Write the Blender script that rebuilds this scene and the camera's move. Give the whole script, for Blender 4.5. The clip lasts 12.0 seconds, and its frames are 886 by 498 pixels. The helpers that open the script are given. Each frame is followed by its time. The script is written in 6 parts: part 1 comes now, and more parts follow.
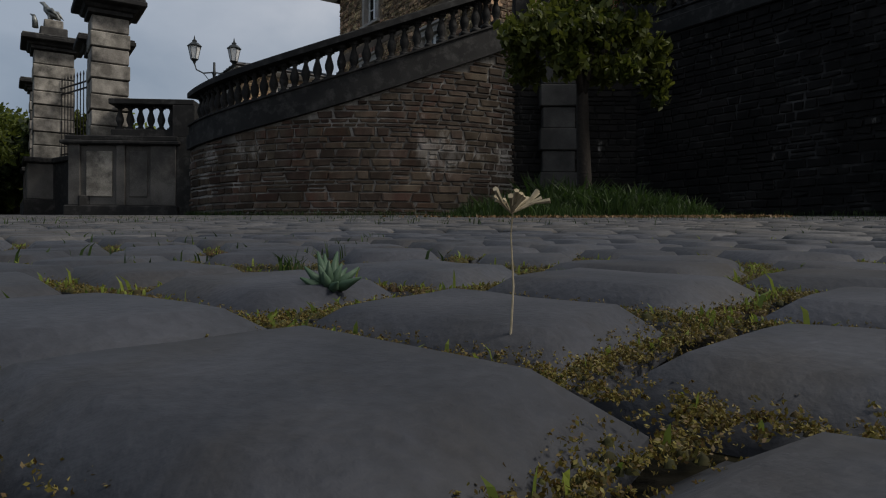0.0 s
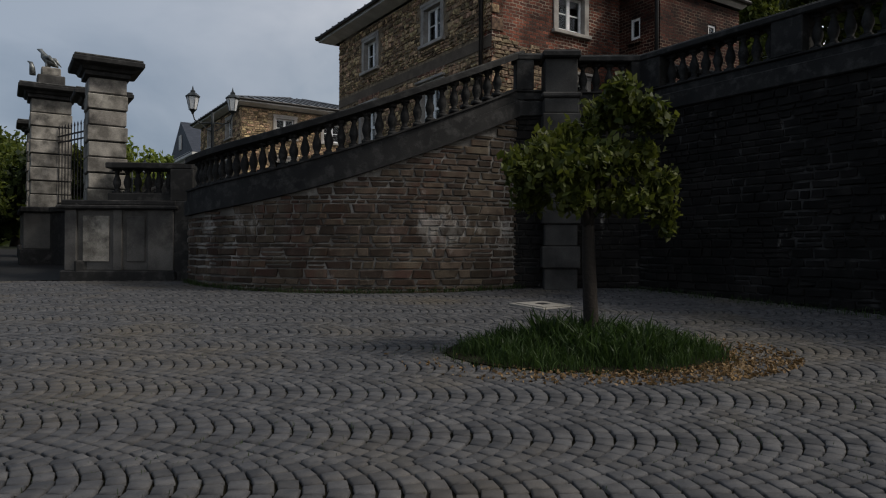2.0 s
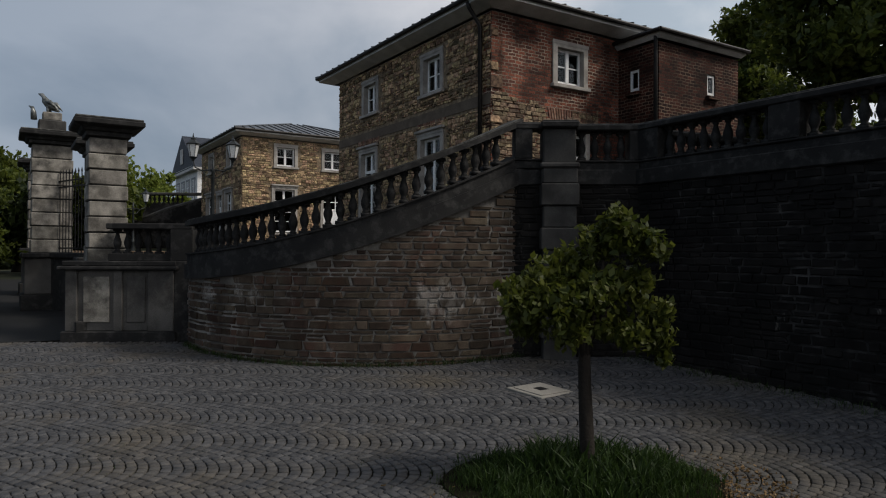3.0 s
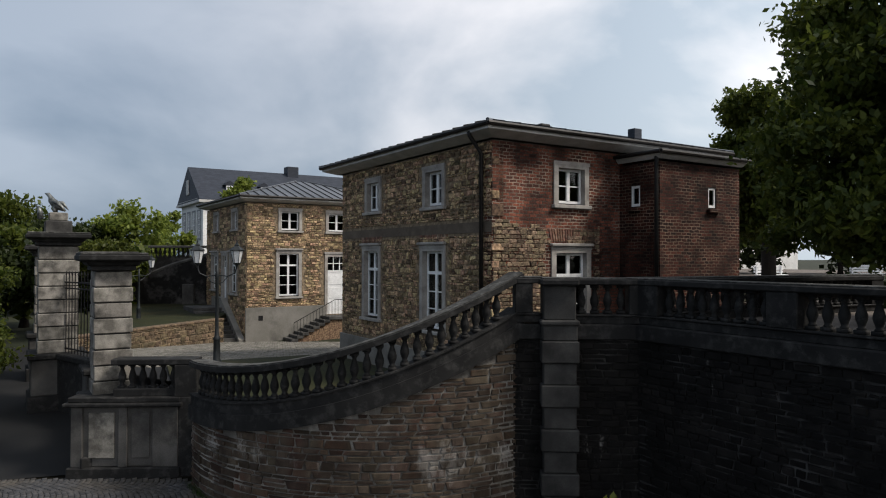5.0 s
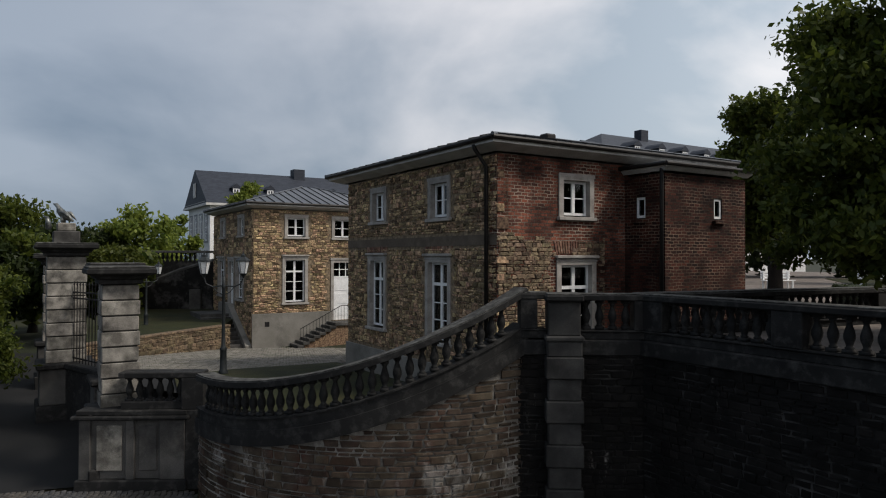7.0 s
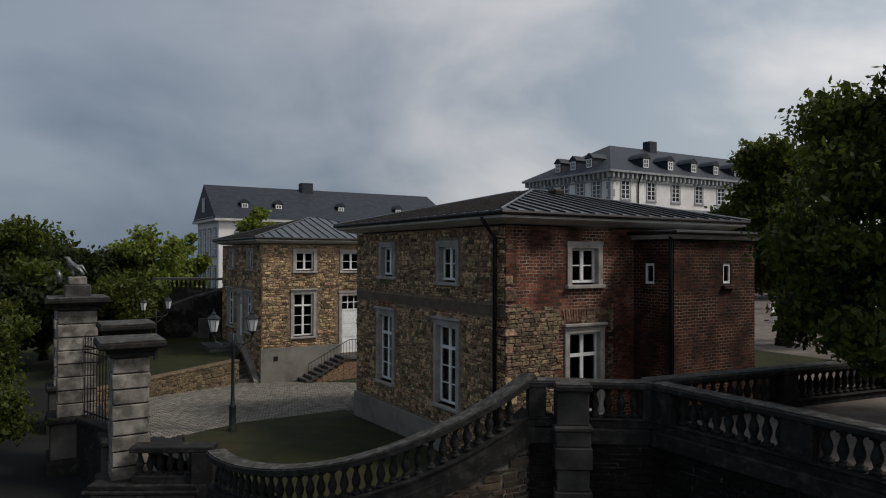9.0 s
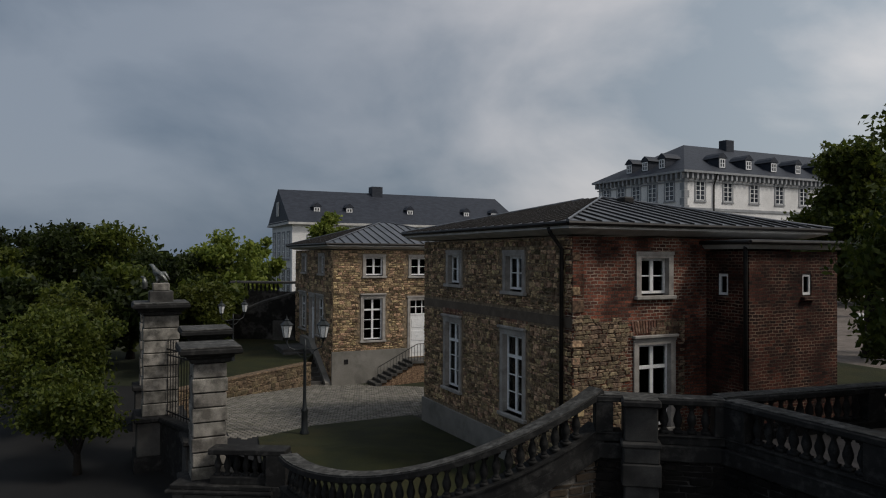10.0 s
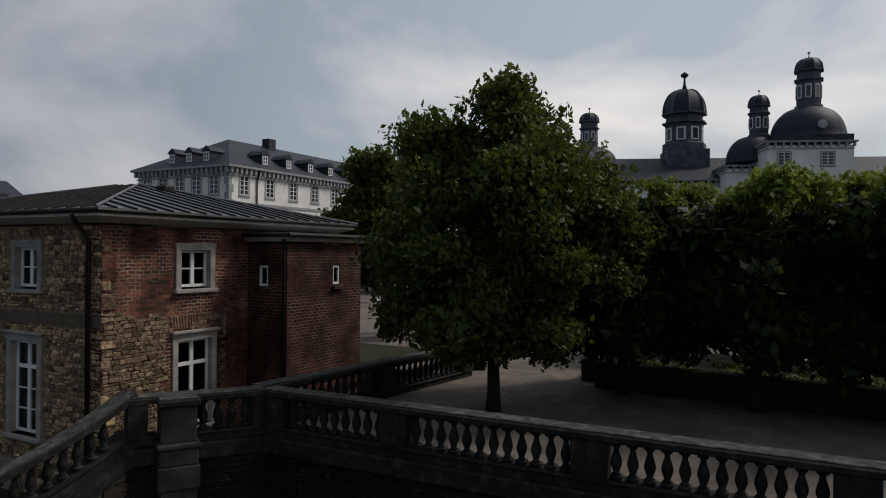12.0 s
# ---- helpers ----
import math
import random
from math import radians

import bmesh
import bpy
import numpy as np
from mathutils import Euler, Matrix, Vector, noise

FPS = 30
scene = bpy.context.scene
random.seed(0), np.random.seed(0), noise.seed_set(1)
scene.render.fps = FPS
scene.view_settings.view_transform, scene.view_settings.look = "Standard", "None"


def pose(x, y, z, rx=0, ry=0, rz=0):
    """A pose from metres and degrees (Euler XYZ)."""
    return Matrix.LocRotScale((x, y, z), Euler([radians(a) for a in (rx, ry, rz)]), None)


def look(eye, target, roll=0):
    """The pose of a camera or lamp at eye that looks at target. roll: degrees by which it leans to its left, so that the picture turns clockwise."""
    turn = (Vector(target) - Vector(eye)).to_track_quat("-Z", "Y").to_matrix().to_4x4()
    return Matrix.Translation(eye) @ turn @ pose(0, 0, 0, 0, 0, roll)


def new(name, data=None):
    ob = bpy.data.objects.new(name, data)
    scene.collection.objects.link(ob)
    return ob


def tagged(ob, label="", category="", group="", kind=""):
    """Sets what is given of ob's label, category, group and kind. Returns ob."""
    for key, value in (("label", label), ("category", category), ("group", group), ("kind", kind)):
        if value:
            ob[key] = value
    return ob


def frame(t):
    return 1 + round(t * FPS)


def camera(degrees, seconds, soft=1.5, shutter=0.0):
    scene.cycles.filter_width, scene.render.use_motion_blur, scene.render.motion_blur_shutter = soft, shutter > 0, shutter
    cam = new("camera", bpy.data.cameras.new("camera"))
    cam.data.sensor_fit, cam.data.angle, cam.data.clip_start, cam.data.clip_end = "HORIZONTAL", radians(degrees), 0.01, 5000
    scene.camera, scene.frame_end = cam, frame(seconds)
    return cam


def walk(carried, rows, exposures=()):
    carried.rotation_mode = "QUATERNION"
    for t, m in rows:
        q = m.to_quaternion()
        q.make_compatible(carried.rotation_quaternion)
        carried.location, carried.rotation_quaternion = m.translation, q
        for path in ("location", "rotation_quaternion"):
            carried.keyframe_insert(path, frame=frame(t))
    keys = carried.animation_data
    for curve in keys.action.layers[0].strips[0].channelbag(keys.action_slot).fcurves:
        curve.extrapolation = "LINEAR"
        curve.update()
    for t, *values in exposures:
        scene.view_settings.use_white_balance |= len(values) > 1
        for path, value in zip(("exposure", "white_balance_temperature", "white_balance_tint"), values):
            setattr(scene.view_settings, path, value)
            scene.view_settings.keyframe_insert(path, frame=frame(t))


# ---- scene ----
cam = camera(65.7, 12.0, soft=1.1)
METRES, EYE, TILT, LEAN, TURN = 9.5, 0.06, -0.3, -0.4, 0.0
ROWS = [
    (0.0, 0.0, 0.0, 0.0, 0.0, 0.0, -0.0),
    (0.5, 0.0007, -0.0005, -0.0, 0.01, 0.02, 0.0),
    (1.0, -0.0033, -0.0008, 0.0151, -0.07, 0.14, 0.02),
    (1.5, -0.0091, 0.0107, 0.0811, -0.1, 0.33, 0.1),
    (2.0, -0.0047, 0.0182, 0.147, -0.1, 0.5, 0.08),
    (2.5, -0.0011, 0.0179, 0.2147, -0.04, 0.59, 0.08),
    (3.0, 0.001, 0.0128, 0.2919, 0.02, 0.69, 0.12),
    (5.0, 0.0126, -0.0032, 0.6239, 0.49, 0.98, 0.26),
    (5.5, 0.015, -0.0074, 0.6689, 0.58, 1.0, 0.26),
    (6.0, 0.0105, -0.0007, 0.6684, 0.7, 0.96, 0.26),
    (6.5, 0.0134, -0.0072, 0.6561, 0.86, 0.96, 0.28),
    (8.5, 0.0187, -0.0102, 0.7773, 1.5, 0.91, 0.25),
    (9.0, 0.0145, -0.0147, 0.8562, 1.65, 0.89, 0.2),
    (9.5, 0.0166, -0.0158, 0.877, 1.82, 0.91, 0.15),
    (10.0, 0.0218, -0.0266, 0.8824, 7.37, 0.97, 0.1),
    (10.5, 0.029, -0.0275, 0.8835, 5.27, 0.99, 0.1),
    (11.0, 0.032, -0.0092, 0.8815, -8.14, 0.84, 0.15),
    (11.5, 0.0332, 0.0073, 0.8796, -19.27, 0.62, 0.14),
    (12.0, 0.0367, 0.0105, 0.8769, -29.35, 0.4, 0.09),
]
EXPOSURES = [(0.0, -0.15), (1.5, -0.08), (3.0, -0.15), (5.0, 0.3), (6.0, 0.15), (8.5, -0.25), (9.5, -0.5), (12.0, -0.58)]
walk(cam, [(t, pose(0, 0, EYE, TILT, LEAN, TURN) @ pose(METRES * x, METRES * y, METRES * z, 90 + pitch, roll, yaw)) for t, x, y, z, yaw, pitch, roll in ROWS], EXPOSURES)

# ---- world, sun ----
SUN_TO = Vector((0.82, -0.18, 1.0)).normalized()
world = bpy.data.worlds.new("sky")
scene.world = world
world.use_nodes = True
wn, wl = world.node_tree.nodes, world.node_tree.links
wn.clear()
w_out = wn.new("ShaderNodeOutputWorld")
w_bg = wn.new("ShaderNodeBackground")
w_sky = wn.new("ShaderNodeTexSky")
w_sky.sky_type = "NISHITA"
w_sky.sun_disc = False
w_sky.sun_elevation = math.asin(SUN_TO.z)
w_sky.sun_rotation = math.atan2(SUN_TO.x, SUN_TO.y)
w_sky.air_density, w_sky.dust_density = 1.2, 2.5
w_co = wn.new("ShaderNodeTexCoord")
w_map = wn.new("ShaderNodeMapping")
w_map.inputs["Scale"].default_value = (1.0, 1.0, 1.7)
w_map.inputs["Location"].default_value = (0.35, 0.1, 0.2)
w_n1 = wn.new("ShaderNodeTexNoise")
w_n1.inputs["Scale"].default_value = 2.1
w_n1.inputs["Detail"].default_value = 7.0
w_n1.inputs["Roughness"].default_value = 0.5
w_n1.inputs["Distortion"].default_value = 0.3
w_ramp = wn.new("ShaderNodeValToRGB")
w_ramp.color_ramp.elements[0].position, w_ramp.color_ramp.elements[0].color = 0.38, (2.4, 3.1, 3.9, 1)
w_ramp.color_ramp.elements[1].position, w_ramp.color_ramp.elements[1].color = 0.63, (5.9, 6.25, 6.75, 1)
w_mix = wn.new("ShaderNodeMix")
w_mix.data_type = "RGBA"
w_mix.inputs["Factor"].default_value = 0.88
wl.new(w_co.outputs["Generated"], w_map.inputs["Vector"])
wl.new(w_map.outputs["Vector"], w_n1.inputs["Vector"])
wl.new(w_n1.outputs["Fac"], w_ramp.inputs["Fac"])
wl.new(w_sky.outputs["Color"], w_mix.inputs["A"])
wl.new(w_ramp.outputs["Color"], w_mix.inputs["B"])
# clouds thin out and brighten towards the sun's side
w_sep = wn.new("ShaderNodeSeparateXYZ")
wl.new(w_co.outputs["Generated"], w_sep.inputs["Vector"])
w_side = wn.new("ShaderNodeMapRange")
w_side.interpolation_type = "SMOOTHSTEP"
w_side.inputs["From Min"].default_value, w_side.inputs["From Max"].default_value = -0.55, 0.75
wl.new(w_sep.outputs["X"], w_side.inputs["Value"])
w_gain = wn.new("ShaderNodeMix")
w_gain.data_type, w_gain.blend_type = "RGBA", "MULTIPLY"
w_gain.inputs["Factor"].default_value = 1.0
wl.new(w_mix.outputs["Result"], w_gain.inputs["A"])
w_tint = wn.new("ShaderNodeValToRGB")
w_tint.color_ramp.elements[0].color, w_tint.color_ramp.elements[1].color = (0.64, 0.70, 0.78, 1), (2.42, 2.12, 1.88, 1)
wl.new(w_side.outputs["Result"], w_tint.inputs["Fac"])
wl.new(w_tint.outputs["Color"], w_gain.inputs["B"])
wl.new(w_gain.outputs["Result"], w_bg.inputs["Color"])
w_bg.inputs["Strength"].default_value = 0.10
wl.new(w_bg.outputs["Background"], w_out.inputs["Surface"])
sun_data = bpy.data.lights.new("sun", "SUN")
sun_data.energy, sun_data.angle, sun_data.color = 2.6, radians(12), (1.0, 0.94, 0.86)
sun = new("sun", sun_data)
sun.matrix_world = look(SUN_TO * 60, (0, 0, 0))


# ---- materials ----
def material(name, c1, c2, scale=4.0, rough=0.85, bump=0.2, bump_scale=30.0, metal=0.0, spec=0.3, c3=None, stain=0.7, island=0.0, obj=0.0, stretch=(1, 1, 1), lime=0.0, lime_at=0.0):
    """Two noise scales mixing c1 and c2, wear towards c3, and fine relief."""
    m = bpy.data.materials.new(name)
    m.use_nodes = True
    nt = m.node_tree
    n, l = nt.nodes, nt.links
    b = n["Principled BSDF"]
    mp = n.new("ShaderNodeMapping")
    mp.inputs["Scale"].default_value = stretch
    geo = n.new("ShaderNodeNewGeometry")
    l.new(geo.outputs["Position"], mp.inputs["Vector"])
    big = n.new("ShaderNodeTexNoise")
    big.inputs["Scale"].default_value = scale
    big.inputs["Detail"].default_value = 6
    l.new(mp.outputs["Vector"], big.inputs["Vector"])
    ramp = n.new("ShaderNodeValToRGB")
    ramp.color_ramp.elements[0].position, ramp.color_ramp.elements[1].position = 0.35, 0.66
    ramp.color_ramp.elements[0].color, ramp.color_ramp.elements[1].color = (*c1, 1), (*c2, 1)
    l.new(big.outputs["Fac"], ramp.inputs["Fac"])
    colour = ramp.outputs["Color"]
    fine = n.new("ShaderNodeTexNoise")
    fine.inputs["Scale"].default_value = bump_scale
    fine.inputs["Detail"].default_value = 8
    l.new(geo.outputs["Position"], fine.inputs["Vector"])
    if c3:
        st = n.new("ShaderNodeTexNoise")
        st.inputs["Scale"].default_value = stain
        st.inputs["Detail"].default_value = 9
        st.inputs["Roughness"].default_value = 0.65
        l.new(geo.outputs["Position"], st.inputs["Vector"])
        sr = n.new("ShaderNodeMapRange")
        sr.inputs["From Min"].default_value, sr.inputs["From Max"].default_value = 0.5, 0.68
        l.new(st.outputs["Fac"], sr.inputs["Value"])
        mx = n.new("ShaderNodeMix")
        mx.data_type = "RGBA"
        l.new(sr.outputs["Result"], mx.inputs["Factor"])
        l.new(colour, mx.inputs["A"])
        mx.inputs["B"].default_value = (*c3, 1)
        colour = mx.outputs["Result"]
    if lime:
        lm = n.new("ShaderNodeMapping")
        lm.inputs["Scale"].default_value = (1.3, 1.3, 0.55)
        l.new(geo.outputs["Position"], lm.inputs["Vector"])
        ln = n.new("ShaderNodeTexNoise")
        ln.inputs["Scale"].default_value, ln.inputs["Detail"].default_value, ln.inputs["Roughness"].default_value = 1.1, 12, 0.78
        l.new(lm.outputs["Vector"], ln.inputs["Vector"])
        lr = n.new("ShaderNodeMapRange")
        lr.inputs["From Min"].default_value, lr.inputs["From Max"].default_value = 0.60, 0.68
        if lime_at:
            # salts bleed out along one damp line of the wall
            sz = n.new("ShaderNodeSeparateXYZ")
            l.new(geo.outputs["Position"], sz.inputs["Vector"])
            away = n.new("ShaderNodeMath")
            away.operation = "SUBTRACT"
            l.new(sz.outputs["Z"], away.inputs[0])
            away.inputs[1].default_value = lime_at
            ab = n.new("ShaderNodeMath")
            ab.operation = "ABSOLUTE"
            l.new(away.outputs["Value"], ab.inputs[0])
            near_line = n.new("ShaderNodeMapRange")
            near_line.inputs["From Min"].default_value, near_line.inputs["From Max"].default_value = 0.0, 0.6
            near_line.inputs["To Min"].default_value, near_line.inputs["To Max"].default_value = 0.10, 0.0
            l.new(ab.outputs["Value"], near_line.inputs["Value"])
            more = n.new("ShaderNodeMath")
            l.new(ln.outputs["Fac"], more.inputs[0])
            l.new(near_line.outputs["Result"], more.inputs[1])
            lime_source = more.outputs["Value"]
        else:
            lime_source = ln.outputs["Fac"]
        lr.inputs["To Max"].default_value = lime
        l.new(lime_source, lr.inputs["Value"])
        lx = n.new("ShaderNodeMix")
        lx.data_type = "RGBA"
        l.new(lr.outputs["Result"], lx.inputs["Factor"])
        l.new(colour, lx.inputs["A"])
        lx.inputs["B"].default_value = (0.34, 0.32, 0.29, 1)
        colour = lx.outputs["Result"]
    hs = n.new("ShaderNodeHueSaturation")
    l.new(colour, hs.inputs["Color"])
    grain = n.new("ShaderNodeMapRange")
    grain.inputs["From Min"].default_value, grain.inputs["From Max"].default_value = 0.3, 0.7
    grain.inputs["To Min"].default_value, grain.inputs["To Max"].default_value = 0.82, 1.18
    l.new(fine.outputs["Fac"], grain.inputs["Value"])
    value = grain.outputs["Result"]
    rnd = None
    if island:
        rnd, amount = geo.outputs["Random Per Island"], island
    elif obj:
        oi = n.new("ShaderNodeObjectInfo")
        rnd, amount = oi.outputs["Random"], obj
    if rnd:
        vr = n.new("ShaderNodeMapRange")
        vr.inputs["To Min"].default_value, vr.inputs["To Max"].default_value = 1 - amount, 1 + amount
        l.new(rnd, vr.inputs["Value"])
        mm = n.new("ShaderNodeMath")
        mm.operation = "MULTIPLY"
        l.new(value, mm.inputs[0])
        l.new(vr.outputs["Result"], mm.inputs[1])
        value = mm.outputs["Value"]
        hr = n.new("ShaderNodeMapRange")
        hr.inputs["To Min"].default_value, hr.inputs["To Max"].default_value = 0.5 - 0.03 * amount, 0.5 + 0.03 * amount
        wn_ = n.new("ShaderNodeTexWhiteNoise")
        wn_.noise_dimensions = "1D"
        l.new(rnd, wn_.inputs["W"])
        l.new(wn_.outputs["Value"], hr.inputs["Value"])
        l.new(hr.outputs["Result"], hs.inputs["Hue"])
    l.new(value, hs.inputs["Value"])
    l.new(hs.outputs["Color"], b.inputs["Base Color"])
    b.inputs["Roughness"].default_value = rough
    b.inputs["Metallic"].default_value = metal
    b.inputs["Specular IOR Level"].default_value = spec
    if bump:
        bp = n.new("ShaderNodeBump")
        bp.inputs["Strength"].default_value = bump
        bp.inputs["Distance"].default_value = 0.4 / bump_scale
        l.new(fine.outputs["Fac"], bp.inputs["Height"])
        l.new(bp.outputs["Normal"], b.inputs["Normal"])
    return m


def leaf_material(name, c1, c2, trans=0.45):
    m = bpy.data.materials.new(name)
    m.use_nodes = True
    n, l = m.node_tree.nodes, m.node_tree.links
    b = n["Principled BSDF"]
    geo = n.new("ShaderNodeNewGeometry")
    big = n.new("ShaderNodeTexNoise")
    big.inputs["Scale"].default_value = 0.8
    l.new(geo.outputs["Position"], big.inputs["Vector"])
    ad = n.new("ShaderNodeMath")
    ad.operation = "ADD"
    l.new(geo.outputs["Random Per Island"], ad.inputs[0])
    l.new(big.outputs["Fac"], ad.inputs[1])
    hf = n.new("ShaderNodeMath")
    hf.operation = "MULTIPLY"
    hf.inputs[1].default_value = 0.5
    l.new(ad.outputs["Value"], hf.inputs[0])
    ramp = n.new("ShaderNodeValToRGB")
    ramp.color_ramp.elements[0].position, ramp.color_ramp.elements[1].position = 0.2, 0.8
    ramp.color_ramp.elements[0].color, ramp.color_ramp.elements[1].color = (*c1, 1), (*c2, 1)
    l.new(hf.outputs["Value"], ramp.inputs["Fac"])
    l.new(ramp.outputs["Color"], b.inputs["Base Color"])
    b.inputs["Roughness"].default_value = 0.55
    b.inputs["Specular IOR Level"].default_value = 0.25
    tr = n.new("ShaderNodeBsdfTranslucent")
    l.new(ramp.outputs["Color"], tr.inputs["Color"])
    mx = n.new("ShaderNodeMixShader")
    mx.inputs["Fac"].default_value = trans
    l.new(b.outputs["BSDF"], mx.inputs[1])
    l.new(tr.outputs["BSDF"], mx.inputs[2])
    l.new(mx.outputs["Shader"], n["Material Output"].inputs["Surface"])
    return m


def brick_material(name, c1, c2, mortar, soot=0.38):
    """Uneven courses of brick over local x and z, with recessed joints, lime in patches and soot."""
    m = bpy.data.materials.new(name)
    m.use_nodes = True
    n, l = m.node_tree.nodes, m.node_tree.links
    b = n["Principled BSDF"]
    geo = n.new("ShaderNodeNewGeometry")
    co = n.new("ShaderNodeTexCoord")
    sep = n.new("ShaderNodeSeparateXYZ")
    l.new(co.outputs["Object"], sep.inputs["Vector"])
    sm = n.new("ShaderNodeMath")
    sm.operation = "ADD"
    l.new(sep.outputs["X"], sm.inputs[0])
    l.new(sep.outputs["Y"], sm.inputs[1])
    cb = n.new("ShaderNodeCombineXYZ")
    l.new(sm.outputs["Value"], cb.inputs["X"])
    l.new(sep.outputs["Z"], cb.inputs["Y"])

    def texture(scale, detail, low, high, to_low, to_high):
        t = n.new("ShaderNodeTexNoise")
        t.inputs["Scale"].default_value, t.inputs["Detail"].default_value = scale, detail
        l.new(geo.outputs["Position"], t.inputs["Vector"])
        r = n.new("ShaderNodeMapRange")
        r.inputs["From Min"].default_value, r.inputs["From Max"].default_value = low, high
        r.inputs["To Min"].default_value, r.inputs["To Max"].default_value = to_low, to_high
        l.new(t.outputs["Fac"], r.inputs["Value"])
        return t, r.outputs["Result"]

    wave, _ = texture(3.5, 4, 0.3, 0.7, 0, 1)
    sub = n.new("ShaderNodeVectorMath")
    sub.operation = "SUBTRACT"
    sub.inputs[1].default_value = (0.5, 0.5, 0.5)
    l.new(wave.outputs["Color"], sub.inputs[0])
    sc = n.new("ShaderNodeVectorMath")
    sc.operation = "SCALE"
    sc.inputs["Scale"].default_value = 0.075
    l.new(sub.outputs["Vector"], sc.inputs[0])
    ad = n.new("ShaderNodeVectorMath")
    l.new(cb.outputs["Vector"], ad.inputs[0])
    l.new(sc.outputs["Vector"], ad.inputs[1])
    br = n.new("ShaderNodeTexBrick")
    br.inputs["Scale"].default_value = 1.0
    br.inputs["Brick Width"].default_value = 0.22
    br.inputs["Row Height"].default_value = 0.088
    br.inputs["Mortar Size"].default_value = 0.012
    br.inputs["Mortar Smooth"].default_value = 0.2
    br.inputs["Bias"].default_value = 0.0
    br.inputs["Color1"].default_value, br.inputs["Color2"].default_value = (*c1, 1), (*c2, 1)
    l.new(ad.outputs["Vector"], br.inputs["Vector"])
    _, patch = texture(0.9, 8, 0.42, 0.62, 0, 1)
    mm = n.new("ShaderNodeMix")
    mm.data_type = "RGBA"
    mm.inputs["A"].default_value = (*[0.16 * v for v in mortar], 1)
    mm.inputs["B"].default_value = (*mortar, 1)
    l.new(patch, mm.inputs["Factor"])
    l.new(mm.outputs["Result"], br.inputs["Mortar"])
    _, shade = texture(1.3, 11, 0.3, 0.7, soot, 1.5)
    _, grit = texture(26, 5, 0.3, 0.7, 0.6, 1.4)
    mu = n.new("ShaderNodeMath")
    mu.operation = "MULTIPLY"
    l.new(shade, mu.inputs[0])
    l.new(grit, mu.inputs[1])
    hs = n.new("ShaderNodeHueSaturation")
    l.new(br.outputs["Color"], hs.inputs["Color"])
    l.new(mu.outputs["Value"], hs.inputs["Value"])
    l.new(hs.outputs["Color"], b.inputs["Base Color"])
    b.inputs["Roughness"].default_value = 0.9
    b.inputs["Specular IOR Level"].default_value = 0.2
    bp = n.new("ShaderNodeBump")
    bp.inputs["Strength"].default_value, bp.inputs["Distance"].default_value = 0.8, 0.025
    bp.invert = True
    l.new(br.outputs["Fac"], bp.inputs["Height"])
    l.new(bp.outputs["Normal"], b.inputs["Normal"])
    return m


def glass_material():
    m = bpy.data.materials.new("window glass")
    m.use_nodes = True
    b = m.node_tree.nodes["Principled BSDF"]
    b.inputs["Base Color"].default_value = (0.55, 0.6, 0.62, 1)
    b.inputs["Specular IOR Level"].default_value = 0.25
    b.inputs["Roughness"].default_value = 0.03
    b.inputs["Transmission Weight"].default_value = 1.0
    b.inputs["IOR"].default_value = 1.3
    return m


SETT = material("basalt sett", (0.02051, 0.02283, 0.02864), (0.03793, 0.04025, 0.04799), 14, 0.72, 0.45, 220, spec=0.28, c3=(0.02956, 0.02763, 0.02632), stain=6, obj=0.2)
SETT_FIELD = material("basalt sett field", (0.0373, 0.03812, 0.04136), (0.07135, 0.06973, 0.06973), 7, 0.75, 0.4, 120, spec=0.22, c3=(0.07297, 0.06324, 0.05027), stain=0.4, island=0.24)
JOINT = material("mossy joint soil", (0.003528, 0.00294, 0.001764), (0.01056, 0.00942, 0.003528), 30, 0.97, 0.9, 200, c3=(0.00762, 0.004998, 0.00294), stain=9, spec=0.1)
MOSS = material("moss", (0.0154, 0.0154, 0.0042), (0.042, 0.0406, 0.0105), 40, 0.95, 0.5, 500, c3=(0.0385, 0.0196, 0.0084), stain=14, island=0.35)
MOSS_TIP = leaf_material("moss tips", (0.075, 0.042, 0.013), (0.17, 0.15, 0.03), 0.25)
PIER_STONE = material("dark pier stone", (0.02383, 0.02314, 0.02176), (0.0526, 0.05053, 0.04709), 2.2, 0.85, 0.4, 45, c3=(0.01542, 0.01473, 0.01404), stain=1.2)
SOIL = material("soil and far ground", (0.0126, 0.0162, 0.00648), (0.0252, 0.027, 0.0108), 0.05, 0.95, 0.3, 6)
ASPHALT = material("dark road", (0.006615, 0.006615, 0.006615), (0.01103, 0.01058, 0.01029), 0.8, 0.85, 0.3, 90)
LAWN = material("lawn", (0.009383, 0.01272, 0.002142), (0.02012, 0.02228, 0.003573), 1.2, 0.95, 0.7, 60, c3=(0.0268, 0.02336, 0.005355), stain=0.5)
GRAVEL = material("terrace gravel", (0.111, 0.09155, 0.07841), (0.1765, 0.1502, 0.1308), 2.5, 0.95, 0.5, 80, c3=(0.08498, 0.07207, 0.05869), stain=0.35)
MORTAR = material("lime mortar", (0.07, 0.063, 0.055), (0.185, 0.172, 0.15), 0.9, 0.95, 0.5, 50, c3=(0.34, 0.32, 0.29), stain=1.1, lime=0.95, lime_at=1.95)
# soot, and the shade on these walls, both in the mortar colour
MORTAR_DARK = material("soot and shade dark mortar", (0.00396, 0.00374, 0.00352), (0.0121, 0.011, 0.0099), 3, 0.95, 0.5, 50, c3=(0.077, 0.0726, 0.06875), stain=1.1)
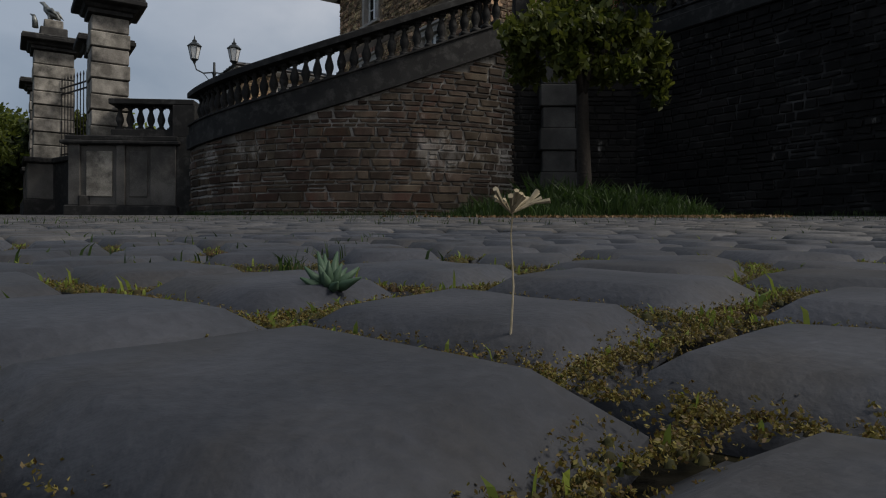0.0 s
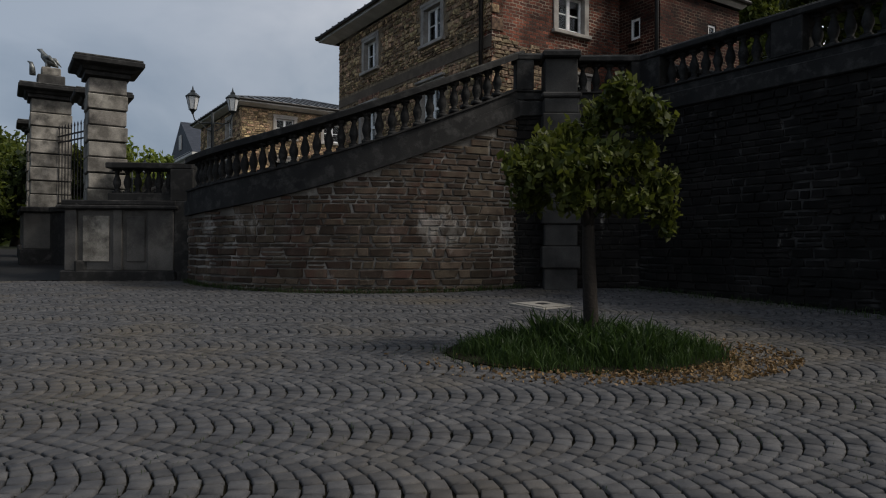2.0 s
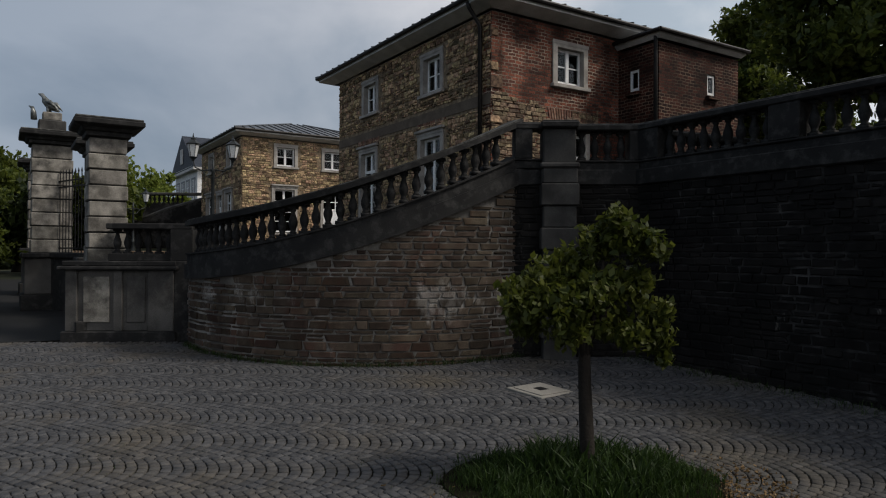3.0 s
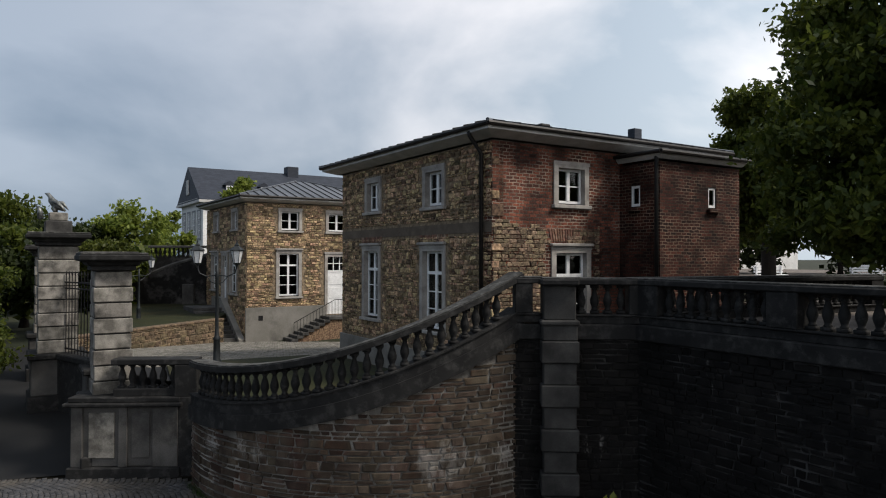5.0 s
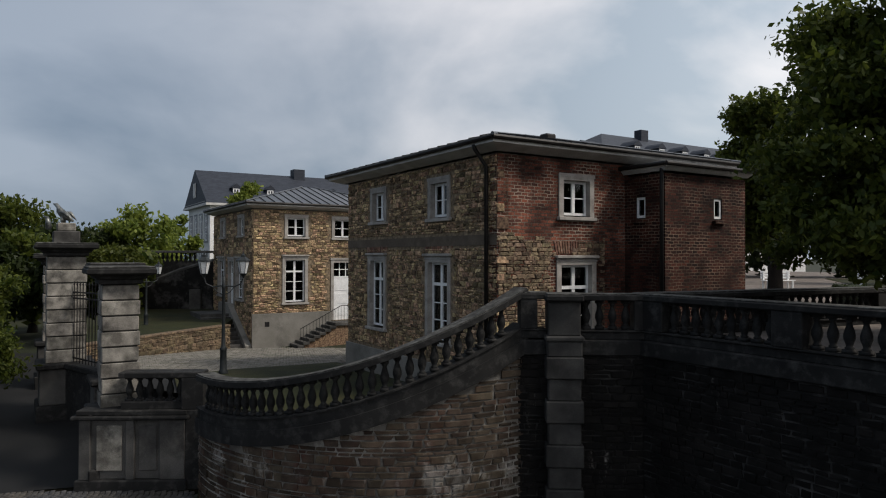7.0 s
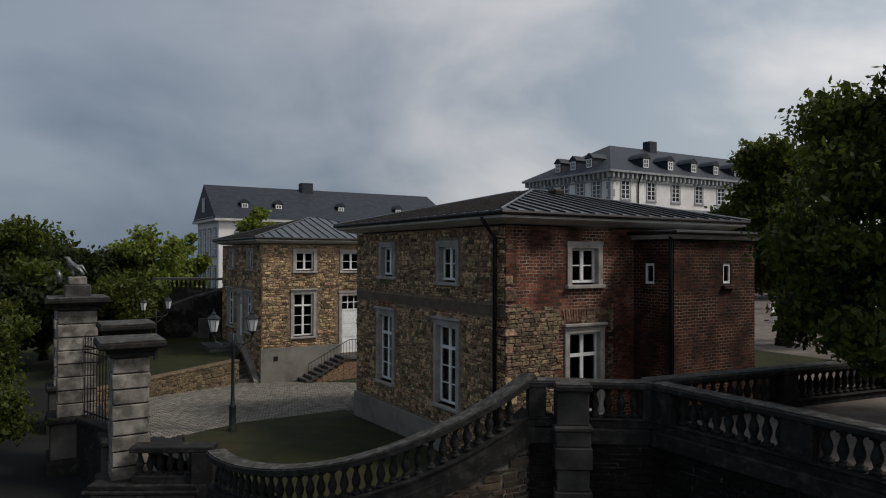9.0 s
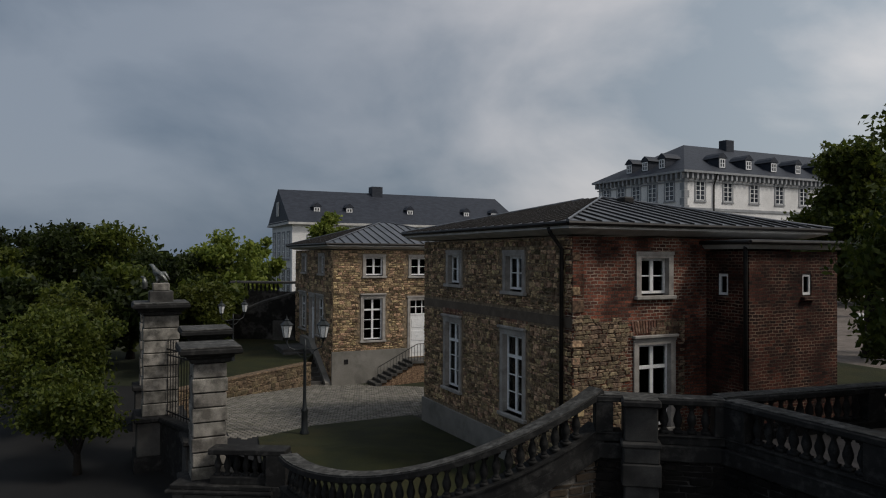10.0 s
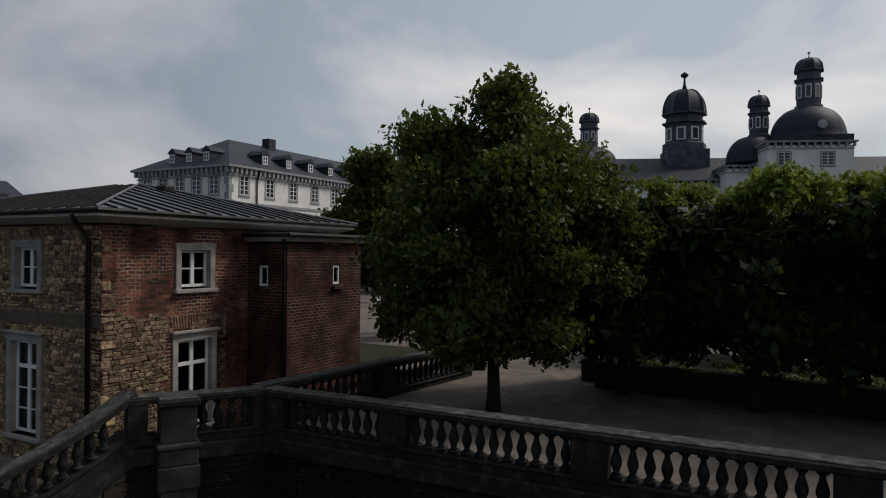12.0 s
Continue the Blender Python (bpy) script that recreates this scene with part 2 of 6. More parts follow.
RUBBLE = material("brown greywacke", (0.03827, 0.02793, 0.02006), (0.07641, 0.0584, 0.04262), 5, 0.85, 0.6, 40, c3=(0.05868, 0.03047, 0.02102), stain=1.3, obj=0.45, lime=0.45, lime_at=1.95, spec=0.15)
RUBBLE_FIELD = material("brown greywacke field", (0.03827, 0.02793, 0.02006), (0.07641, 0.0584, 0.04262), 5, 0.85, 0.6, 40, c3=(0.05868, 0.03047, 0.02102), stain=1.3, island=0.45, lime=0.45, lime_at=1.95, spec=0.15)
# sooty stone with the wall's shade put into the near-black too
SOOT_SHADE_STONE = material("soot and shade black stone", (0.00336, 0.00312, 0.00288), (0.0096, 0.0084, 0.00768), 4, 0.8, 0.6, 40, c3=(0.0144, 0.01248, 0.01104), stain=0.8, obj=0.4, lime=0.6, spec=0.15)
SOOT_SHADE_FIELD = material("soot and shade black stone field", (0.00336, 0.00312, 0.00288), (0.0096, 0.0084, 0.00768), 4, 0.8, 0.6, 40, c3=(0.0144, 0.01248, 0.01104), stain=0.8, island=0.4, lime=0.6, spec=0.15)
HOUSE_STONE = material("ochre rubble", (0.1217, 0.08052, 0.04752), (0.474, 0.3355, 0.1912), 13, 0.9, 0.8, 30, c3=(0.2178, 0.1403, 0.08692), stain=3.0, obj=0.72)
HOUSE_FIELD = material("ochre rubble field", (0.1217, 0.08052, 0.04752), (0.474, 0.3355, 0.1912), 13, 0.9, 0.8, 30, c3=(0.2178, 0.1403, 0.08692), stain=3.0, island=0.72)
# ochre rubble darkened in colour to offset the sun on the front
FRONT_STONE = material("sun-dimmed tan front rubble", (0.075, 0.054, 0.037), (0.27, 0.20, 0.125), 13, 0.9, 0.8, 30, c3=(0.12, 0.08, 0.055), stain=3.0, obj=0.55)
FRONT_FIELD = material("sun-dimmed tan front rubble field", (0.075, 0.054, 0.037), (0.27, 0.20, 0.125), 13, 0.9, 0.8, 30, c3=(0.12, 0.08, 0.055), stain=3.0, island=0.55)
COURT_SETT = material("pale court sett", (0.1232, 0.1144, 0.09856), (0.1892, 0.176, 0.1514), 3, 0.8, 0.4, 60, c3=(0.11, 0.1056, 0.0792), stain=1.6, island=0.3)
HOUSE_MORTAR = material("sandy mortar", (0.1089, 0.08174, 0.05447), (0.2818, 0.2135, 0.1391), 9, 0.95, 0.5, 40)
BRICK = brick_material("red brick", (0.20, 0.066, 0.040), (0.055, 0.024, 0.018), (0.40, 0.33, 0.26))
# browner annex brick, with the shade over the annex also in its colour
BRICK_SHADED = brick_material("shade-dark annex brick", (0.068, 0.021, 0.013), (0.016, 0.0075, 0.006), (0.17, 0.12, 0.085))
OLD_BRICK = material("old loose brick", (0.10, 0.052, 0.036), (0.22, 0.115, 0.078), 12, 0.9, 0.5, 60, c3=(0.26, 0.21, 0.16), stain=5, obj=0.4)
BORDER_STONE = material("dark border rubble", (0.05, 0.036, 0.023), (0.18, 0.132, 0.078), 8, 0.9, 0.7, 30, c3=(0.08, 0.06, 0.042), stain=2.0, island=0.5)
BAND_STONE = material("brown render band", (0.090, 0.070, 0.052), (0.145, 0.115, 0.085), 3, 0.9, 0.4, 50, c3=(0.07, 0.052, 0.04), stain=1.5)
TRACHYTE = material("weathered grey stone", (0.0464, 0.0441, 0.0408), (0.0924, 0.088, 0.0811), 1.6, 0.85, 0.4, 45, c3=(0.0209, 0.02, 0.0186), stain=0.9)
PALE_ASHLAR = material("pale ashlar", (0.105, 0.096, 0.082), (0.285, 0.264, 0.230), 3.2, 0.85, 0.6, 40, c3=(0.048, 0.045, 0.040), stain=1.9, obj=0.25)
# blackened stone; the trees' shade on the balustrades is in this colour too
DARK_STONE = material("blackened, shade-dark cornice stone", (0.005443, 0.005206, 0.005067), (0.0136, 0.01305, 0.01232), 2.0, 0.8, 0.4, 45, c3=(0.03762, 0.03641, 0.03398), stain=4.5)
# upward faces: lichen, plus skylight on the tops put into the colour
LICHEN_SKYLIT = material("lichen-grey, sky-paled stone top", (0.02295, 0.02218, 0.02065), (0.06502, 0.06349, 0.05814), 7, 0.9, 0.6, 60, c3=(0.1148, 0.1132, 0.1056), stain=3.5)
SURROUND = material("window surround stone", (0.2662, 0.2446, 0.2218), (0.3776, 0.3548, 0.3212), 3, 0.8, 0.2, 60, c3=(0.2003, 0.1828, 0.1667), stain=2)
PLINTH = material("grey render plinth", (0.175, 0.1645, 0.1435), (0.231, 0.217, 0.1925), 1.5, 0.9, 0.2, 70, c3=(0.119, 0.112, 0.098), stain=0.8)
WHITE_PAINT = material("white window paint", (0.72, 0.72, 0.71), (0.82, 0.82, 0.81), 6, 0.5, 0.05, 60)
CORNICE = material("eaves board", (0.4125, 0.4, 0.375), (0.5625, 0.55, 0.525), 2, 0.6, 0.1, 60)
ZINC = material("standing seam zinc", (0.08624, 0.09374, 0.1049), (0.1277, 0.1355, 0.1501), 0.7, 0.42, 0.08, 25, metal=0.35, spec=0.5)
SLATE = material("slate", (0.01564, 0.01932, 0.02813), (0.0295, 0.03475, 0.04756), 1.5, 0.6, 0.4, 12, stretch=(1, 1, 3))
GUTTER = material("dark gutter metal", (0.0132, 0.012, 0.0114), (0.027, 0.024, 0.0222), 3, 0.5, 0.1, 40, metal=0.4)
IRON = material("black wrought iron", (0.012, 0.012, 0.013), (0.03, 0.028, 0.028), 8, 0.55, 0.2, 60, metal=0.5)
LAMP_IRON = material("grey-green lamp paint", (0.0165, 0.0198, 0.02046), (0.02805, 0.03135, 0.033), 8, 0.5, 0.1, 60, metal=0.2)
LAMP_GLASS = material("milky lantern glass", (0.55, 0.56, 0.56), (0.68, 0.69, 0.69), 5, 0.2, 0.0, 40, spec=0.5)
BRONZE = material("weathered statue", (0.06, 0.065, 0.06), (0.24, 0.245, 0.235), 6, 0.4, 0.3, 30, metal=0.6)
PALACE = material("white palace render", (0.66, 0.65, 0.63), (0.78, 0.77, 0.75), 0.4, 0.85, 0.1, 10, c3=(0.58, 0.57, 0.55), stain=0.15)
TOWER = material("blue-grey tower slate", (0.045, 0.052, 0.066), (0.095, 0.104, 0.122), 0.9, 0.7, 0.2, 10)
PALACE_TRIM = material("grey palace trim", (0.24, 0.248, 0.256), (0.32, 0.328, 0.336), 0.8, 0.8, 0.1, 10)
DARK_WOOD = material("bark", (0.0101, 0.00792, 0.00612), (0.0234, 0.0187, 0.0144), 6, 0.95, 0.9, 25, stretch=(1, 1, 0.2))
GLASS = glass_material()
# inside faces with the rooms' shade put into the colour
ROOM = material("shade-dark room", (0.02, 0.02, 0.02), (0.04, 0.038, 0.035), 2, 0.9, 0.0)
LEAF = leaf_material("maple leaf", (0.0288, 0.048, 0.007688), (0.1152, 0.1338, 0.02119))
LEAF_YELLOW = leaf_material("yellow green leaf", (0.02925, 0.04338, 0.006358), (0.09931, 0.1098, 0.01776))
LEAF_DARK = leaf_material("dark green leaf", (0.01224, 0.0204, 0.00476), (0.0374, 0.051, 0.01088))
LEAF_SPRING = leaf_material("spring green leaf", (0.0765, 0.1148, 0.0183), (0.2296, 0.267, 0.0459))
GRASS = leaf_material("grass blade", (0.01325, 0.02866, 0.005285), (0.04406, 0.07488, 0.01764))
DRY = leaf_material("dry leaf", (0.09, 0.05, 0.02), (0.22, 0.14, 0.06), 0.1)


# ---- builders ----
U, V, Z = Vector((0.841, 0.541, 0)), Vector((-0.541, 0.841, 0)), Vector((0, 0, 1))
UV_ANGLE = math.degrees(math.atan2(0.541, 0.841))
rng = random.Random(7)


def mesh_object(name, data, mat, parent=None, label=""):
    ob = new(name, data)
    if mat is not None and not data.materials:
        data.materials.append(mat)
    if parent is not None:
        ob.parent = parent
    if label:
        tagged(ob, label)
    return ob


def finish(bm, name, smooth=False):
    bmesh.ops.recalc_face_normals(bm, faces=bm.faces)
    data = bpy.data.meshes.new(name)
    bm.to_mesh(data)
    bm.free()
    if smooth:
        for p in data.polygons:
            p.use_smooth = True
    return data


def part(name, bm, mat, parent, label="", smooth=False):
    return mesh_object(name, finish(bm, name, smooth), mat, parent, label)


def thing(name, m, label, category, group="", kind=""):
    ob = new(name)
    ob.matrix_basis = m
    return tagged(ob, label, category, group, kind)


def uv_pose(x, y, z, turn=0.0):
    return pose(x, y, z, 0, 0, UV_ANGLE + turn)


def add_box(bm, x0, y0, z0, x1, y1, z1, bevel=0.0):
    vs = [bm.verts.new((x, y, z)) for z in (z0, z1) for y in (y0, y1) for x in (x0, x1)]
    fs = [bm.faces.new([vs[i] for i in f]) for f in ((0, 2, 3, 1), (4, 5, 7, 6), (0, 1, 5, 4), (2, 6, 7, 3), (0, 4, 6, 2), (1, 3, 7, 5))]
    if bevel:
        edges = {e for f in fs for e in f.edges}
        bmesh.ops.bevel(bm, geom=list(edges), offset=bevel, segments=1, affect="EDGES")
    return vs


def box(x0, y0, z0, x1, y1, z1, bevel=0.0):
    bm = bmesh.new()
    add_box(bm, x0, y0, z0, x1, y1, z1, bevel)
    return bm


def add_lathe(bm, profile, segments=12, cx=0.0, cy=0.0, cap=True):
    rings = []
    for r, z in profile:
        rings.append([bm.verts.new((cx + r * math.cos(2 * math.pi * i / segments), cy + r * math.sin(2 * math.pi * i / segments), z)) for i in range(segments)])
    for a, b in zip(rings, rings[1:]):
        for i in range(segments):
            bm.faces.new((a[i], a[(i + 1) % segments], b[(i + 1) % segments], b[i]))
    if cap:
        bm.faces.new(rings[0][::-1])
        bm.faces.new(rings[-1])


def add_tube(bm, points, radii, segments=8):
    """A tapering tube along points."""
    rings = []
    pts = [Vector(p) for p in points]
    for i, p in enumerate(pts):
        d = (pts[min(i + 1, len(pts) - 1)] - pts[max(i - 1, 0)]).normalized()
        a = d.orthogonal().normalized() if abs(d.z) < 0.99 else Vector((1, 0, 0))
        b = d.cross(a)
        rings.append([bm.verts.new(p + radii[i] * (a * math.cos(2 * math.pi * k / segments) + b * math.sin(2 * math.pi * k / segments))) for k in range(segments)])
    for a, b in zip(rings, rings[1:]):
        offset = min(range(segments), key=lambda s: sum((a[k].co - b[(k + s) % segments].co).length for k in range(segments)))
        for k in range(segments):
            bm.faces.new((a[k], a[(k + 1) % segments], b[(k + 1 + offset) % segments], b[(k + offset) % segments]))
    bm.faces.new(rings[0])
    bm.faces.new(rings[-1])


def add_prism(bm, outline, z0, z1):
    """A prism over an outline of (x, y); z0 and z1 may be functions of (x, y)."""
    lo = [bm.verts.new((x, y, z0(x, y) if callable(z0) else z0)) for x, y in outline]
    hi = [bm.verts.new((x, y, z1(x, y) if callable(z1) else z1)) for x, y in outline]
    bm.faces.new(lo[::-1])
    bm.faces.new(hi)
    for i in range(len(outline)):
        j = (i + 1) % len(outline)
        bm.faces.new((lo[i], lo[j], hi[j], hi[i]))


def pierced_wall(length, z0, z1, thick, openings):
    """A wall over local x and z, its face at y = 0, with openings (x0, z0, x1, z1) through it."""
    xs = sorted({0.0, length, *[o[0] for o in openings], *[o[2] for o in openings]})
    zs = sorted({z0, z1, *[o[1] for o in openings], *[o[3] for o in openings]})
    bm = bmesh.new()
    solid = {}
    for i in range(len(xs) - 1):
        for j in range(len(zs) - 1):
            mx, mz = (xs[i] + xs[i + 1]) / 2, (zs[j] + zs[j + 1]) / 2
            solid[i, j] = not any(o[0] < mx < o[2] and o[1] < mz < o[3] for o in openings)
    def quad(*ps):
        bm.faces.new([bm.verts.new(p) for p in ps])
    for (i, j), s in solid.items():
        if not s:
            continue
        a, b, c, d = xs[i], xs[i + 1], zs[j], zs[j + 1]
        quad((a, 0, c), (b, 0, c), (b, 0, d), (a, 0, d))
        quad((a, thick, c), (a, thick, d), (b, thick, d), (b, thick, c))
        if not solid.get((i - 1, j)):
            quad((a, 0, c), (a, 0, d), (a, thick, d), (a, thick, c))
        if not solid.get((i + 1, j)):
            quad((b, 0, c), (b, thick, c), (b, thick, d), (b, 0, d))
        if not solid.get((i, j - 1)):
            quad((a, 0, c), (a, thick, c), (b, thick, c), (b, 0, c))
        if not solid.get((i, j + 1)):
            quad((a, 0, d), (b, 0, d), (b, thick, d), (a, thick, d))
    bmesh.ops.remove_doubles(bm, verts=bm.verts, dist=1e-5)
    return bm


# one worn block, shared by all single stones
def worn_block(seed, jitter=0.10, bevel=0.09):
    r = random.Random(seed)
    bm = bmesh.new()
    add_box(bm, -0.5, -0.5, -0.5, 0.5, 0.5, 0.5)
    for v in bm.verts:
        v.co += Vector((r.uniform(-jitter, jitter), r.uniform(-jitter, jitter) * 0.5, r.uniform(-jitter, jitter)))
    front = [e for e in bm.edges if all(v.co.y < 0 for v in e.verts)]
    bmesh.ops.bevel(bm, geom=front, offset=bevel, segments=1, affect="EDGES")
    return finish(bm, "stone")


def rubble_layout(x0, z0, x1, z1, course, length, seed, blocked=(), top=None):
    """Stones (x, z, w, h) of an uneven coursed wall."""
    r = random.Random(seed)
    out = []
    z = z0
    while z < z1 - 0.04:
        h = min(r.uniform(*course), z1 - z)
        x = x0 - r.uniform(0, length[0])
        while x < x1:
            w = r.uniform(*length) * (0.7 + 0.6 * h / course[1])
            a, b = max(x, x0), min(x + w, x1)
            if b - a > 0.05:
                split = r.random() < 0.16 and h > 0.15
                for zz, hh in (((z, h * 0.5), (z + h * 0.5, h * 0.5)) if split else ((z, h),)):
                    hit = any(a < o[2] and b > o[0] and zz < o[3] - 0.01 and zz + hh > o[1] + 0.01 for o in blocked)
                    if not hit and (top is None or zz + hh < top((a + b) / 2)):
                        out.append(((a + b) / 2, zz + hh / 2, b - a, hh))
            x += w
        z += h
    return out


def rubble(parent, layout, place, near, meshes, mat, mat_field, gap=0.018, proud=0.03, limit=300, name="stone", rough=0.016):
    """Lays stones over a wall: those that near() picks as parts, the rest joined. place(x, z) gives a matrix whose y points into the wall."""
    picked = sorted([s for s in layout if near(s)], key=lambda s: near(s))[:limit]
    chosen = set(picked)
    for x, z, w, h in picked:
        data = meshes[rng.randrange(len(meshes))]
        if not data.materials:
            data.materials.append(mat)
        ob = new(name, data)
        ob.parent = parent
        ob.matrix_basis = place(x, z) @ Matrix.Diagonal((max(w - gap, 0.03), 0.09 + rng.uniform(0, 0.03), max(h - gap, 0.03), 1)) @ Matrix.Translation((0, 0.5 - proud / 0.09, 0))
    vs, fs = [], []
    for s in layout:
        if s in chosen:
            continue
        x, z, w, h = s
        m = place(x, z)
        a, b, p = max(w - gap, 0.03) / 2, max(h - gap, 0.03) / 2, proud * rng.uniform(0.5, 1.3)
        k = len(vs)
        j = lambda: rng.uniform(-rough, rough)
        inner = 0.012
        for sx, sz in ((-1, -1), (1, -1), (1, 1), (-1, 1)):
            vs.append(m @ Vector((sx * a + j(), 0.02, sz * b + j())))
        for sx, sz in ((-1, -1), (1, -1), (1, 1), (-1, 1)):
            vs.append(m @ Vector((sx * (a - inner) + j(), -p + j() * 0.4, sz * (b - inner) + j())))
        fs += [(k + 4, k + 5, k + 6, k + 7), (k, k + 1, k + 5, k + 4), (k + 1, k + 2, k + 6, k + 5), (k + 2, k + 3, k + 7, k + 6), (k + 3, k, k + 4, k + 7)]
    if vs:
        data = bpy.data.meshes.new("stones")
        data.from_pydata([tuple(v) for v in vs], [], fs)
        tagged(mesh_object("stonework", data, mat_field, parent), kind="stuff")


# ---- ground ----
def plaza_z(x, y):
    return 0.020 + 0.0465 * y + 0.007 * x


def ground_z(x, y):
    z = plaza_z(x, max(min(y, 38), -20))
    far = max(0.0, math.hypot(x, y - 10) - 60)
    return z - 0.055 * min(far, 400) - 0.035


def build_ground():
    xs = [-3000, -1200, -600, -300, -150, -80, -50, -30, -20, -14, -10, -6, -3, -1, 1, 3, 6, 10, 14, 20, 30, 50, 80, 150, 300, 600, 1200, 3000]
    ys = [-2000, -600, -200, -80, -40, -20, -10, -5, 0, 5, 10, 14, 18, 22, 28, 34, 38, 50, 70, 100, 150, 250, 400, 700, 1500, 4000]
    bm = bmesh.new()
    grid = [[bm.verts.new((x, y, ground_z(x, y))) for x in xs] for y in ys]
    for a, b in zip(grid, grid[1:]):
        for i in range(len(xs) - 1):
            bm.faces.new((a[i], a[i + 1], b[i + 1], b[i]))
    return tagged(part("ground", bm, SOIL, None), "dark soil and grass reaching the wooded horizon", "ground", kind="structure")


build_ground()
# bedding under the setts
bm = bmesh.new()
vs = [bm.verts.new((x, y, plaza_z(x, y) - 0.024)) for x, y in ((-30, -8), (14, -8), (14, 16.6), (-30, 34))]
bm.faces.new(vs)
plaza = tagged(part("pavement_plaza", bm, JOINT, None), "dark basalt setts laid in arcs with mossy joints", "pavement", kind="structure")


bm = bmesh.new()
grid = [[bm.verts.new((x, y, plaza_z(x, y) + 0.004)) for x in (-60, -30, -11.6 if y < 16 else -9.1 if y < 17 else -12.5)] for y in (-10, 15.9, 16.5, 34)]
for a, b in zip(grid, grid[1:]):
    for i in range(2):
        bm.faces.new((a[i], a[i + 1], b[i + 1], b[i]))
tagged(part("road", bm, ASPHALT, None), "dark asphalt road past the gate", "road", kind="structure")


# ---- retaining walls ----
CX, CY, CR = -1.5, 18.6, 5.1
A0, A1 = math.radians(210.5), math.radians(307.5)


def curve_point(s, out=0.0):
    """Point and angle on the round wall, s metres from its gate end."""
    a = A0 + s / CR
    return CX + (CR + out) * math.cos(a), CY + (CR + out) * math.sin(a), a


CURVE_LEN = CR * (A1 - A0)


def ramp_top(s):
    """Height of the coping along the round wall."""
    f = s / CURVE_LEN
    return 3.58 + 0.15 * f + 1.95 * f ** 1.9 - 0.12 * math.sin(math.pi * f) ** 2


def curve_strip(name, outs, lows, tops, mat, parent, label="", n=48, s0=0.0, s1=None, smooth=False):
    """A solid that follows the round wall: out from outs[0] to outs[1], from lows(s) to tops(s)."""
    s1 = CURVE_LEN if s1 is None else s1
    bm = bmesh.new()
    rows = []
    for i in range(n + 1):
        s = s0 + (s1 - s0) * i / n
        ring = []
        for o, z in ((outs[0], lows(s)), (outs[1], lows(s)), (outs[1], tops(s)), (outs[0], tops(s))):
            x, y, _ = curve_point(s, o)
            ring.append(bm.verts.new((x, y, z)))
        rows.append(ring)
    for a, b in zip(rows, rows[1:]):
        for k in range(4):
            bm.faces.new((a[k], b[k], b[(k + 1) % 4], a[(k + 1) % 4]))
    bm.faces.new(rows[0][::-1])
    bm.faces.new(rows[-1])
    return part(name, bm, mat, parent, label)


STONE_MESHES = [worn_block(i) for i in range(5)]
SOOT_MESHES = [worn_block(i + 10) for i in range(5)]
HOUSE_MESHES = [worn_block(i + 20, 0.22, 0.12) for i in range(6)]
FRONT_MESHES = [worn_block(i + 40, 0.20, 0.12) for i in range(5)]
BAL_H = 0.62


def baluster_mesh():
    bm = bmesh.new()
    add_box(bm, -0.085, -0.085, 0.0, 0.085, 0.085, 0.07)
    add_lathe(bm, [(0.062, 0.07), (0.075, 0.09), (0.05, 0.115), (0.062, 0.16), (0.090, 0.24), (0.092, 0.30), (0.070, 0.38), (0.045, 0.46), (0.042, 0.50), (0.065, 0.525), (0.05, 0.55)], 12, cap=False)
    add_box(bm, -0.08, -0.08, 0.55, 0.08, 0.08, BAL_H)
    return finish(bm, "baluster", True)


BALUSTER = baluster_mesh()
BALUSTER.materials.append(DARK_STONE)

wall_curved = thing("wall_round", Matrix(), "round retaining wall of brown rubble below a stone balustrade", "wall", kind="structure")
curve_strip("wall_core", (-0.5, 0.0), lambda s: 0.2, lambda s: ramp_top(s) - 1.35, MORTAR, wall_curved)
ramp_balustrade = thing("balustrade", Matrix(), "blackened stone balustrade climbing along the round wall", "balustrade", "terrace balustrades")
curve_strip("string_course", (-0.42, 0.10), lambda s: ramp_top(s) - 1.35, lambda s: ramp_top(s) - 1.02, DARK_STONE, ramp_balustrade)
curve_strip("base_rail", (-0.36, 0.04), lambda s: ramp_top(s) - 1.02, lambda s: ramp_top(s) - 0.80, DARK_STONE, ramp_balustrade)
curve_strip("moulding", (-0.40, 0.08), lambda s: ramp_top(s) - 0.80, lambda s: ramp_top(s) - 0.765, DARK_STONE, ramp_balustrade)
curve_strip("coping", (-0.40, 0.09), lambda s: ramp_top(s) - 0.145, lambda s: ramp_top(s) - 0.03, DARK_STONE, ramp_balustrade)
curve_strip("coping_top", (-0.36, 0.05), lambda s: ramp_top(s) - 0.03, lambda s: ramp_top(s), LICHEN_SKYLIT, ramp_balustrade)
n_bal = 31
for i in range(n_bal):
    s = 0.35 + (CURVE_LEN - 0.9) * i / (n_bal - 1)
    x, y, a = curve_point(s, -0.15)
    ob = new("baluster", BALUSTER)
    ob.parent = ramp_balustrade
    ob.matrix_basis = pose(x, y, ramp_top(s) - 0.765, 0, 0, math.degrees(a))


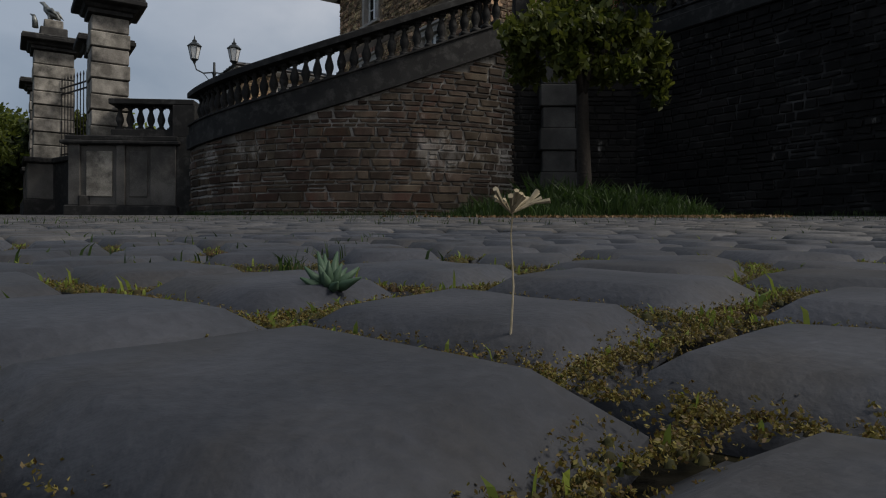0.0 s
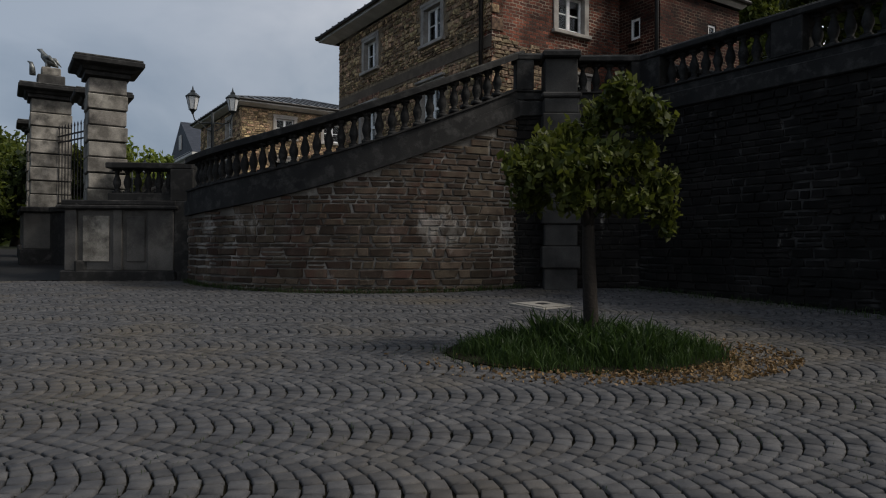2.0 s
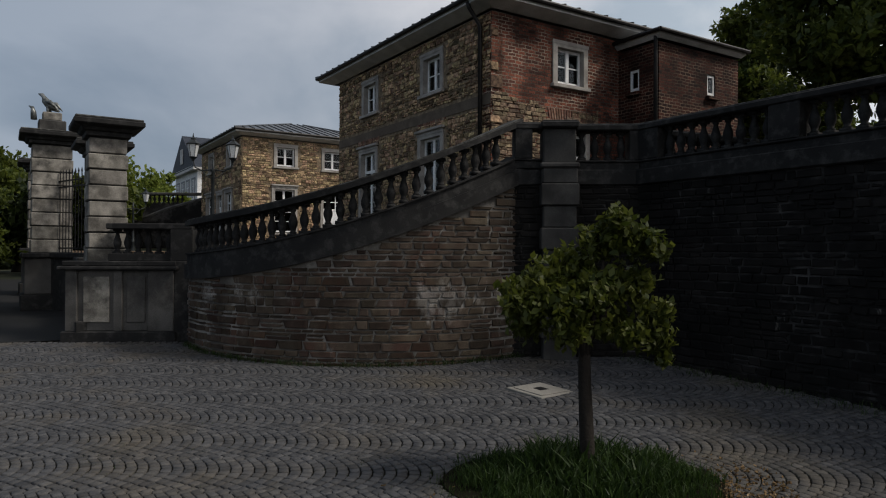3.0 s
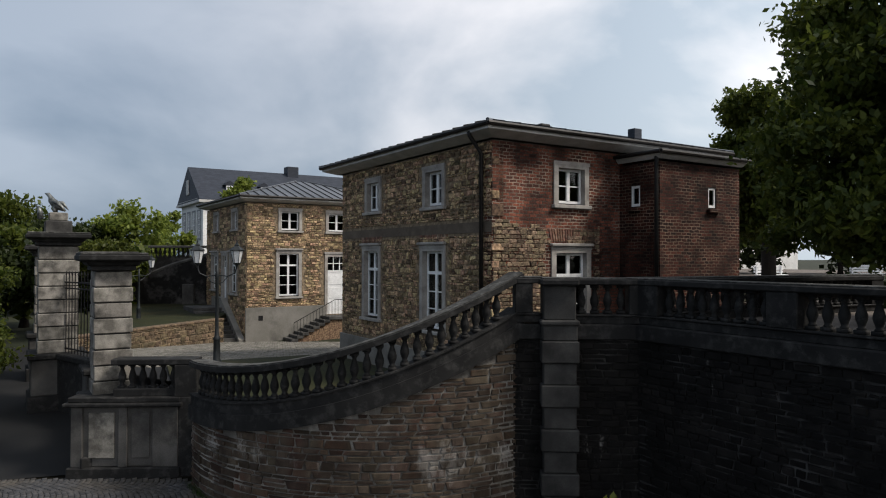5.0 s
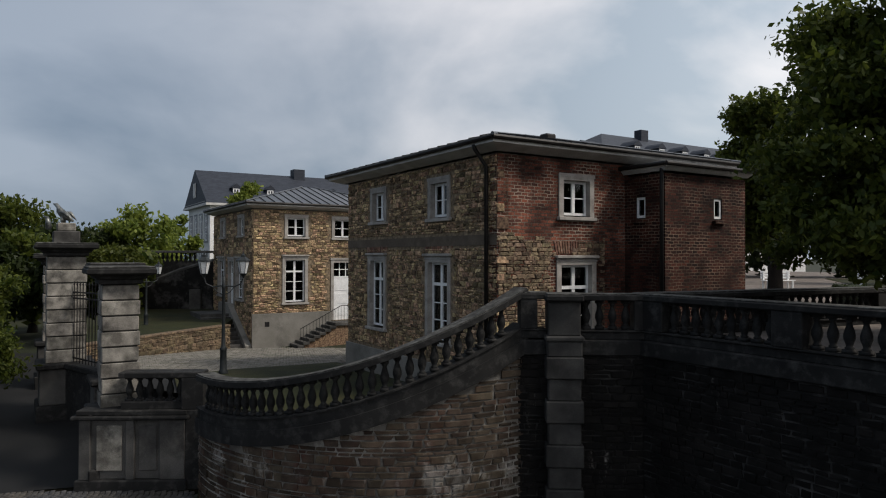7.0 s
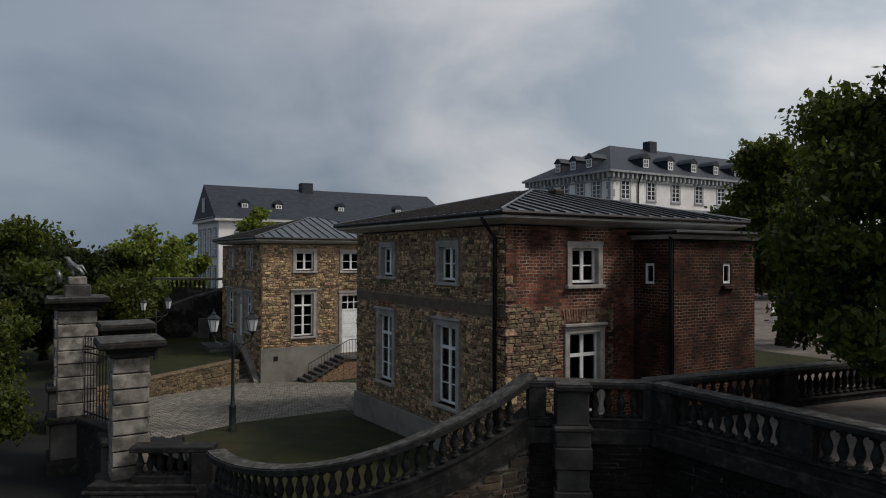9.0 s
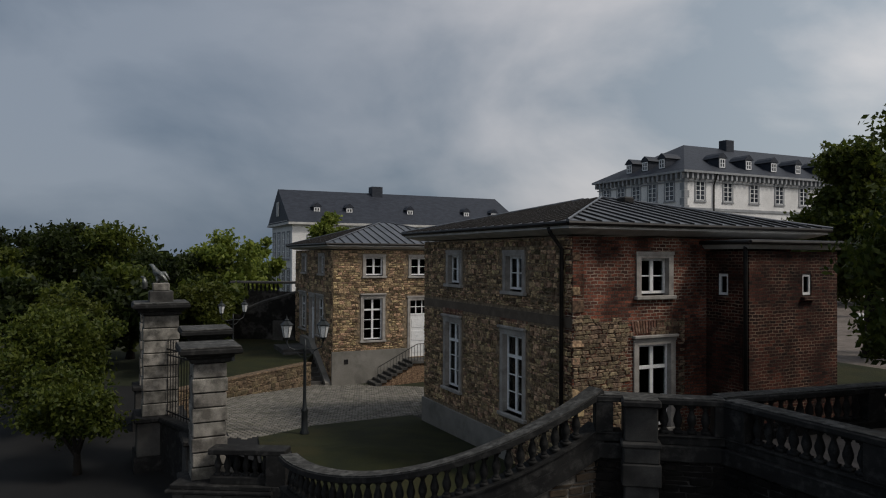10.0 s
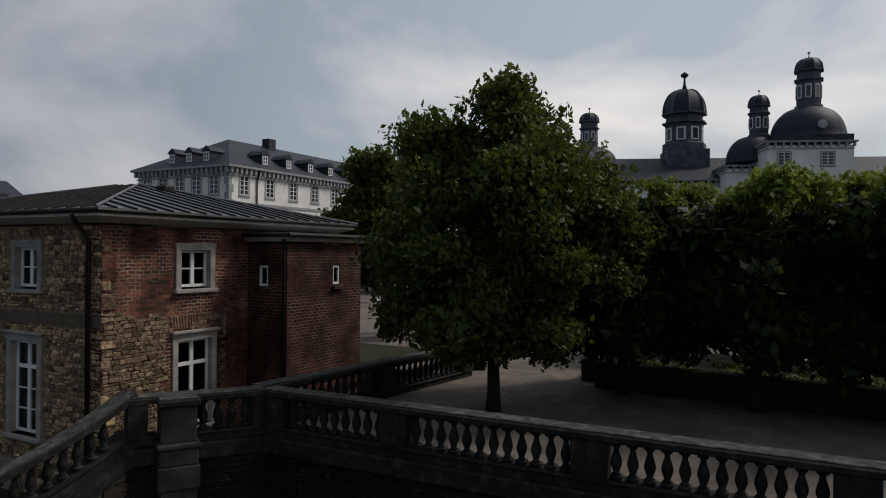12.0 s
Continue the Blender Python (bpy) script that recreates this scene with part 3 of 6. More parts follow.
def straight_balustrade(m, length, posts, z0, label, thick=0.45, spacing=0.25):
    """Balustrade over local x from 0 to length; its outer face at y = 0; posts are (x0, x1)."""
    b = thing("balustrade", m, label, "balustrade", "terrace balustrades")
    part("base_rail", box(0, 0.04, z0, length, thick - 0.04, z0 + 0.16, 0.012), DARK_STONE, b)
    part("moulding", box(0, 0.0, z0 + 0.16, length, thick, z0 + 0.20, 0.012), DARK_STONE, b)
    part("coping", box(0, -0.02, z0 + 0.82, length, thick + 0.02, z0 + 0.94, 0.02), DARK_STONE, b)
    part("coping_top", box(0, 0.03, z0 + 0.94, length, thick - 0.03, z0 + 0.97, 0.01), LICHEN_SKYLIT, b)
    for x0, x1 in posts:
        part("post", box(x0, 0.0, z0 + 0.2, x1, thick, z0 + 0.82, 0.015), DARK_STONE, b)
    edges = [0.0] + [e for p in posts for e in p] + [length]
    for a, c in zip(edges[::2], edges[1::2]):
        n = int((c - a) / spacing)
        for i in range(n):
            ob = new("baluster", BALUSTER)
            ob.parent = b
            ob.matrix_basis = pose(a + (c - a) * (i + 0.5) / n, thick / 2, z0 + 0.2)
    return b


KX, KY = 4.02, 14.35
TERRACE = 4.60
# the tall soot-black, shade-dark wall runs from the corner towards the viewer
RIGHT_LEN = 22.0
right_m = Matrix.Translation((KX, KY, 0)) @ pose(0, 0, 0, 0, 0, UV_ANGLE - 90)
wall_right = thing("wall_terrace", right_m, "tall soot-black, shade-dark retaining wall of coursed rubble below the terrace", "wall", kind="structure")
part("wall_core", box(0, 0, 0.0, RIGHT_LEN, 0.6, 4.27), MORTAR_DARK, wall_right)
part("string_course", box(-0.1, -0.09, 4.27, RIGHT_LEN, 0.5, 4.59, 0.02), DARK_STONE, wall_right)
straight_balustrade(right_m, RIGHT_LEN, [(0.0, 0.5), (2.86, 3.42), (6.55, 7.12), (10.28, 10.85), (13.98, 14.55), (17.68, 18.25)], 4.59, "blackened, shade-dark stone balustrade with vase balusters along the terrace")
back_m = pose(KX + 0.12, KY + 0.30, 0, 0, 0, 25.5)
straight_balustrade(back_m, 8.2, [(0.0, 0.45), (3.9, 4.4), (7.7, 8.2)], 4.59, "blackened, shade-dark stone balustrade between the terrace and the gatehouse yard")
part("wall_core", box(0, 0.0, 1.5, 8.2, 0.45, 4.59), MORTAR_DARK, thing("wall_yard", back_m, "dark low wall carrying the yard balustrade", "wall", kind="structure"))

# short return with its rusticated pier
return_m = Matrix.Translation((2.45, 14.42, 0)) @ pose(0, 0, 0, 0, 0, -2.5)
wall_return = thing("wall_return", return_m, "short dark wall between the pier and the terrace wall", "wall", kind="structure")
part("wall_core", box(-1.15, 0, 0.2, 1.75, 0.5, 4.27), MORTAR_DARK, wall_return)
part("string_course", box(-1.05, -0.07, 4.27, 1.66, 0.5, 4.59, 0.02), DARK_STONE, wall_return)
straight_balustrade(return_m, 1.62, [(0.0, 0.30), (1.40, 1.62)], 4.59, "short blackened balustrade beside the rusticated pier")
straight_balustrade(Matrix.Translation((1.42, 14.38, 0)) @ pose(0, 0, 0, 0, 0, 2), 0.62, [(0.05, 0.42)], 4.62, "stone post closing the climbing balustrade")
pier = thing("pier", pose(2.37, 14.36, 0, 0, 0, -2), "grey rusticated stone pier with projecting blocks", "pier")
z, k = 4.27, 0
while z > 0.6:
    h = 0.45
    w = 0.335 if k % 2 else 0.385
    part("block", box(-w, -w + 0.04, max(z - h, 0.45) + 0.006, w, 0.5, z, 0.02), PIER_STONE, pier)
    z -= h
    k += 1
part("block", box(-0.36, -0.30, 4.27, 0.36, 0.5, 4.59, 0.03), PIER_STONE, pier)
part("moulding", box(-0.40, -0.34, 4.59, 0.40, 0.5, 4.70, 0.03), PIER_STONE, pier)
part("block", box(-0.33, -0.22, 4.70, 0.33, 0.5, 5.41, 0.02), PIER_STONE, pier)
part("cap", box(-0.39, -0.34, 5.41, 0.39, 0.5, 5.545, 0.03), DARK_STONE, pier)
part("cap_top", box(-0.35, -0.30, 5.545, 0.35, 0.5, 5.57, 0.01), LICHEN_SKYLIT, pier)

# ---- terrace, yard, courtyard ----
def uv_world(u, v):
    return (1.24 + 0.841 * u - 0.541 * v, 17.38 + 0.541 * u + 0.841 * v)


bm = bmesh.new()
add_prism(bm, [uv_world(*p) for p in ((0.9, -3.9), (0.9, -34), (70, -34), (70, 40), (9.0, 40), (9.0, -4.6))], 2.0, TERRACE)
tagged(part("ground_terrace", bm, GRAVEL, None), "reddish grey gravel terrace above the retaining walls", "terrace", kind="structure")


def court_z(x, y):
    z = 2.62 - 0.073 * (y - 21.5)
    return max(min(z, 2.75), 1.45) - 0.07 * max(0.0, min(x + 4.5, 5))


def court_sheet(name, outline, dz, mat, label, category):
    """A sheet over the sloping court."""
    bm = bmesh.new()
    vs = [bm.verts.new((x, y, 0)) for x, y in outline]
    bm.faces.new(vs)
    bmesh.ops.triangulate(bm, faces=bm.faces[:])
    for cuts in (5, 2):
        bmesh.ops.subdivide_edges(bm, edges=bm.edges[:], cuts=cuts, use_grid_fill=True)
    for v in bm.verts:
        v.co.z = court_z(v.co.x, v.co.y) + dz
    return tagged(part(name, bm, mat, None), label, category, kind="structure")


court_sheet("pavement_court", [(-7.3, 18.0), (-0.3, 18.2), (6, 20), (6, 44), (-16.5, 44), (-15.2, 33.0), (-9.3, 19.4)], -0.03, ASPHALT, "grey setts of the sloping inner court", "pavement")
lawn_o = [(-6.9, 17.3), (-5.3, 16.2), (-3, 14.6), (0.5, 14.6), (1.6, 15.4), (1.3, 17.2), (-3.9, 25.4), (-4.4, 26.1), (-7.4, 23.0), (-8.4, 20.6)]
court_sheet("ground_lawn", lawn_o, 0.02, LAWN, "mown lawn behind the round wall", "lawn")


# ---- houses ----
def window(parent, x, z, w, h, rows, transom=False, surround=0.16, sill=True, depth=0.22, label="white casement window in a grey stone surround", cols=2, y=0.0, stone=None):
    """A window in a wall whose face lies at local y = 0: stone surround round the opening x..x+w, z..z+h."""
    s = surround
    stone = stone or SURROUND
    front = 0.045 if s > 0.1 else -0.004
    win = part("window", box(x + s, y - front, z + h - s, x + w - s, y + 0.20, z + h), stone, parent, label)
    for a in (x, x + w - s):
        part("jamb", box(a, y - front, z, a + s, y + 0.20, z + h), stone, win)
    if s > 0.1:
        part("lintel", box(x - 0.02, y - 0.06, z + h - 0.07, x + w + 0.02, y - 0.046, z + h + 0.02), stone, win)
    if h > 2:
        part("hood", box(x - 0.05, y - 0.13, z + h + 0.02, x + w + 0.05, y - 0.01, z + h + 0.10, 0.015), stone, win)
    x0, x1, z0, z1 = x + s, x + w - s, z + (0.05 if sill else 0), z + h - s
    fy = y + depth * 0.55
    bm = bmesh.new()
    t = 0.07
    add_box(bm, x0, fy, z0, x0 + t, fy + 0.06, z1)
    add_box(bm, x1 - t, fy, z0, x1, fy + 0.06, z1)
    add_box(bm, x0 + t, fy, z0, x1 - t, fy + 0.06, z0 + t)
    add_box(bm, x0 + t, fy, z1 - t, x1 - t, fy + 0.06, z1)
    mid = (x0 + x1) / 2
    if cols > 1:
        add_box(bm, mid - 0.055, fy - 0.012, z0 + t, mid + 0.055, fy + 0.05, z1 - t)
    if transom:
        zt = z0 + (z1 - z0) * 0.70
        add_box(bm, x0 + t, fy - 0.02, zt, x1 - t, fy + 0.05, zt + 0.09)
        top = zt
        edges_hi = (zt + 0.09, z1 - t)
    else:
        top, edges_hi = z1 - t, None
    spans = []
    for i in range(rows):
        a = z0 + t + (top - z0 - t) * i / rows
        b = z0 + t + (top - z0 - t) * (i + 1) / rows
        if i:
            add_box(bm, x0 + t, fy + 0.01, a - 0.016, x1 - t, fy + 0.045, a + 0.016)
        spans.append((a, b))
    if edges_hi:
        spans.append(edges_hi)
    part("frame", bm, WHITE_PAINT, win, "white painted window frame")
    halves = ((x0 + t, mid - 0.055), (mid + 0.055, x1 - t)) if cols > 1 else ((x0 + t, x1 - t),)
    for a, b in spans:
        for c, d in halves:
            part("pane", box(c, fy + 0.022, a, d, fy + 0.03, b), GLASS, win)
    if sill:
        part("sill", box(x - 0.05, y - 0.12, z - 0.10, x + w + 0.05, y + 0.18, z, 0.012), stone, win)
    return (x + 0.02, z, x + w - 0.02, z + h - 0.02)


def hip_roof(parent, x0, y0, x1, y1, z, rise, over, mat, seams=True, inset=None, label="hipped standing seam metal roof"):
    a, b, c, d = x0 - over, y0 - over, x1 + over, y1 + over
    ins = inset if inset is not None else min(c - a, d - b) / 2
    bm = bmesh.new()
    base = [bm.verts.new(p) for p in ((a, b, z), (c, b, z), (c, d, z), (a, d, z))]
    if (c - a) >= (d - b):
        r = [bm.verts.new((a + ins, (b + d) / 2, z + rise)), bm.verts.new((c - ins, (b + d) / 2, z + rise))]
        faces = ((0, 1, "b", "a"), (1, 2, "b"), (2, 3, "a", "b"), (3, 0, "a"))
    else:
        r = [bm.verts.new(((a + c) / 2, b + ins, z + rise)), bm.verts.new(((a + c) / 2, d - ins, z + rise))]
        faces = ((0, 1, "a"), (1, 2, "b", "a"), (2, 3, "b"), (3, 0, "a", "b"))
    pick = {"a": r[0], "b": r[1]}
    for f in faces:
        bm.faces.new([base[f[0]], base[f[1]], *[pick[k] for k in f[2:]]])
    bm.faces.new(base[::-1])
    roof = part("roof", bm, mat, parent, label)
    if seams:
        bm = bmesh.new()
        data = roof.data
        for p in data.polygons:
            if p.normal.z < 0.1:
                continue
            vs = [data.vertices[i].co for i in p.vertices]
            low = sorted(vs, key=lambda q: q.z)[:2]
            hi = [q for q in vs if q.z > z + 0.1]
            e = (low[1] - low[0])
            ln = e.length
            e.normalize()
            slope = p.normal.cross(e).normalized()
            if slope.z < 0:
                slope = -slope
            n = int(ln / 0.5)
            for i in range(1, n):
                t = i * ln / n
                p0 = low[0] + e * t
                tops = sorted((q - low[0]).dot(e) for q in hi)
                full = (hi[0] - low[0]).dot(slope)
                if t < tops[0]:
                    reach = full * t / tops[0]
                elif t > tops[-1]:
                    reach = full * (ln - t) / (ln - tops[-1])
                else:
                    reach = full
                q0, q1 = p0, p0 + slope * reach
                side = e * 0.018
                up = p.normal * 0.045
                v = [bm.verts.new(q) for q in (q0 - side, q0 + side, q1 + side, q1 - side, q0 - side + up, q0 + side + up, q1 + side + up, q1 - side + up)]
                for f in ((4, 5, 6, 7), (0, 1, 5, 4), (1, 2, 6, 5), (3, 7, 6, 2), (0, 4, 7, 3)):
                    bm.faces.new([v[k] for k in f])
        tagged(part("seam_ribs", bm, GUTTER, roof), kind="stuff")
        for v0 in (Vector((a, b, z)), Vector((c, b, z)), Vector((c, d, z)), Vector((a, d, z))):
            top = min([q.co.copy() for q in data.vertices if q.co.z > z + 0.1], key=lambda q: (q - v0).length)
            bm = bmesh.new()
            add_tube(bm, [v0 + Vector((0, 0, 0.02)), top + Vector((0, 0, 0.02))], [0.045, 0.045], 6)
            part("hip_cap", bm, mat, roof)
    return roof


def eaves(parent, x0, y0, x1, y1, z, over, drop=0.30):
    """Boxed eaves with a gutter round a rectangle."""
    bm = bmesh.new()
    a, b, c, d = x0 - over, y0 - over, x1 + over, y1 + over
    k = 0.06
    outer = [(a + k, b + k), (c - k, b + k), (c - k, d - k), (a + k, d - k)]
    lo = [(x0 - 0.06, y0 - 0.06), (x1 + 0.06, y0 - 0.06), (x1 + 0.06, y1 + 0.06), (x0 - 0.06, y1 + 0.06)]
    rings = [[bm.verts.new((p[0], p[1], zz)) for p in ps] for ps, zz in ((lo, z - drop), (outer, z - drop * 0.55), (outer, z - 0.02))]
    for r0, r1 in zip(rings, rings[1:]):
        for i in range(4):
            bm.faces.new((r0[i], r0[(i + 1) % 4], r1[(i + 1) % 4], r1[i]))
    bm.faces.new(rings[-1])
    part("eave_board", bm, CORNICE, parent, "pale boxed eaves board")
    bm = bmesh.new()
    for p, q in (((a, b), (c, b)), ((c, b), (c, d)), ((c, d), (a, d)), ((a, d), (a, b))):
        add_tube(bm, [(p[0], p[1], z - 0.04), (q[0], q[1], z - 0.04)], [0.06, 0.06], 8)
    part("gutter", bm, GUTTER, parent, "dark metal gutter")


def downpipe(parent, x, y, z0, z1, dx, dy):
    bm = bmesh.new()
    add_tube(bm, [(x + dx, y + dy, z1), (x + dx * 0.9, y + dy * 0.9, z1 - 0.12), (x, y, z1 - 0.55), (x, y, z0)], [0.055] * 4, 10)
    return part("downpipe", bm, GUTTER, parent, "dark metal downpipe", True)


# gatehouse
gatehouse = thing("gatehouse", uv_pose(1.18, 17.40, 0), "two-storey gatehouse of ochre rubble and red brick with metal roof", "house")
GH_W, GH_D, GH_Z0, GH_Z1 = 8.05, 9.25, 1.4, 8.98
front_open, left_open = [], []
front_open.append(window(gatehouse, 2.03, 7.42, 1.28, 1.16, 2))
front_open.append(window(gatehouse, 1.95, 3.85, 1.44, 2.42, 2, True))
front_wall = part("wall", pierced_wall(GH_W, GH_Z0, GH_Z1, 0.35, front_open), BRICK, gatehouse, "red brick front over ochre rubble")
left_wall = part("wall", pierced_wall(GH_D, GH_Z0, GH_Z1, 0.35, [(1.94, 7.50, 3.10, 8.62), (5.84, 7.44, 7.02, 8.60), (1.74, 3.94, 3.06, 6.33), (5.69, 3.86, 7.05, 6.30)]), HOUSE_MORTAR, gatehouse, "ochre rubble side wall")
left_wall.matrix_basis = pose(0, GH_D, 0, 0, 0, -90)
for w in ((1.92, 7.50, 1.20, 1.14, 2, False), (5.82, 7.44, 1.22, 1.18, 2, False), (1.72, 3.94, 1.36, 2.41, 3, True), (5.67, 3.86, 1.40, 2.46, 3, True)):
    window(left_wall, *w)
part("wall", box(GH_W - 0.35, 0.36, GH_Z0, GH_W, GH_D, GH_Z1), BRICK, gatehouse)
part("wall", box(0.36, GH_D - 0.35, GH_Z0, GH_W - 0.36, GH_D - 0.002, GH_Z1), HOUSE_MORTAR, gatehouse)
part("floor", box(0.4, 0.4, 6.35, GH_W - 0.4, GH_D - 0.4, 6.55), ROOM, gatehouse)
# unseen dark sheets added behind the windows so the panes read dark
part("dark_backing", box(1.7, 0.4, 1.5, 1.8, GH_D - 0.4, 8.9), ROOM, gatehouse)
part("dark_backing", box(1.85, 1.7, 1.5, GH_W - 0.4, 1.8, 8.9), ROOM, gatehouse)
part("plinth", box(-0.07, 3.0, GH_Z0, 0.0, GH_D + 0.07, 3.22, 0.01), PLINTH, gatehouse, "grey rendered plinth")
eaves(gatehouse, 0, 0, GH_W + 0.5, GH_D + 0.3, 9.32, 0.55)
hip_roof(gatehouse, 0, 0, GH_W + 0.5, GH_D + 0.3, 9.32, 1.12, 0.58, ZINC)
downpipe(gatehouse, -0.10, 0.35, 2.2, 9.2, -0.40, 0.0)
vent = part("roof_vent", box(4.42, 3.3, 10.0, 4.86, 3.7, 10.42, 0.05), GUTTER, gatehouse, "small metal roof vent")
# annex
annex = part("annex", pierced_wall(3.5, 1.6, 8.62, 0.3, [(2.06, 7.40, 2.42, 8.02)]), BRICK_SHADED, gatehouse, "projecting red brick annex")
annex.matrix_basis = pose(4.56, -1.45, 0)
window(annex, 2.03, 7.38, 0.42, 0.66, 1, False, 0.03, True, 0.06, "narrow white window in the brick annex", 1, stone=BRICK_SHADED)
annex_side = part("side_wall", pierced_wall(1.15, 1.6, 8.62, 0.3, [(0.42, 7.40, 0.76, 8.02)]), BRICK_SHADED, gatehouse)
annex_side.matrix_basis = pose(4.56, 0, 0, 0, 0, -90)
window(annex_side, 0.39, 7.38, 0.40, 0.66, 1, False, 0.03, True, 0.06, "narrow white window in the annex side", 1, stone=BRICK_SHADED)
part("side_wall", box(7.76, -1.15, 1.6, 8.06, 0.0, 8.62), BRICK_SHADED, gatehouse)
eaves(gatehouse, 4.56, -1.45, 8.06, 0.4, 8.90, 0.22, 0.22)
part("roof", box(4.42, -1.6, 8.88, 8.2, -0.1, 8.93), ZINC, gatehouse, "flat metal roof of the annex")
downpipe(gatehouse, 4.48, -1.40, 3.5, 8.8, 0.0, 0.0)

# second house
lodge = thing("lodge", uv_pose(-10.29, 35.05, 0), "two-storey lodge of ochre rubble with metal roof and stone steps", "house")
LW, LD, LZ0, LZ1 = 9.0, 8.3, 1.0, 8.78
lodge_open = [window(lodge, 1.67, 7.36, 1.30, 1.17, 2), window(lodge, 4.33, 7.34, 1.36, 1.17, 2), window(lodge, 1.56, 3.88, 1.40, 2.44, 3, True), (4.42, 2.85, 5.62, 6.02)]
lodge_front = part("wall", pierced_wall(LW, LZ0, LZ1, 0.35, lodge_open), HOUSE_MORTAR, lodge, "ochre rubble front")
lodge_side = part("wall", pierced_wall(LD, LZ0, LZ1, 0.35, [(1.7, 7.45, 2.85, 8.55), (5.55, 7.45, 6.75, 8.55), (1.15, 4.05, 2.80, 6.2), (3.55, 3.2, 4.75, 6.2), (5.15, 4.0, 6.65, 6.2)]), HOUSE_MORTAR, lodge, "shaded rubble side wall")
lodge_side.matrix_basis = pose(0, LD, 0, 0, 0, -90)
for w in ((1.68, 7.45, 1.19, 1.12, 2, False), (5.53, 7.45, 1.24, 1.12, 2, False), (1.13, 4.05, 1.69, 2.17, 3, True), (5.13, 4.0, 1.54, 2.22, 3, True)):
    window(lodge_side, *w)
part("wall", box(LW - 0.35, 0.36, LZ0, LW, LD, LZ1), HOUSE_MORTAR, lodge)
part("wall", box(0.36, LD - 0.35, LZ0, LW - 0.36, LD - 0.002, LZ1), HOUSE_MORTAR, lodge)
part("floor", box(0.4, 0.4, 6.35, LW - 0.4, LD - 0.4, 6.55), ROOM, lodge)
# the same unseen dark sheets, added behind the lodge windows
part("dark_backing", box(1.7, 0.4, 1.5, 1.8, LD - 0.4, 8.7), ROOM, lodge)
part("dark_backing", box(1.85, 1.7, 1.5, LW - 0.4, 1.8, 8.7), ROOM, lodge)
part("plinth", box(-0.05, -0.07, LZ0, 4.3, 0.0, 3.36, 0.01), PLINTH, lodge, "grey rendered plinth")
part("plinth_vent", box(0.62, -0.085, 2.68, 0.86, -0.06, 2.94, 0.01), IRON, lodge, "small dark vent grille in the plinth")
eaves(lodge, 0, 0, LW, LD, 9.12, 0.5)
hip_roof(lodge, 0, 0, LW, LD, 9.12, 1.35, 0.53, ZINC)


def panel_door(parent, x, z, w, h, label):
    """A white door with a glazed light above it, in a stone surround."""
    bm = bmesh.new()
    s = 0.16
    for a in ((x, z, x + s, z + h), (x + w - s, z, x + w, z + h), (x + s, z + h - s, x + w - s, z + h)):
        add_box(bm, a[0], -0.045, a[1], a[2], 0.20, a[3])
    add_box(bm, x - 0.04, -0.08, z + h, x + w + 0.04, 0.0, z + h + 0.10)
    door = part("door", bm, SURROUND, parent, label)
    x0, x1 = x + s, x + w - s
    leaf_top = z + h * 0.70
    bm = box(x0, 0.12, z, x1, 0.17, leaf_top)
    for a, b in ((0.10, 0.30), (0.38, 0.62), (0.70, 0.92)):
        za, zb = z + (leaf_top - z) * a, z + (leaf_top - z) * b
        add_box(bm, x0 + 0.14, 0.105, za, x1 - 0.14, 0.125, zb)
    part("leaf", bm, WHITE_PAINT, door, "white panelled door leaf")
    bm = bmesh.new()
    add_box(bm, x0, 0.10, leaf_top, x1, 0.17, leaf_top + 0.09)
    for i in range(4):
        c = x0 + (x1 - x0 - 0.05) * i / 3
        add_box(bm, c, 0.11, leaf_top + 0.09, c + 0.05, 0.16, z + h - s)
    zc = (leaf_top + 0.09 + z + h - s) / 2
    add_box(bm, x0, 0.115, zc - 0.02, x1, 0.155, zc + 0.02)
    part("fanlight_frame", bm, WHITE_PAINT, door)
    part("pane", box(x0, 0.13, leaf_top + 0.09, x1, 0.14, z + h - s), GLASS, door)
    part("handle", box(x1 - 0.13, 0.05, z + 1.0, x1 - 0.08, 0.12, z + 1.14, 0.01), IRON, door, "dark door handle")
    return door


panel_door(lodge, 4.28, 2.85, 1.48, 3.30, "white panelled house door with glazed light")
side_door = panel_door(lodge_side, 3.50, 3.2, 1.3, 3.0, "pale side door in a stone surround")
# stone steps with handrails
steps = thing("steps", uv_pose(-10.29, 35.05, 0), "stone steps with thin iron handrail up to the lodge door", "stairs")
n_steps = 8
for i in range(n_steps):
    x = 1.95 + (4.3 - 1.95) * i / n_steps
    z = 1.62 + (2.82 - 1.62) * (i + 1) / n_steps
    part("step", box(x, -1.3, z - 0.15, x + 0.36, -0.08, z, 0.015), TRACHYTE, steps)
    part("riser_wall", box(x + 0.05, -1.2, 1.1, x + 0.33, -0.08, z - 0.15), HOUSE_FIELD, steps)
part("landing", box(4.3, -1.3, 2.66, 6.2, -0.08, 2.82, 0.015), TRACHYTE, steps)
part("riser_wall", box(4.34, -1.2, 1.1, 6.15, -0.08, 2.66), HOUSE_FIELD, steps)
bm = bmesh.new()
add_tube(bm, [(2.1, -1.25, 2.6), (4.35, -1.25, 3.72), (6.1, -1.25, 3.72)], [0.022] * 3, 6)
part("handrail", bm, IRON, steps)
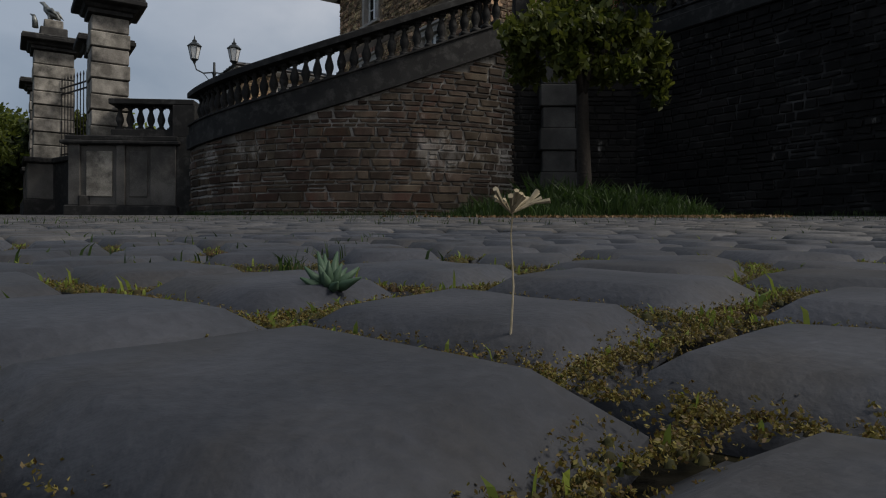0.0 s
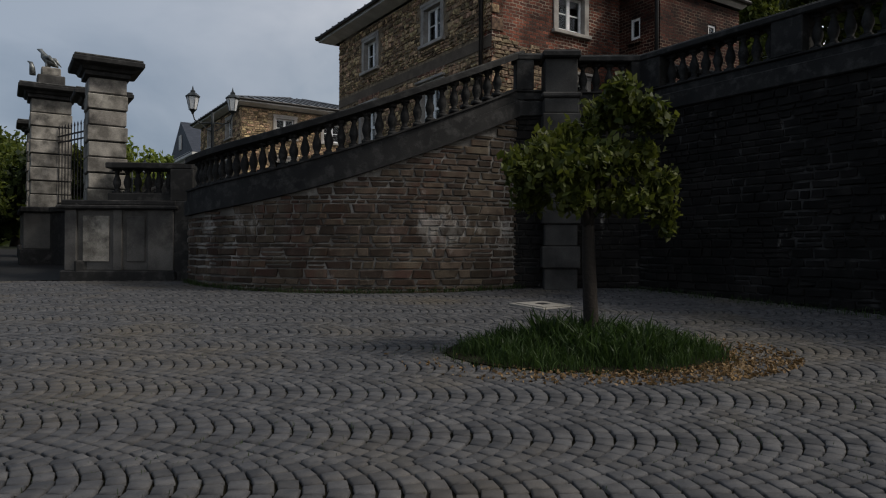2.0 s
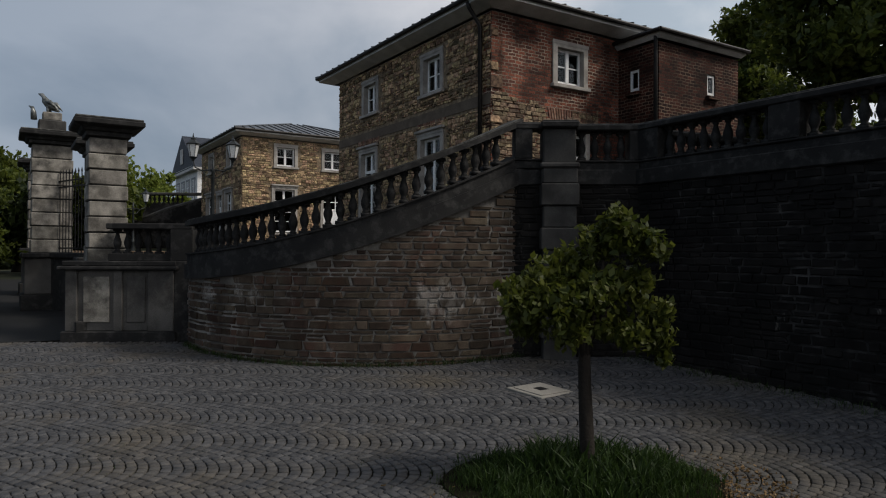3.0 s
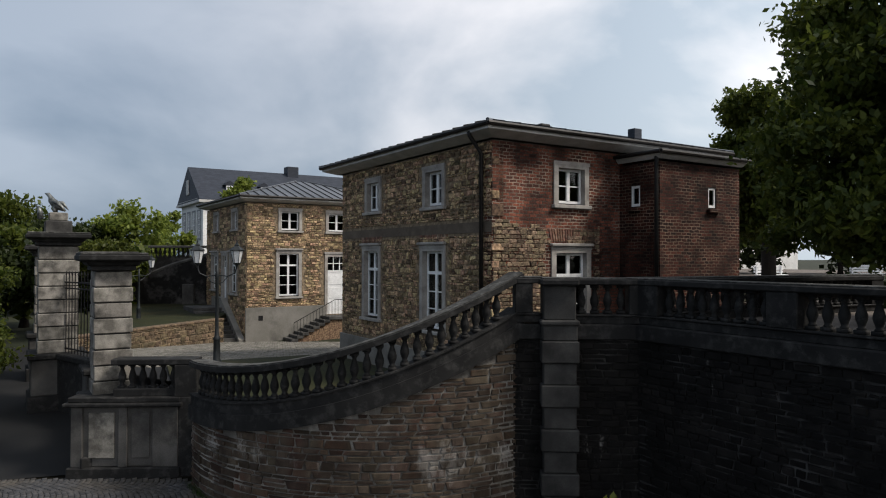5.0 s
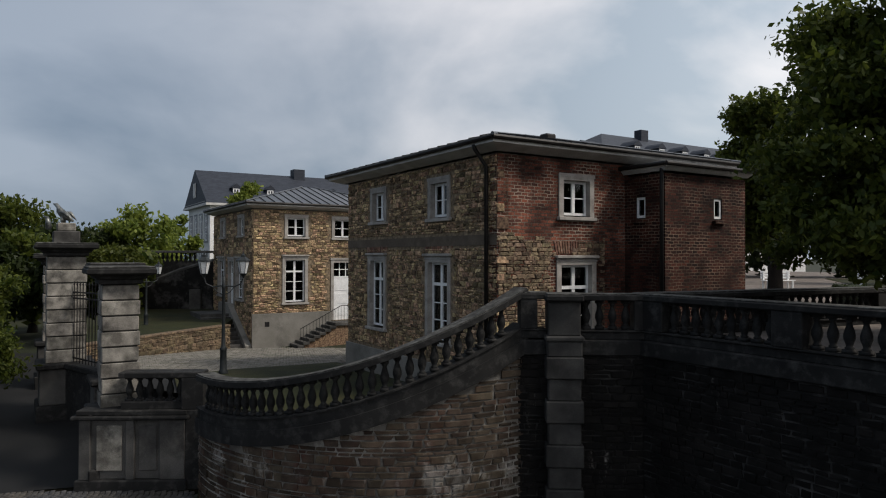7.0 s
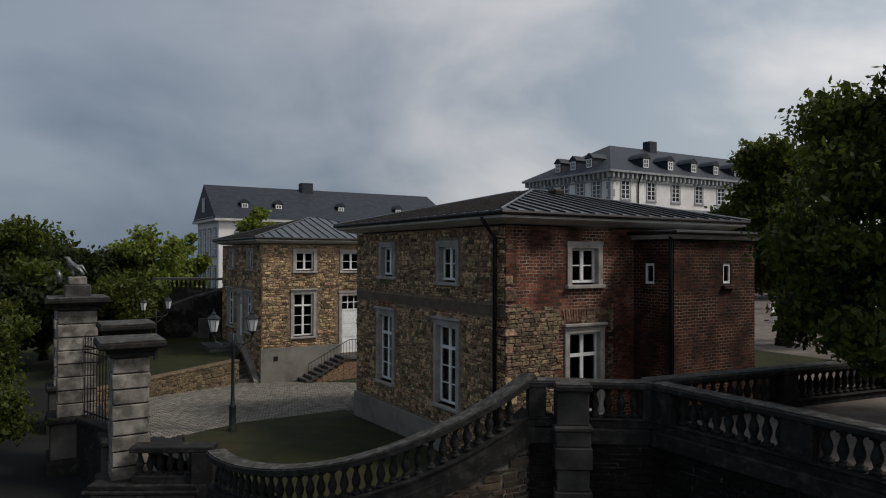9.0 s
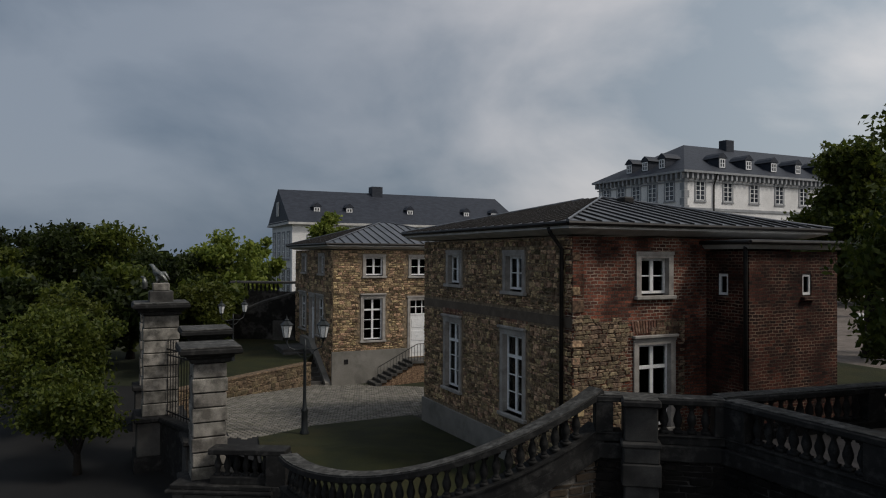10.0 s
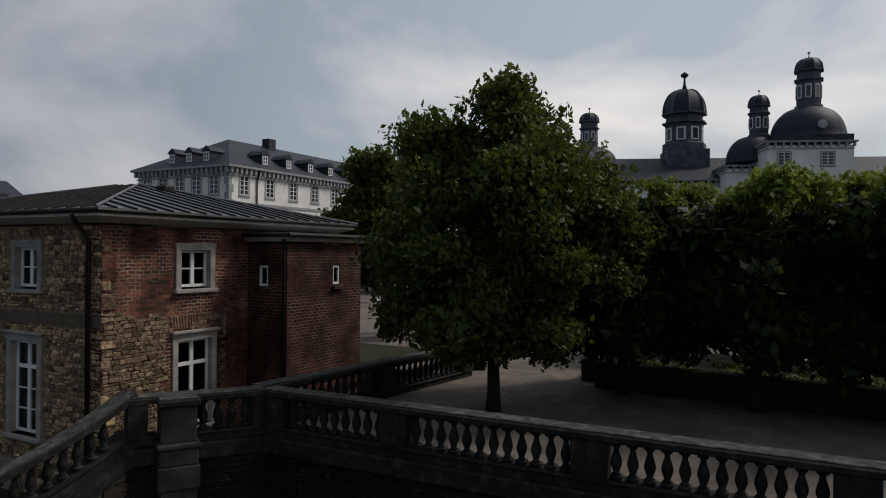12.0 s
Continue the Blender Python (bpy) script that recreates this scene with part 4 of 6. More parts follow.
for i in range(24):
    x = 2.1 + 4.0 * i / 23
    zb = 1.62 + max(0, min((x - 1.95) / 2.35, 1)) * 1.2
    zt = 2.6 + 1.12 * min((x - 2.1) / 2.25, 1)
    bm = bmesh.new()
    add_tube(bm, [(x, -1.25, zb), (x, -1.25, zt)], [0.011] * 2, 5)
    part("bar", bm, IRON, steps)
side_steps = thing("steps", uv_pose(-10.29, 35.05, 0) @ pose(0, LD, 0, 0, 0, -90), "grey stone steps along the side of the lodge", "stairs")
for i in range(9):
    x = 7.9 - 0.36 * i
    z = 1.62 + 0.175 * (i + 1)
    part("step", box(x - 0.36, -1.9, 1.0, x, -0.06, z, 0.012), TRACHYTE, side_steps)
part("landing", box(2.6, -1.9, 1.0, 7.9 - 0.36 * 9, -0.06, 3.2, 0.012), TRACHYTE, side_steps)
bm = bmesh.new()
for y0, y1 in ((-0.35, -0.05),):
    vs = [bm.verts.new(p) for y in (y0, y1) for p in ((8.25, y, 1.2), (8.25, y, 1.75), (4.6, y, 3.7), (2.6, y, 3.7), (2.6, y, 1.2))]
    bm.faces.new(vs[:5]); bm.faces.new(vs[5:][::-1])
    for i in range(5):
        j = (i + 1) % 5
        bm.faces.new((vs[i], vs[j], vs[5 + j], vs[5 + i]))
part("stringer", bm, PLINTH, side_steps, "grey rendered stair wall")


# ---- trees ----
def leaf_cloud(name, blobs, count, size, mat, parent, seed, droop=0.0, shell=0.45, label=""):
    """Many small leaf quads spread through uneven blobs (cx, cy, cz, rx, ry, rz)."""
    r = np.random.RandomState(seed)
    bl = np.array(blobs, float)
    vol = bl[:, 3] * bl[:, 4] * bl[:, 5]
    pick = r.choice(len(bl), count, p=vol ** 0.7 / (vol ** 0.7).sum())
    d = r.normal(size=(count, 3))
    d /= np.linalg.norm(d, axis=1)[:, None]
    rad = r.uniform(0, 1, count) ** shell
    wob = 0.82 + 0.30 * np.sin(d[:, 0] * 7 + pick) * np.sin(d[:, 1] * 6 + 2 * pick) + 0.12 * np.sin(d[:, 2] * 13 + pick)
    p = bl[pick, :3] + d * bl[pick, 3:] * (rad * wob)[:, None]
    a = r.normal(size=(count, 3)) + np.array([0, 0, -droop])
    a /= np.linalg.norm(a, axis=1)[:, None]
    b = np.cross(a, r.normal(size=(count, 3)) + np.array([0, 0, 0.8]))
    b /= np.linalg.norm(b, axis=1)[:, None] + 1e-9
    s = size * r.uniform(0.6, 1.35, count)[:, None]
    quads = np.stack([p - a * s, p - b * s * 0.55 + a * s * 0.1, p + a * s, p + b * s * 0.55 + a * s * 0.1], 1).reshape(-1, 3)
    data = bpy.data.meshes.new(name)
    data.vertices.add(len(quads))
    data.vertices.foreach_set("co", quads.astype(np.float32).ravel())
    data.loops.add(len(quads))
    data.loops.foreach_set("vertex_index", np.arange(len(quads), dtype=np.int32))
    data.polygons.add(count)
    data.polygons.foreach_set("loop_start", np.arange(0, 4 * count, 4, dtype=np.int32))
    data.update(calc_edges=True)
    return mesh_object(name, data, mat, parent, label)


def clumps(seed, centre, radii, n, small):
    """Blobs scattered over an ellipsoid, denser near its skin."""
    r = random.Random(seed)
    out = []
    for _ in range(n):
        d = Vector((r.gauss(0, 1), r.gauss(0, 1), r.gauss(0, 1))).normalized()
        k = r.uniform(0.35, 0.95)
        s = r.uniform(*small)
        out.append((centre[0] + d.x * radii[0] * k, centre[1] + d.y * radii[1] * k, centre[2] + d.z * radii[2] * k, s, s, s * r.uniform(0.6, 0.9)))
    return out


def tree(x, y, z, trunk_h, trunk_r, blobs, count, size, mat, label, seed, limbs=7, droop=0.3, group="", category="tree", shell=0.45, lit_tops=None):
    t = thing("tree", pose(x, y, z), label, category, group)
    r = random.Random(seed)
    bm = bmesh.new()
    lean = Vector((r.uniform(-0.1, 0.1), r.uniform(-0.1, 0.1), 0)) * trunk_h * 0.3
    add_tube(bm, [(0, 0, -0.1), (0.02, 0.01, trunk_h * 0.15), lean * 0.5 + Vector((0, 0, trunk_h * 0.6)), lean + Vector((0, 0, trunk_h))], [trunk_r * 1.35, trunk_r, trunk_r * 0.85, trunk_r * 0.7], 10)
    part("trunk", bm, DARK_WOOD, t, smooth=True)
    targets = sorted(blobs, key=lambda b: -b[3])[: limbs * 2]
    for b in r.sample(targets, min(limbs, len(targets))):
        bm = bmesh.new()
        p0 = lean + Vector((0, 0, trunk_h * r.uniform(0.75, 0.98)))
        p2 = Vector(b[:3])
        p1 = (p0 + p2) / 2 + Vector((r.uniform(-0.1, 0.1), r.uniform(-0.1, 0.1), 0.12)) * (p2 - p0).length
        add_tube(bm, [p0, p1, p2], [trunk_r * 0.55, trunk_r * 0.33, trunk_r * 0.1], 6)
        part("limb", bm, DARK_WOOD, t, smooth=True)
    leaf_cloud("crown", blobs, count, size, mat, t, seed, droop, shell)
    # brighter leaves put the sunlight on the clipped tops into the colour
    if lit_tops:
        leaf_cloud("sunlit_top", lit_tops, 7000, size * 0.62, LEAF_SPRING, t, seed + 100, -0.6, 0.6, "yellow-green leaves standing for the sunlit clipped top")
    return t


# small tree in its bed
SMALL = [(-0.70, -0.1, 1.95, 0.34), (-0.62, 0.2, 1.70, 0.28), (-0.42, 0.1, 2.22, 0.34), (-0.30, -0.25, 1.95, 0.36), (-0.10, 0.25, 2.35, 0.34), (0.05, -0.1, 2.10, 0.40), (0.20, 0.1, 2.62, 0.32), (0.30, -0.1, 2.86, 0.22), (0.55, 0.0, 2.62, 0.30), (0.78, 0.05, 2.52, 0.20),
         (0.52, 0.15, 2.15, 0.34), (0.72, -0.05, 1.85, 0.28), (0.80, 0.0, 1.55, 0.22), (0.84, 0.02, 1.36, 0.14), (-0.25, -0.3, 1.68, 0.28), (0.25, 0.3, 1.75, 0.34), (0.0, 0.0, 1.72, 0.30), (0.42, -0.2, 1.62, 0.24), (-0.80, 0.0, 2.12, 0.18)]
tree(1.55, 7.6, plaza_z(1.55, 7.6) - 0.03, 1.7, 0.085, [(x, y, z, r, r * 1.1, r * 0.8) for x, y, z, r in SMALL], 8500, 0.052, LEAF_YELLOW, "small flat-headed maple with yellow-green leaves in a grassy bed", 3, 6, 0.9, shell=0.6)

# terrace trees
blobs = clumps(11, (0.2, 0, 4.6), (3.0, 3.0, 3.0), 52, (0.8, 1.3)) + clumps(15, (0.1, 0.2, 6.9), (1.3, 1.3, 1.2), 10, (0.6, 0.9)) + clumps(16, (2.4, -1.3, 3.9), (1.2, 1.0, 1.6), 12, (0.6, 0.9)) + clumps(17, (-0.4, 0.3, 2.3), (2.7, 2.7, 1.2), 20, (0.6, 0.9)) + clumps(18, (0.6, 0.2, 1.75), (2.4, 2.0, 0.5), 14, (0.5, 0.75))
tree(9.5, 14.0, TERRACE, 2.2, 0.16, blobs, 98000, 0.088, LEAF, "tall maple with dense dark green leaves on the terrace", 5, 9)
blobs = clumps(12, (-0.5, 0.2, 5.6), (2.0, 2.0, 3.0), 40, (0.8, 1.2)) + clumps(13, (0.8, -0.3, 3.2), (2.8, 2.8, 1.0), 14, (0.6, 1.0))
tree(13.2, 28.3, TERRACE, 3.2, 0.30, blobs, 42000, 0.12, LEAF, "tall dark green tree behind the gatehouse", 6, 8)
ROW_R = random.Random(4)
for i in range(7):
    x, y = 13.57 + 0.47 * 3.3 * i, 13.86 - 0.883 * 3.3 * i
    blobs = [(ROW_R.uniform(-1.7, 1.7), ROW_R.uniform(-1.7, 1.7), ROW_R.uniform(1.6, 4.5), 0.95, 0.95, 0.8) for _ in range(44)]
    lit_tops = [(ROW_R.uniform(-1.8, 1.8), ROW_R.uniform(-1.8, 1.8), ROW_R.uniform(5.0, 5.5), 0.6, 0.6, 0.35) for _ in range(22)]
    # shaded body and lit top of the row, told apart by leaf colour
    tree(x, y, TERRACE, 2.0, 0.15, blobs, 30000, 0.14, LEAF_DARK, lit_tops=lit_tops, label="clipped plane tree of a dense terrace row", seed=20 + i, limbs=5, group="clipped terrace trees", shell=0.6)
for i in range(6):
    x, y = 18.6 + 0.541 * 3.35 * i, 16.9 - 0.841 * 3.35 * i
    blobs = [(ROW_R.uniform(-1.7, 1.7), ROW_R.uniform(-1.7, 1.7), ROW_R.uniform(1.9, 5.2), 0.9, 0.9, 0.7) for _ in range(30)]
    tree(x + 2.2, y + 1.2, TERRACE, 2.0, 0.15, blobs, 7000, 0.17, LEAF, "clipped plane tree of the second terrace row", 40 + i, 4, group="clipped terrace trees", shell=0.6)


# ---- gate ----
def gate_pillar(u, v, zb, label, cap_z, statue=False, width=0.84, group="gate pillars"):
    x, y = -8.42 + 0.841 * u - 0.541 * v, 17.22 + 0.541 * u + 0.841 * v
    p = thing("gate_pillar", uv_pose(x, y, 0), label, "pillar", group)
    w = width / 2
    part("pedestal", box(-w - 0.30, -w - 0.30, zb - 0.1, w + 0.30, w + 0.3, zb + 0.45, 0.03), DARK_STONE, p)
    part("pedestal", box(-w - 0.20, -w - 0.20, zb + 0.45, w + 0.20, w + 0.2, zb + 1.62, 0.03), TRACHYTE, p)
    part("pedestal", box(-w - 0.30, -w - 0.30, zb + 1.62, w + 0.30, w + 0.3, zb + 1.80, 0.04), DARK_STONE, p)
    z, i = zb + 1.80, 0
    n = 8
    h = (cap_z - 0.42 - z) / n
    for i in range(n):
        k = 0.0 if i % 2 else 0.025
        part("block", box(-w - k, -w - k, z + i * h, w + k, w + k, z + (i + 1) * h - 0.028, 0.02), PALE_ASHLAR, p)
    part("core", box(-w + 0.03, -w + 0.03, z, w - 0.03, w - 0.03, cap_z - 0.4), DARK_STONE, p)
    bm = bmesh.new()
    rings = []
    for o, zz in ((0.03, cap_z - 0.42), (0.08, cap_z - 0.40), (0.08, cap_z - 0.31), (0.15, cap_z - 0.28), (0.19, cap_z - 0.21), (0.33, cap_z - 0.17), (0.36, cap_z - 0.14), (0.36, cap_z - 0.05), (0.30, cap_z)):
        rings.append([bm.verts.new((sx * (w + o), sy * (w + o), zz)) for sx, sy in ((-1, -1), (1, -1), (1, 1), (-1, 1))])
    for a, b in zip(rings, rings[1:]):
        for k in range(4):
            bm.faces.new((a[k], a[(k + 1) % 4], b[(k + 1) % 4], b[k]))
    bm.faces.new(rings[0][::-1])
    bm.faces.new(rings[-1])
    part("cap", bm, DARK_STONE, p, "blackened moulded cap")
    o = w + 0.33
    part("cap_top", box(-o, -o, cap_z - 0.02, o, o, cap_z + 0.03, 0.015), LICHEN_SKYLIT, p, "weathered grey cap top, paled as if catching the sky")
    if statue:
        part("attic", box(-0.40, -0.40, cap_z, 0.40, 0.40, cap_z + 0.42, 0.03), TRACHYTE, p)
        part("attic", box(-0.28, -0.28, cap_z + 0.42, 0.28, 0.28, cap_z + 0.70, 0.03), PALE_ASHLAR, p)
    return x, y


gate_pillar(0, 0, plaza_z(-8, 17), "end pillar of the gate in pale rusticated ashlar", 6.05)
gate_pillar(0.36, 4.05, plaza_z(-10, 20), "inner gate pillar of grey ashlar with dark cap", 6.1)
BX, BY = gate_pillar(-0.80, 7.41, plaza_z(-12, 23), "gate pillar crowned by an attic block", 6.75, True, 1.15)
gate_pillar(-0.9, 12.6, plaza_z(-15, 27), "far gate pillar of grey ashlar", 6.4)

# wing between the end pillar and the round wall
wing = thing("gate_wing", pose(-8.95, 16.28, 0, 0, 0, 3.5), "weathered stone gate wing with a panelled pedestal and small balustrade", "gate wall")
WZ = 0.62
part("plinth", box(-0.05, -0.06, WZ, 2.62, 1.0, WZ + 0.34, 0.03), DARK_STONE, wing)
part("pedestal", box(0.08, 0.05, WZ + 0.34, 2.5, 0.95, 2.40, 0.02), TRACHYTE, wing, "stained grey stone pedestal")
for x0, x1 in ((0.05, 0.32), (1.15, 1.36), (1.95, 2.55)):
    part("pilaster", box(x0, -0.02, WZ + 0.34, x1, 0.1, 2.40, 0.015), TRACHYTE, wing)
part("panel", box(0.45, 0.015, WZ + 0.55, 1.05, 0.06, 2.25, 0.012), PALE_ASHLAR, wing, "pale raised stone panel")
part("panel", box(1.45, 0.015, WZ + 0.55, 1.88, 0.06, 2.25, 0.012), TRACHYTE, wing)
part("moulding", box(-0.12, -0.12, 2.40, 2.66, 1.0, 2.50, 0.03), DARK_STONE, wing)
part("moulding", box(-0.02, -0.04, 2.50, 2.60, 0.95, 2.62, 0.02), DARK_STONE, wing)
part("base_rail", box(0.98, 0.10, 2.62, 2.75, 0.5, 2.80, 0.015), DARK_STONE, wing)
part("coping", box(0.95, 0.02, 3.38, 2.95, 0.56, 3.52, 0.02), DARK_STONE, wing)
for i in range(6):
    ob = new("baluster", BALUSTER)
    ob.parent = wing
    ob.matrix_basis = pose(1.12 + 0.245 * i, 0.3, 2.78)
part("post", box(2.45, 0.02, 2.62, 2.98, 0.56, 3.38, 0.015), DARK_STONE, wing)
part("post", box(2.55, 0.0, WZ - 0.1, 3.1, 0.75, 2.62, 0.015), DARK_STONE, wing)


def grille(v0, v1, u0, u1, zlow, z0, z1, label):
    """A low wall with an iron grille between two gate pillars."""
    ax, ay = -8.42 + 0.841 * u0 - 0.541 * v0, 17.22 + 0.541 * u0 + 0.841 * v0
    bx, by = -8.42 + 0.841 * u1 - 0.541 * v1, 17.22 + 0.541 * u1 + 0.841 * v1
    ln = math.hypot(bx - ax, by - ay)
    m = pose(ax, ay, 0, 0, 0, math.degrees(math.atan2(by - ay, bx - ax)))
    w = thing("gate_wall", m, "low blackened stone wall under the iron grille", "wall", kind="structure")
    part("base", box(0.4, -0.28, zlow - 0.2, ln - 0.4, 0.28, z0 - 0.32, 0.02), DARK_STONE, w)
    part("coping", box(0.4, -0.36, z0 - 0.32, ln - 0.4, 0.36, z0 - 0.14, 0.03), DARK_STONE, w)
    g = thing("iron_grille", m, label, "grille", "gate grilles")
    for z in (z0, z1 - 0.42, z1 - 0.22):
        part("rail", box(0.45, -0.02, z - 0.02, ln - 0.45, 0.02, z + 0.025), IRON, g)
    n = int((ln - 0.9) / 0.21)
    for i in range(n + 1):
        x = 0.45 + (ln - 0.9) * i / n
        bm = bmesh.new()
        add_tube(bm, [(x, 0, z0 - 0.16), (x, 0, z1), (x, 0, z1 + 0.05), (x, 0, z1 + 0.16)], [0.016, 0.016, 0.028, 0.003], 6)
        part("bar", bm, IRON, g)
    return g


grille(0, 4.05, 0, 0.36, 0.8, 2.9, 5.1, "black iron grille with pointed bars beside the end pillar")
grille(4.05, 7.41, 0.36, -0.80, 0.9, 2.95, 5.35, "black iron grille with pointed bars between gate pillars")

# statue on the crowned pillar
bm = bmesh.new()
ST = 7.45
add_tube(bm, [(0.34, 0, ST + 0.06), (0.20, 0, ST + 0.16), (0.02, 0, ST + 0.28), (-0.12, 0, ST + 0.42), (-0.17, 0, ST + 0.54), (-0.24, 0, ST + 0.62), (-0.36, 0, ST + 0.66)], [0.03, 0.10, 0.15, 0.12, 0.07, 0.07, 0.015], 8)
for k in (-1, 1):
    add_tube(bm, [(-0.06, 0.08 * k, ST + 0.36), (0.14, 0.18 * k, ST + 0.34), (0.36, 0.16 * k, ST + 0.10)], [0.05, 0.08, 0.01], 6)
    add_tube(bm, [(0.0, 0.07 * k, ST - 0.02), (0.0, 0.06 * k, ST + 0.22)], [0.04, 0.07], 6)
add_tube(bm, [(-0.44, -0.1, ST - 0.22), (-0.46, -0.1, ST + 0.02), (-0.50, -0.1, ST + 0.18), (-0.62, -0.1, ST + 0.24)], [0.10, 0.09, 0.06, 0.012], 7)
statue = tagged(part("statue", bm, BRONZE, None, smooth=True), "small weathered heraldic beast statue on the gate pillar", "statue")
statue.matrix_basis = pose(BX - 0.1, BY, 0, 0, 0, 0)


# ---- street lamps ----
def lantern(parent, x, y, z):
    bm = bmesh.new()
    add_lathe(bm, [(0.10, z - 0.30), (0.13, z - 0.28), (0.05, z - 0.36), (0.03, z - 0.42)][::-1], 6)
    l = part("lantern", bm, LAMP_IRON, parent)
    l.matrix_basis = pose(x, y, 0)
    bm = bmesh.new()
    add_lathe(bm, [(0.105, z - 0.28), (0.185, z + 0.10)], 6)
    part("glass", bm, LAMP_GLASS, l, "milky six-sided lantern glass")
    for k in range(6):
        a = 2 * math.pi * k / 6
        bm = bmesh.new()
        add_tube(bm, [(0.11 * math.cos(a), 0.11 * math.sin(a), z - 0.28), (0.192 * math.cos(a), 0.192 * math.sin(a), z + 0.10)], [0.010, 0.010], 4)
        part("cage_bar", bm, LAMP_IRON, l)
    bm = bmesh.new()
    add_lathe(bm, [(0.215, z + 0.10), (0.225, z + 0.125), (0.12, z + 0.22), (0.07, z + 0.25), (0.075, z + 0.29), (0.03, z + 0.33), (0.012, z + 0.42), (0.004, z + 0.46)], 6)
    part("hood", bm, LAMP_IRON, l, "pointed grey lantern hood")


def street_lamp(x, y, z, height, spread, turn):
    s = thing("street_lamp", pose(x, y, z, 0, 0, turn), "old-fashioned grey lamp post with two hanging lanterns", "street lamp", "court lamps")
    bm = bmesh.new()
    add_lathe(bm, [(0.15, -0.1), (0.15, 0.10), (0.11, 0.16), (0.10, 0.75), (0.125, 0.80), (0.07, 0.88), (0.055, 1.2), (0.048, height - 0.75), (0.07, height - 0.70), (0.04, height - 0.62), (0.035, height - 0.35)], 12)
    part("post", bm, LAMP_IRON, s, smooth=True)
    for k in (-1, 1):
        bm = bmesh.new()
        add_tube(bm, [(0, 0, height - 0.66), (k * spread * 0.55, 0, height - 0.70), (k * spread * 0.9, 0, height - 0.60), (k * spread, 0, height - 0.40)], [0.022] * 4, 6)
        add_tube(bm, [(0, 0, height - 0.95), (k * spread * 0.3, 0, height - 0.88), (k * spread * 0.55, 0, height - 0.70)], [0.014] * 3, 5)
        part("arm", bm, LAMP_IRON, s)
        lantern(s, k * spread, 0, height)
    return s


street_lamp(-7.18, 21.45, court_z(-7.2, 21.5), 3.45, 0.59, 12)
street_lamp(-15.6, 34.6, 2.55, 3.15, 0.72, 60)

# rubble border wall, raised lawn and dark stair wall of the court
bx0, by0, bx1, by1 = -13.6, 28.6, -11.3, 34.6
bl = math.hypot(bx1 - bx0, by1 - by0)
border_m = pose(bx0, by0, 0, 0, 0, math.degrees(math.atan2(by1 - by0, bx1 - bx0)))
wall_border = thing("wall_border", border_m, "low ochre rubble border wall of the raised lawn", "wall", kind="structure")
part("wall_core", box(-2.2, 0.0, 1.0, bl, 0.4, 2.78), HOUSE_MORTAR, wall_border)
part("coping", box(-2.2, -0.04, 2.78, bl + 0.02, 0.45, 2.88, 0.02), BORDER_STONE, wall_border)
bm = bmesh.new()
add_prism(bm, [(-14.76, 26.7), (-13.97, 28.74), (-11.67, 34.74), (-12.6, 42.0), (-19.5, 42.0), (-17.2, 30.0)], 1.0, lambda x, y: 2.72 + 0.03 * (y - 30))
tagged(part("ground_raised_lawn", bm, LAWN, None), "raised lawn behind the rubble border wall", "lawn", kind="structure")
stair_wall = thing("stair_wall", pose(0, 42.0, 0), "dark stone wall with sloping coping and balusters behind the raised lawn", "wall")
bm = bmesh.new()
prof = [(-21.2, 1.0), (-21.2, 3.7), (-16.9, 5.45), (-14.6, 6.1), (-9.5, 6.1), (-9.5, 1.0)]
fr = [bm.verts.new((x, 0, z)) for x, z in prof]
bk = [bm.verts.new((x, 0.6, z)) for x, z in prof]
bm.faces.new(fr)
bm.faces.new(bk[::-1])
for i in range(6):
    bm.faces.new((fr[i], fr[(i + 1) % 6], bk[(i + 1) % 6], bk[i]))
part("wall", bm, MORTAR_DARK, stair_wall)
bm = bmesh.new()
for (xa, za), (xb, zb) in zip(prof[1:4], prof[2:5]):
    add_tube(bm, [(xa, 0.1, za + 0.03), (xb, 0.1, zb + 0.03)], [0.13, 0.13], 6)
part("coping", bm, TRACHYTE, stair_wall, "pale sloping coping")
part("landing", box(-20.2, 2.5, 1.0, -12.5, 3.1, 6.0), MORTAR_DARK, stair_wall)
part("landing_coping", box(-20.3, 2.4, 6.55, -13.2, 3.2, 6.70, 0.02), TRACHYTE, stair_wall)
for i in range(9):
    ob = new("baluster", BALUSTER)
    ob.parent = stair_wall
    ob.matrix_basis = pose(-19.4 + 0.3 * i, 2.75, 6.0)
part("pier", box(-16.2, -0.25, 1.0, -15.5, 0.02, 4.3, 0.02), TRACHYTE, stair_wall)


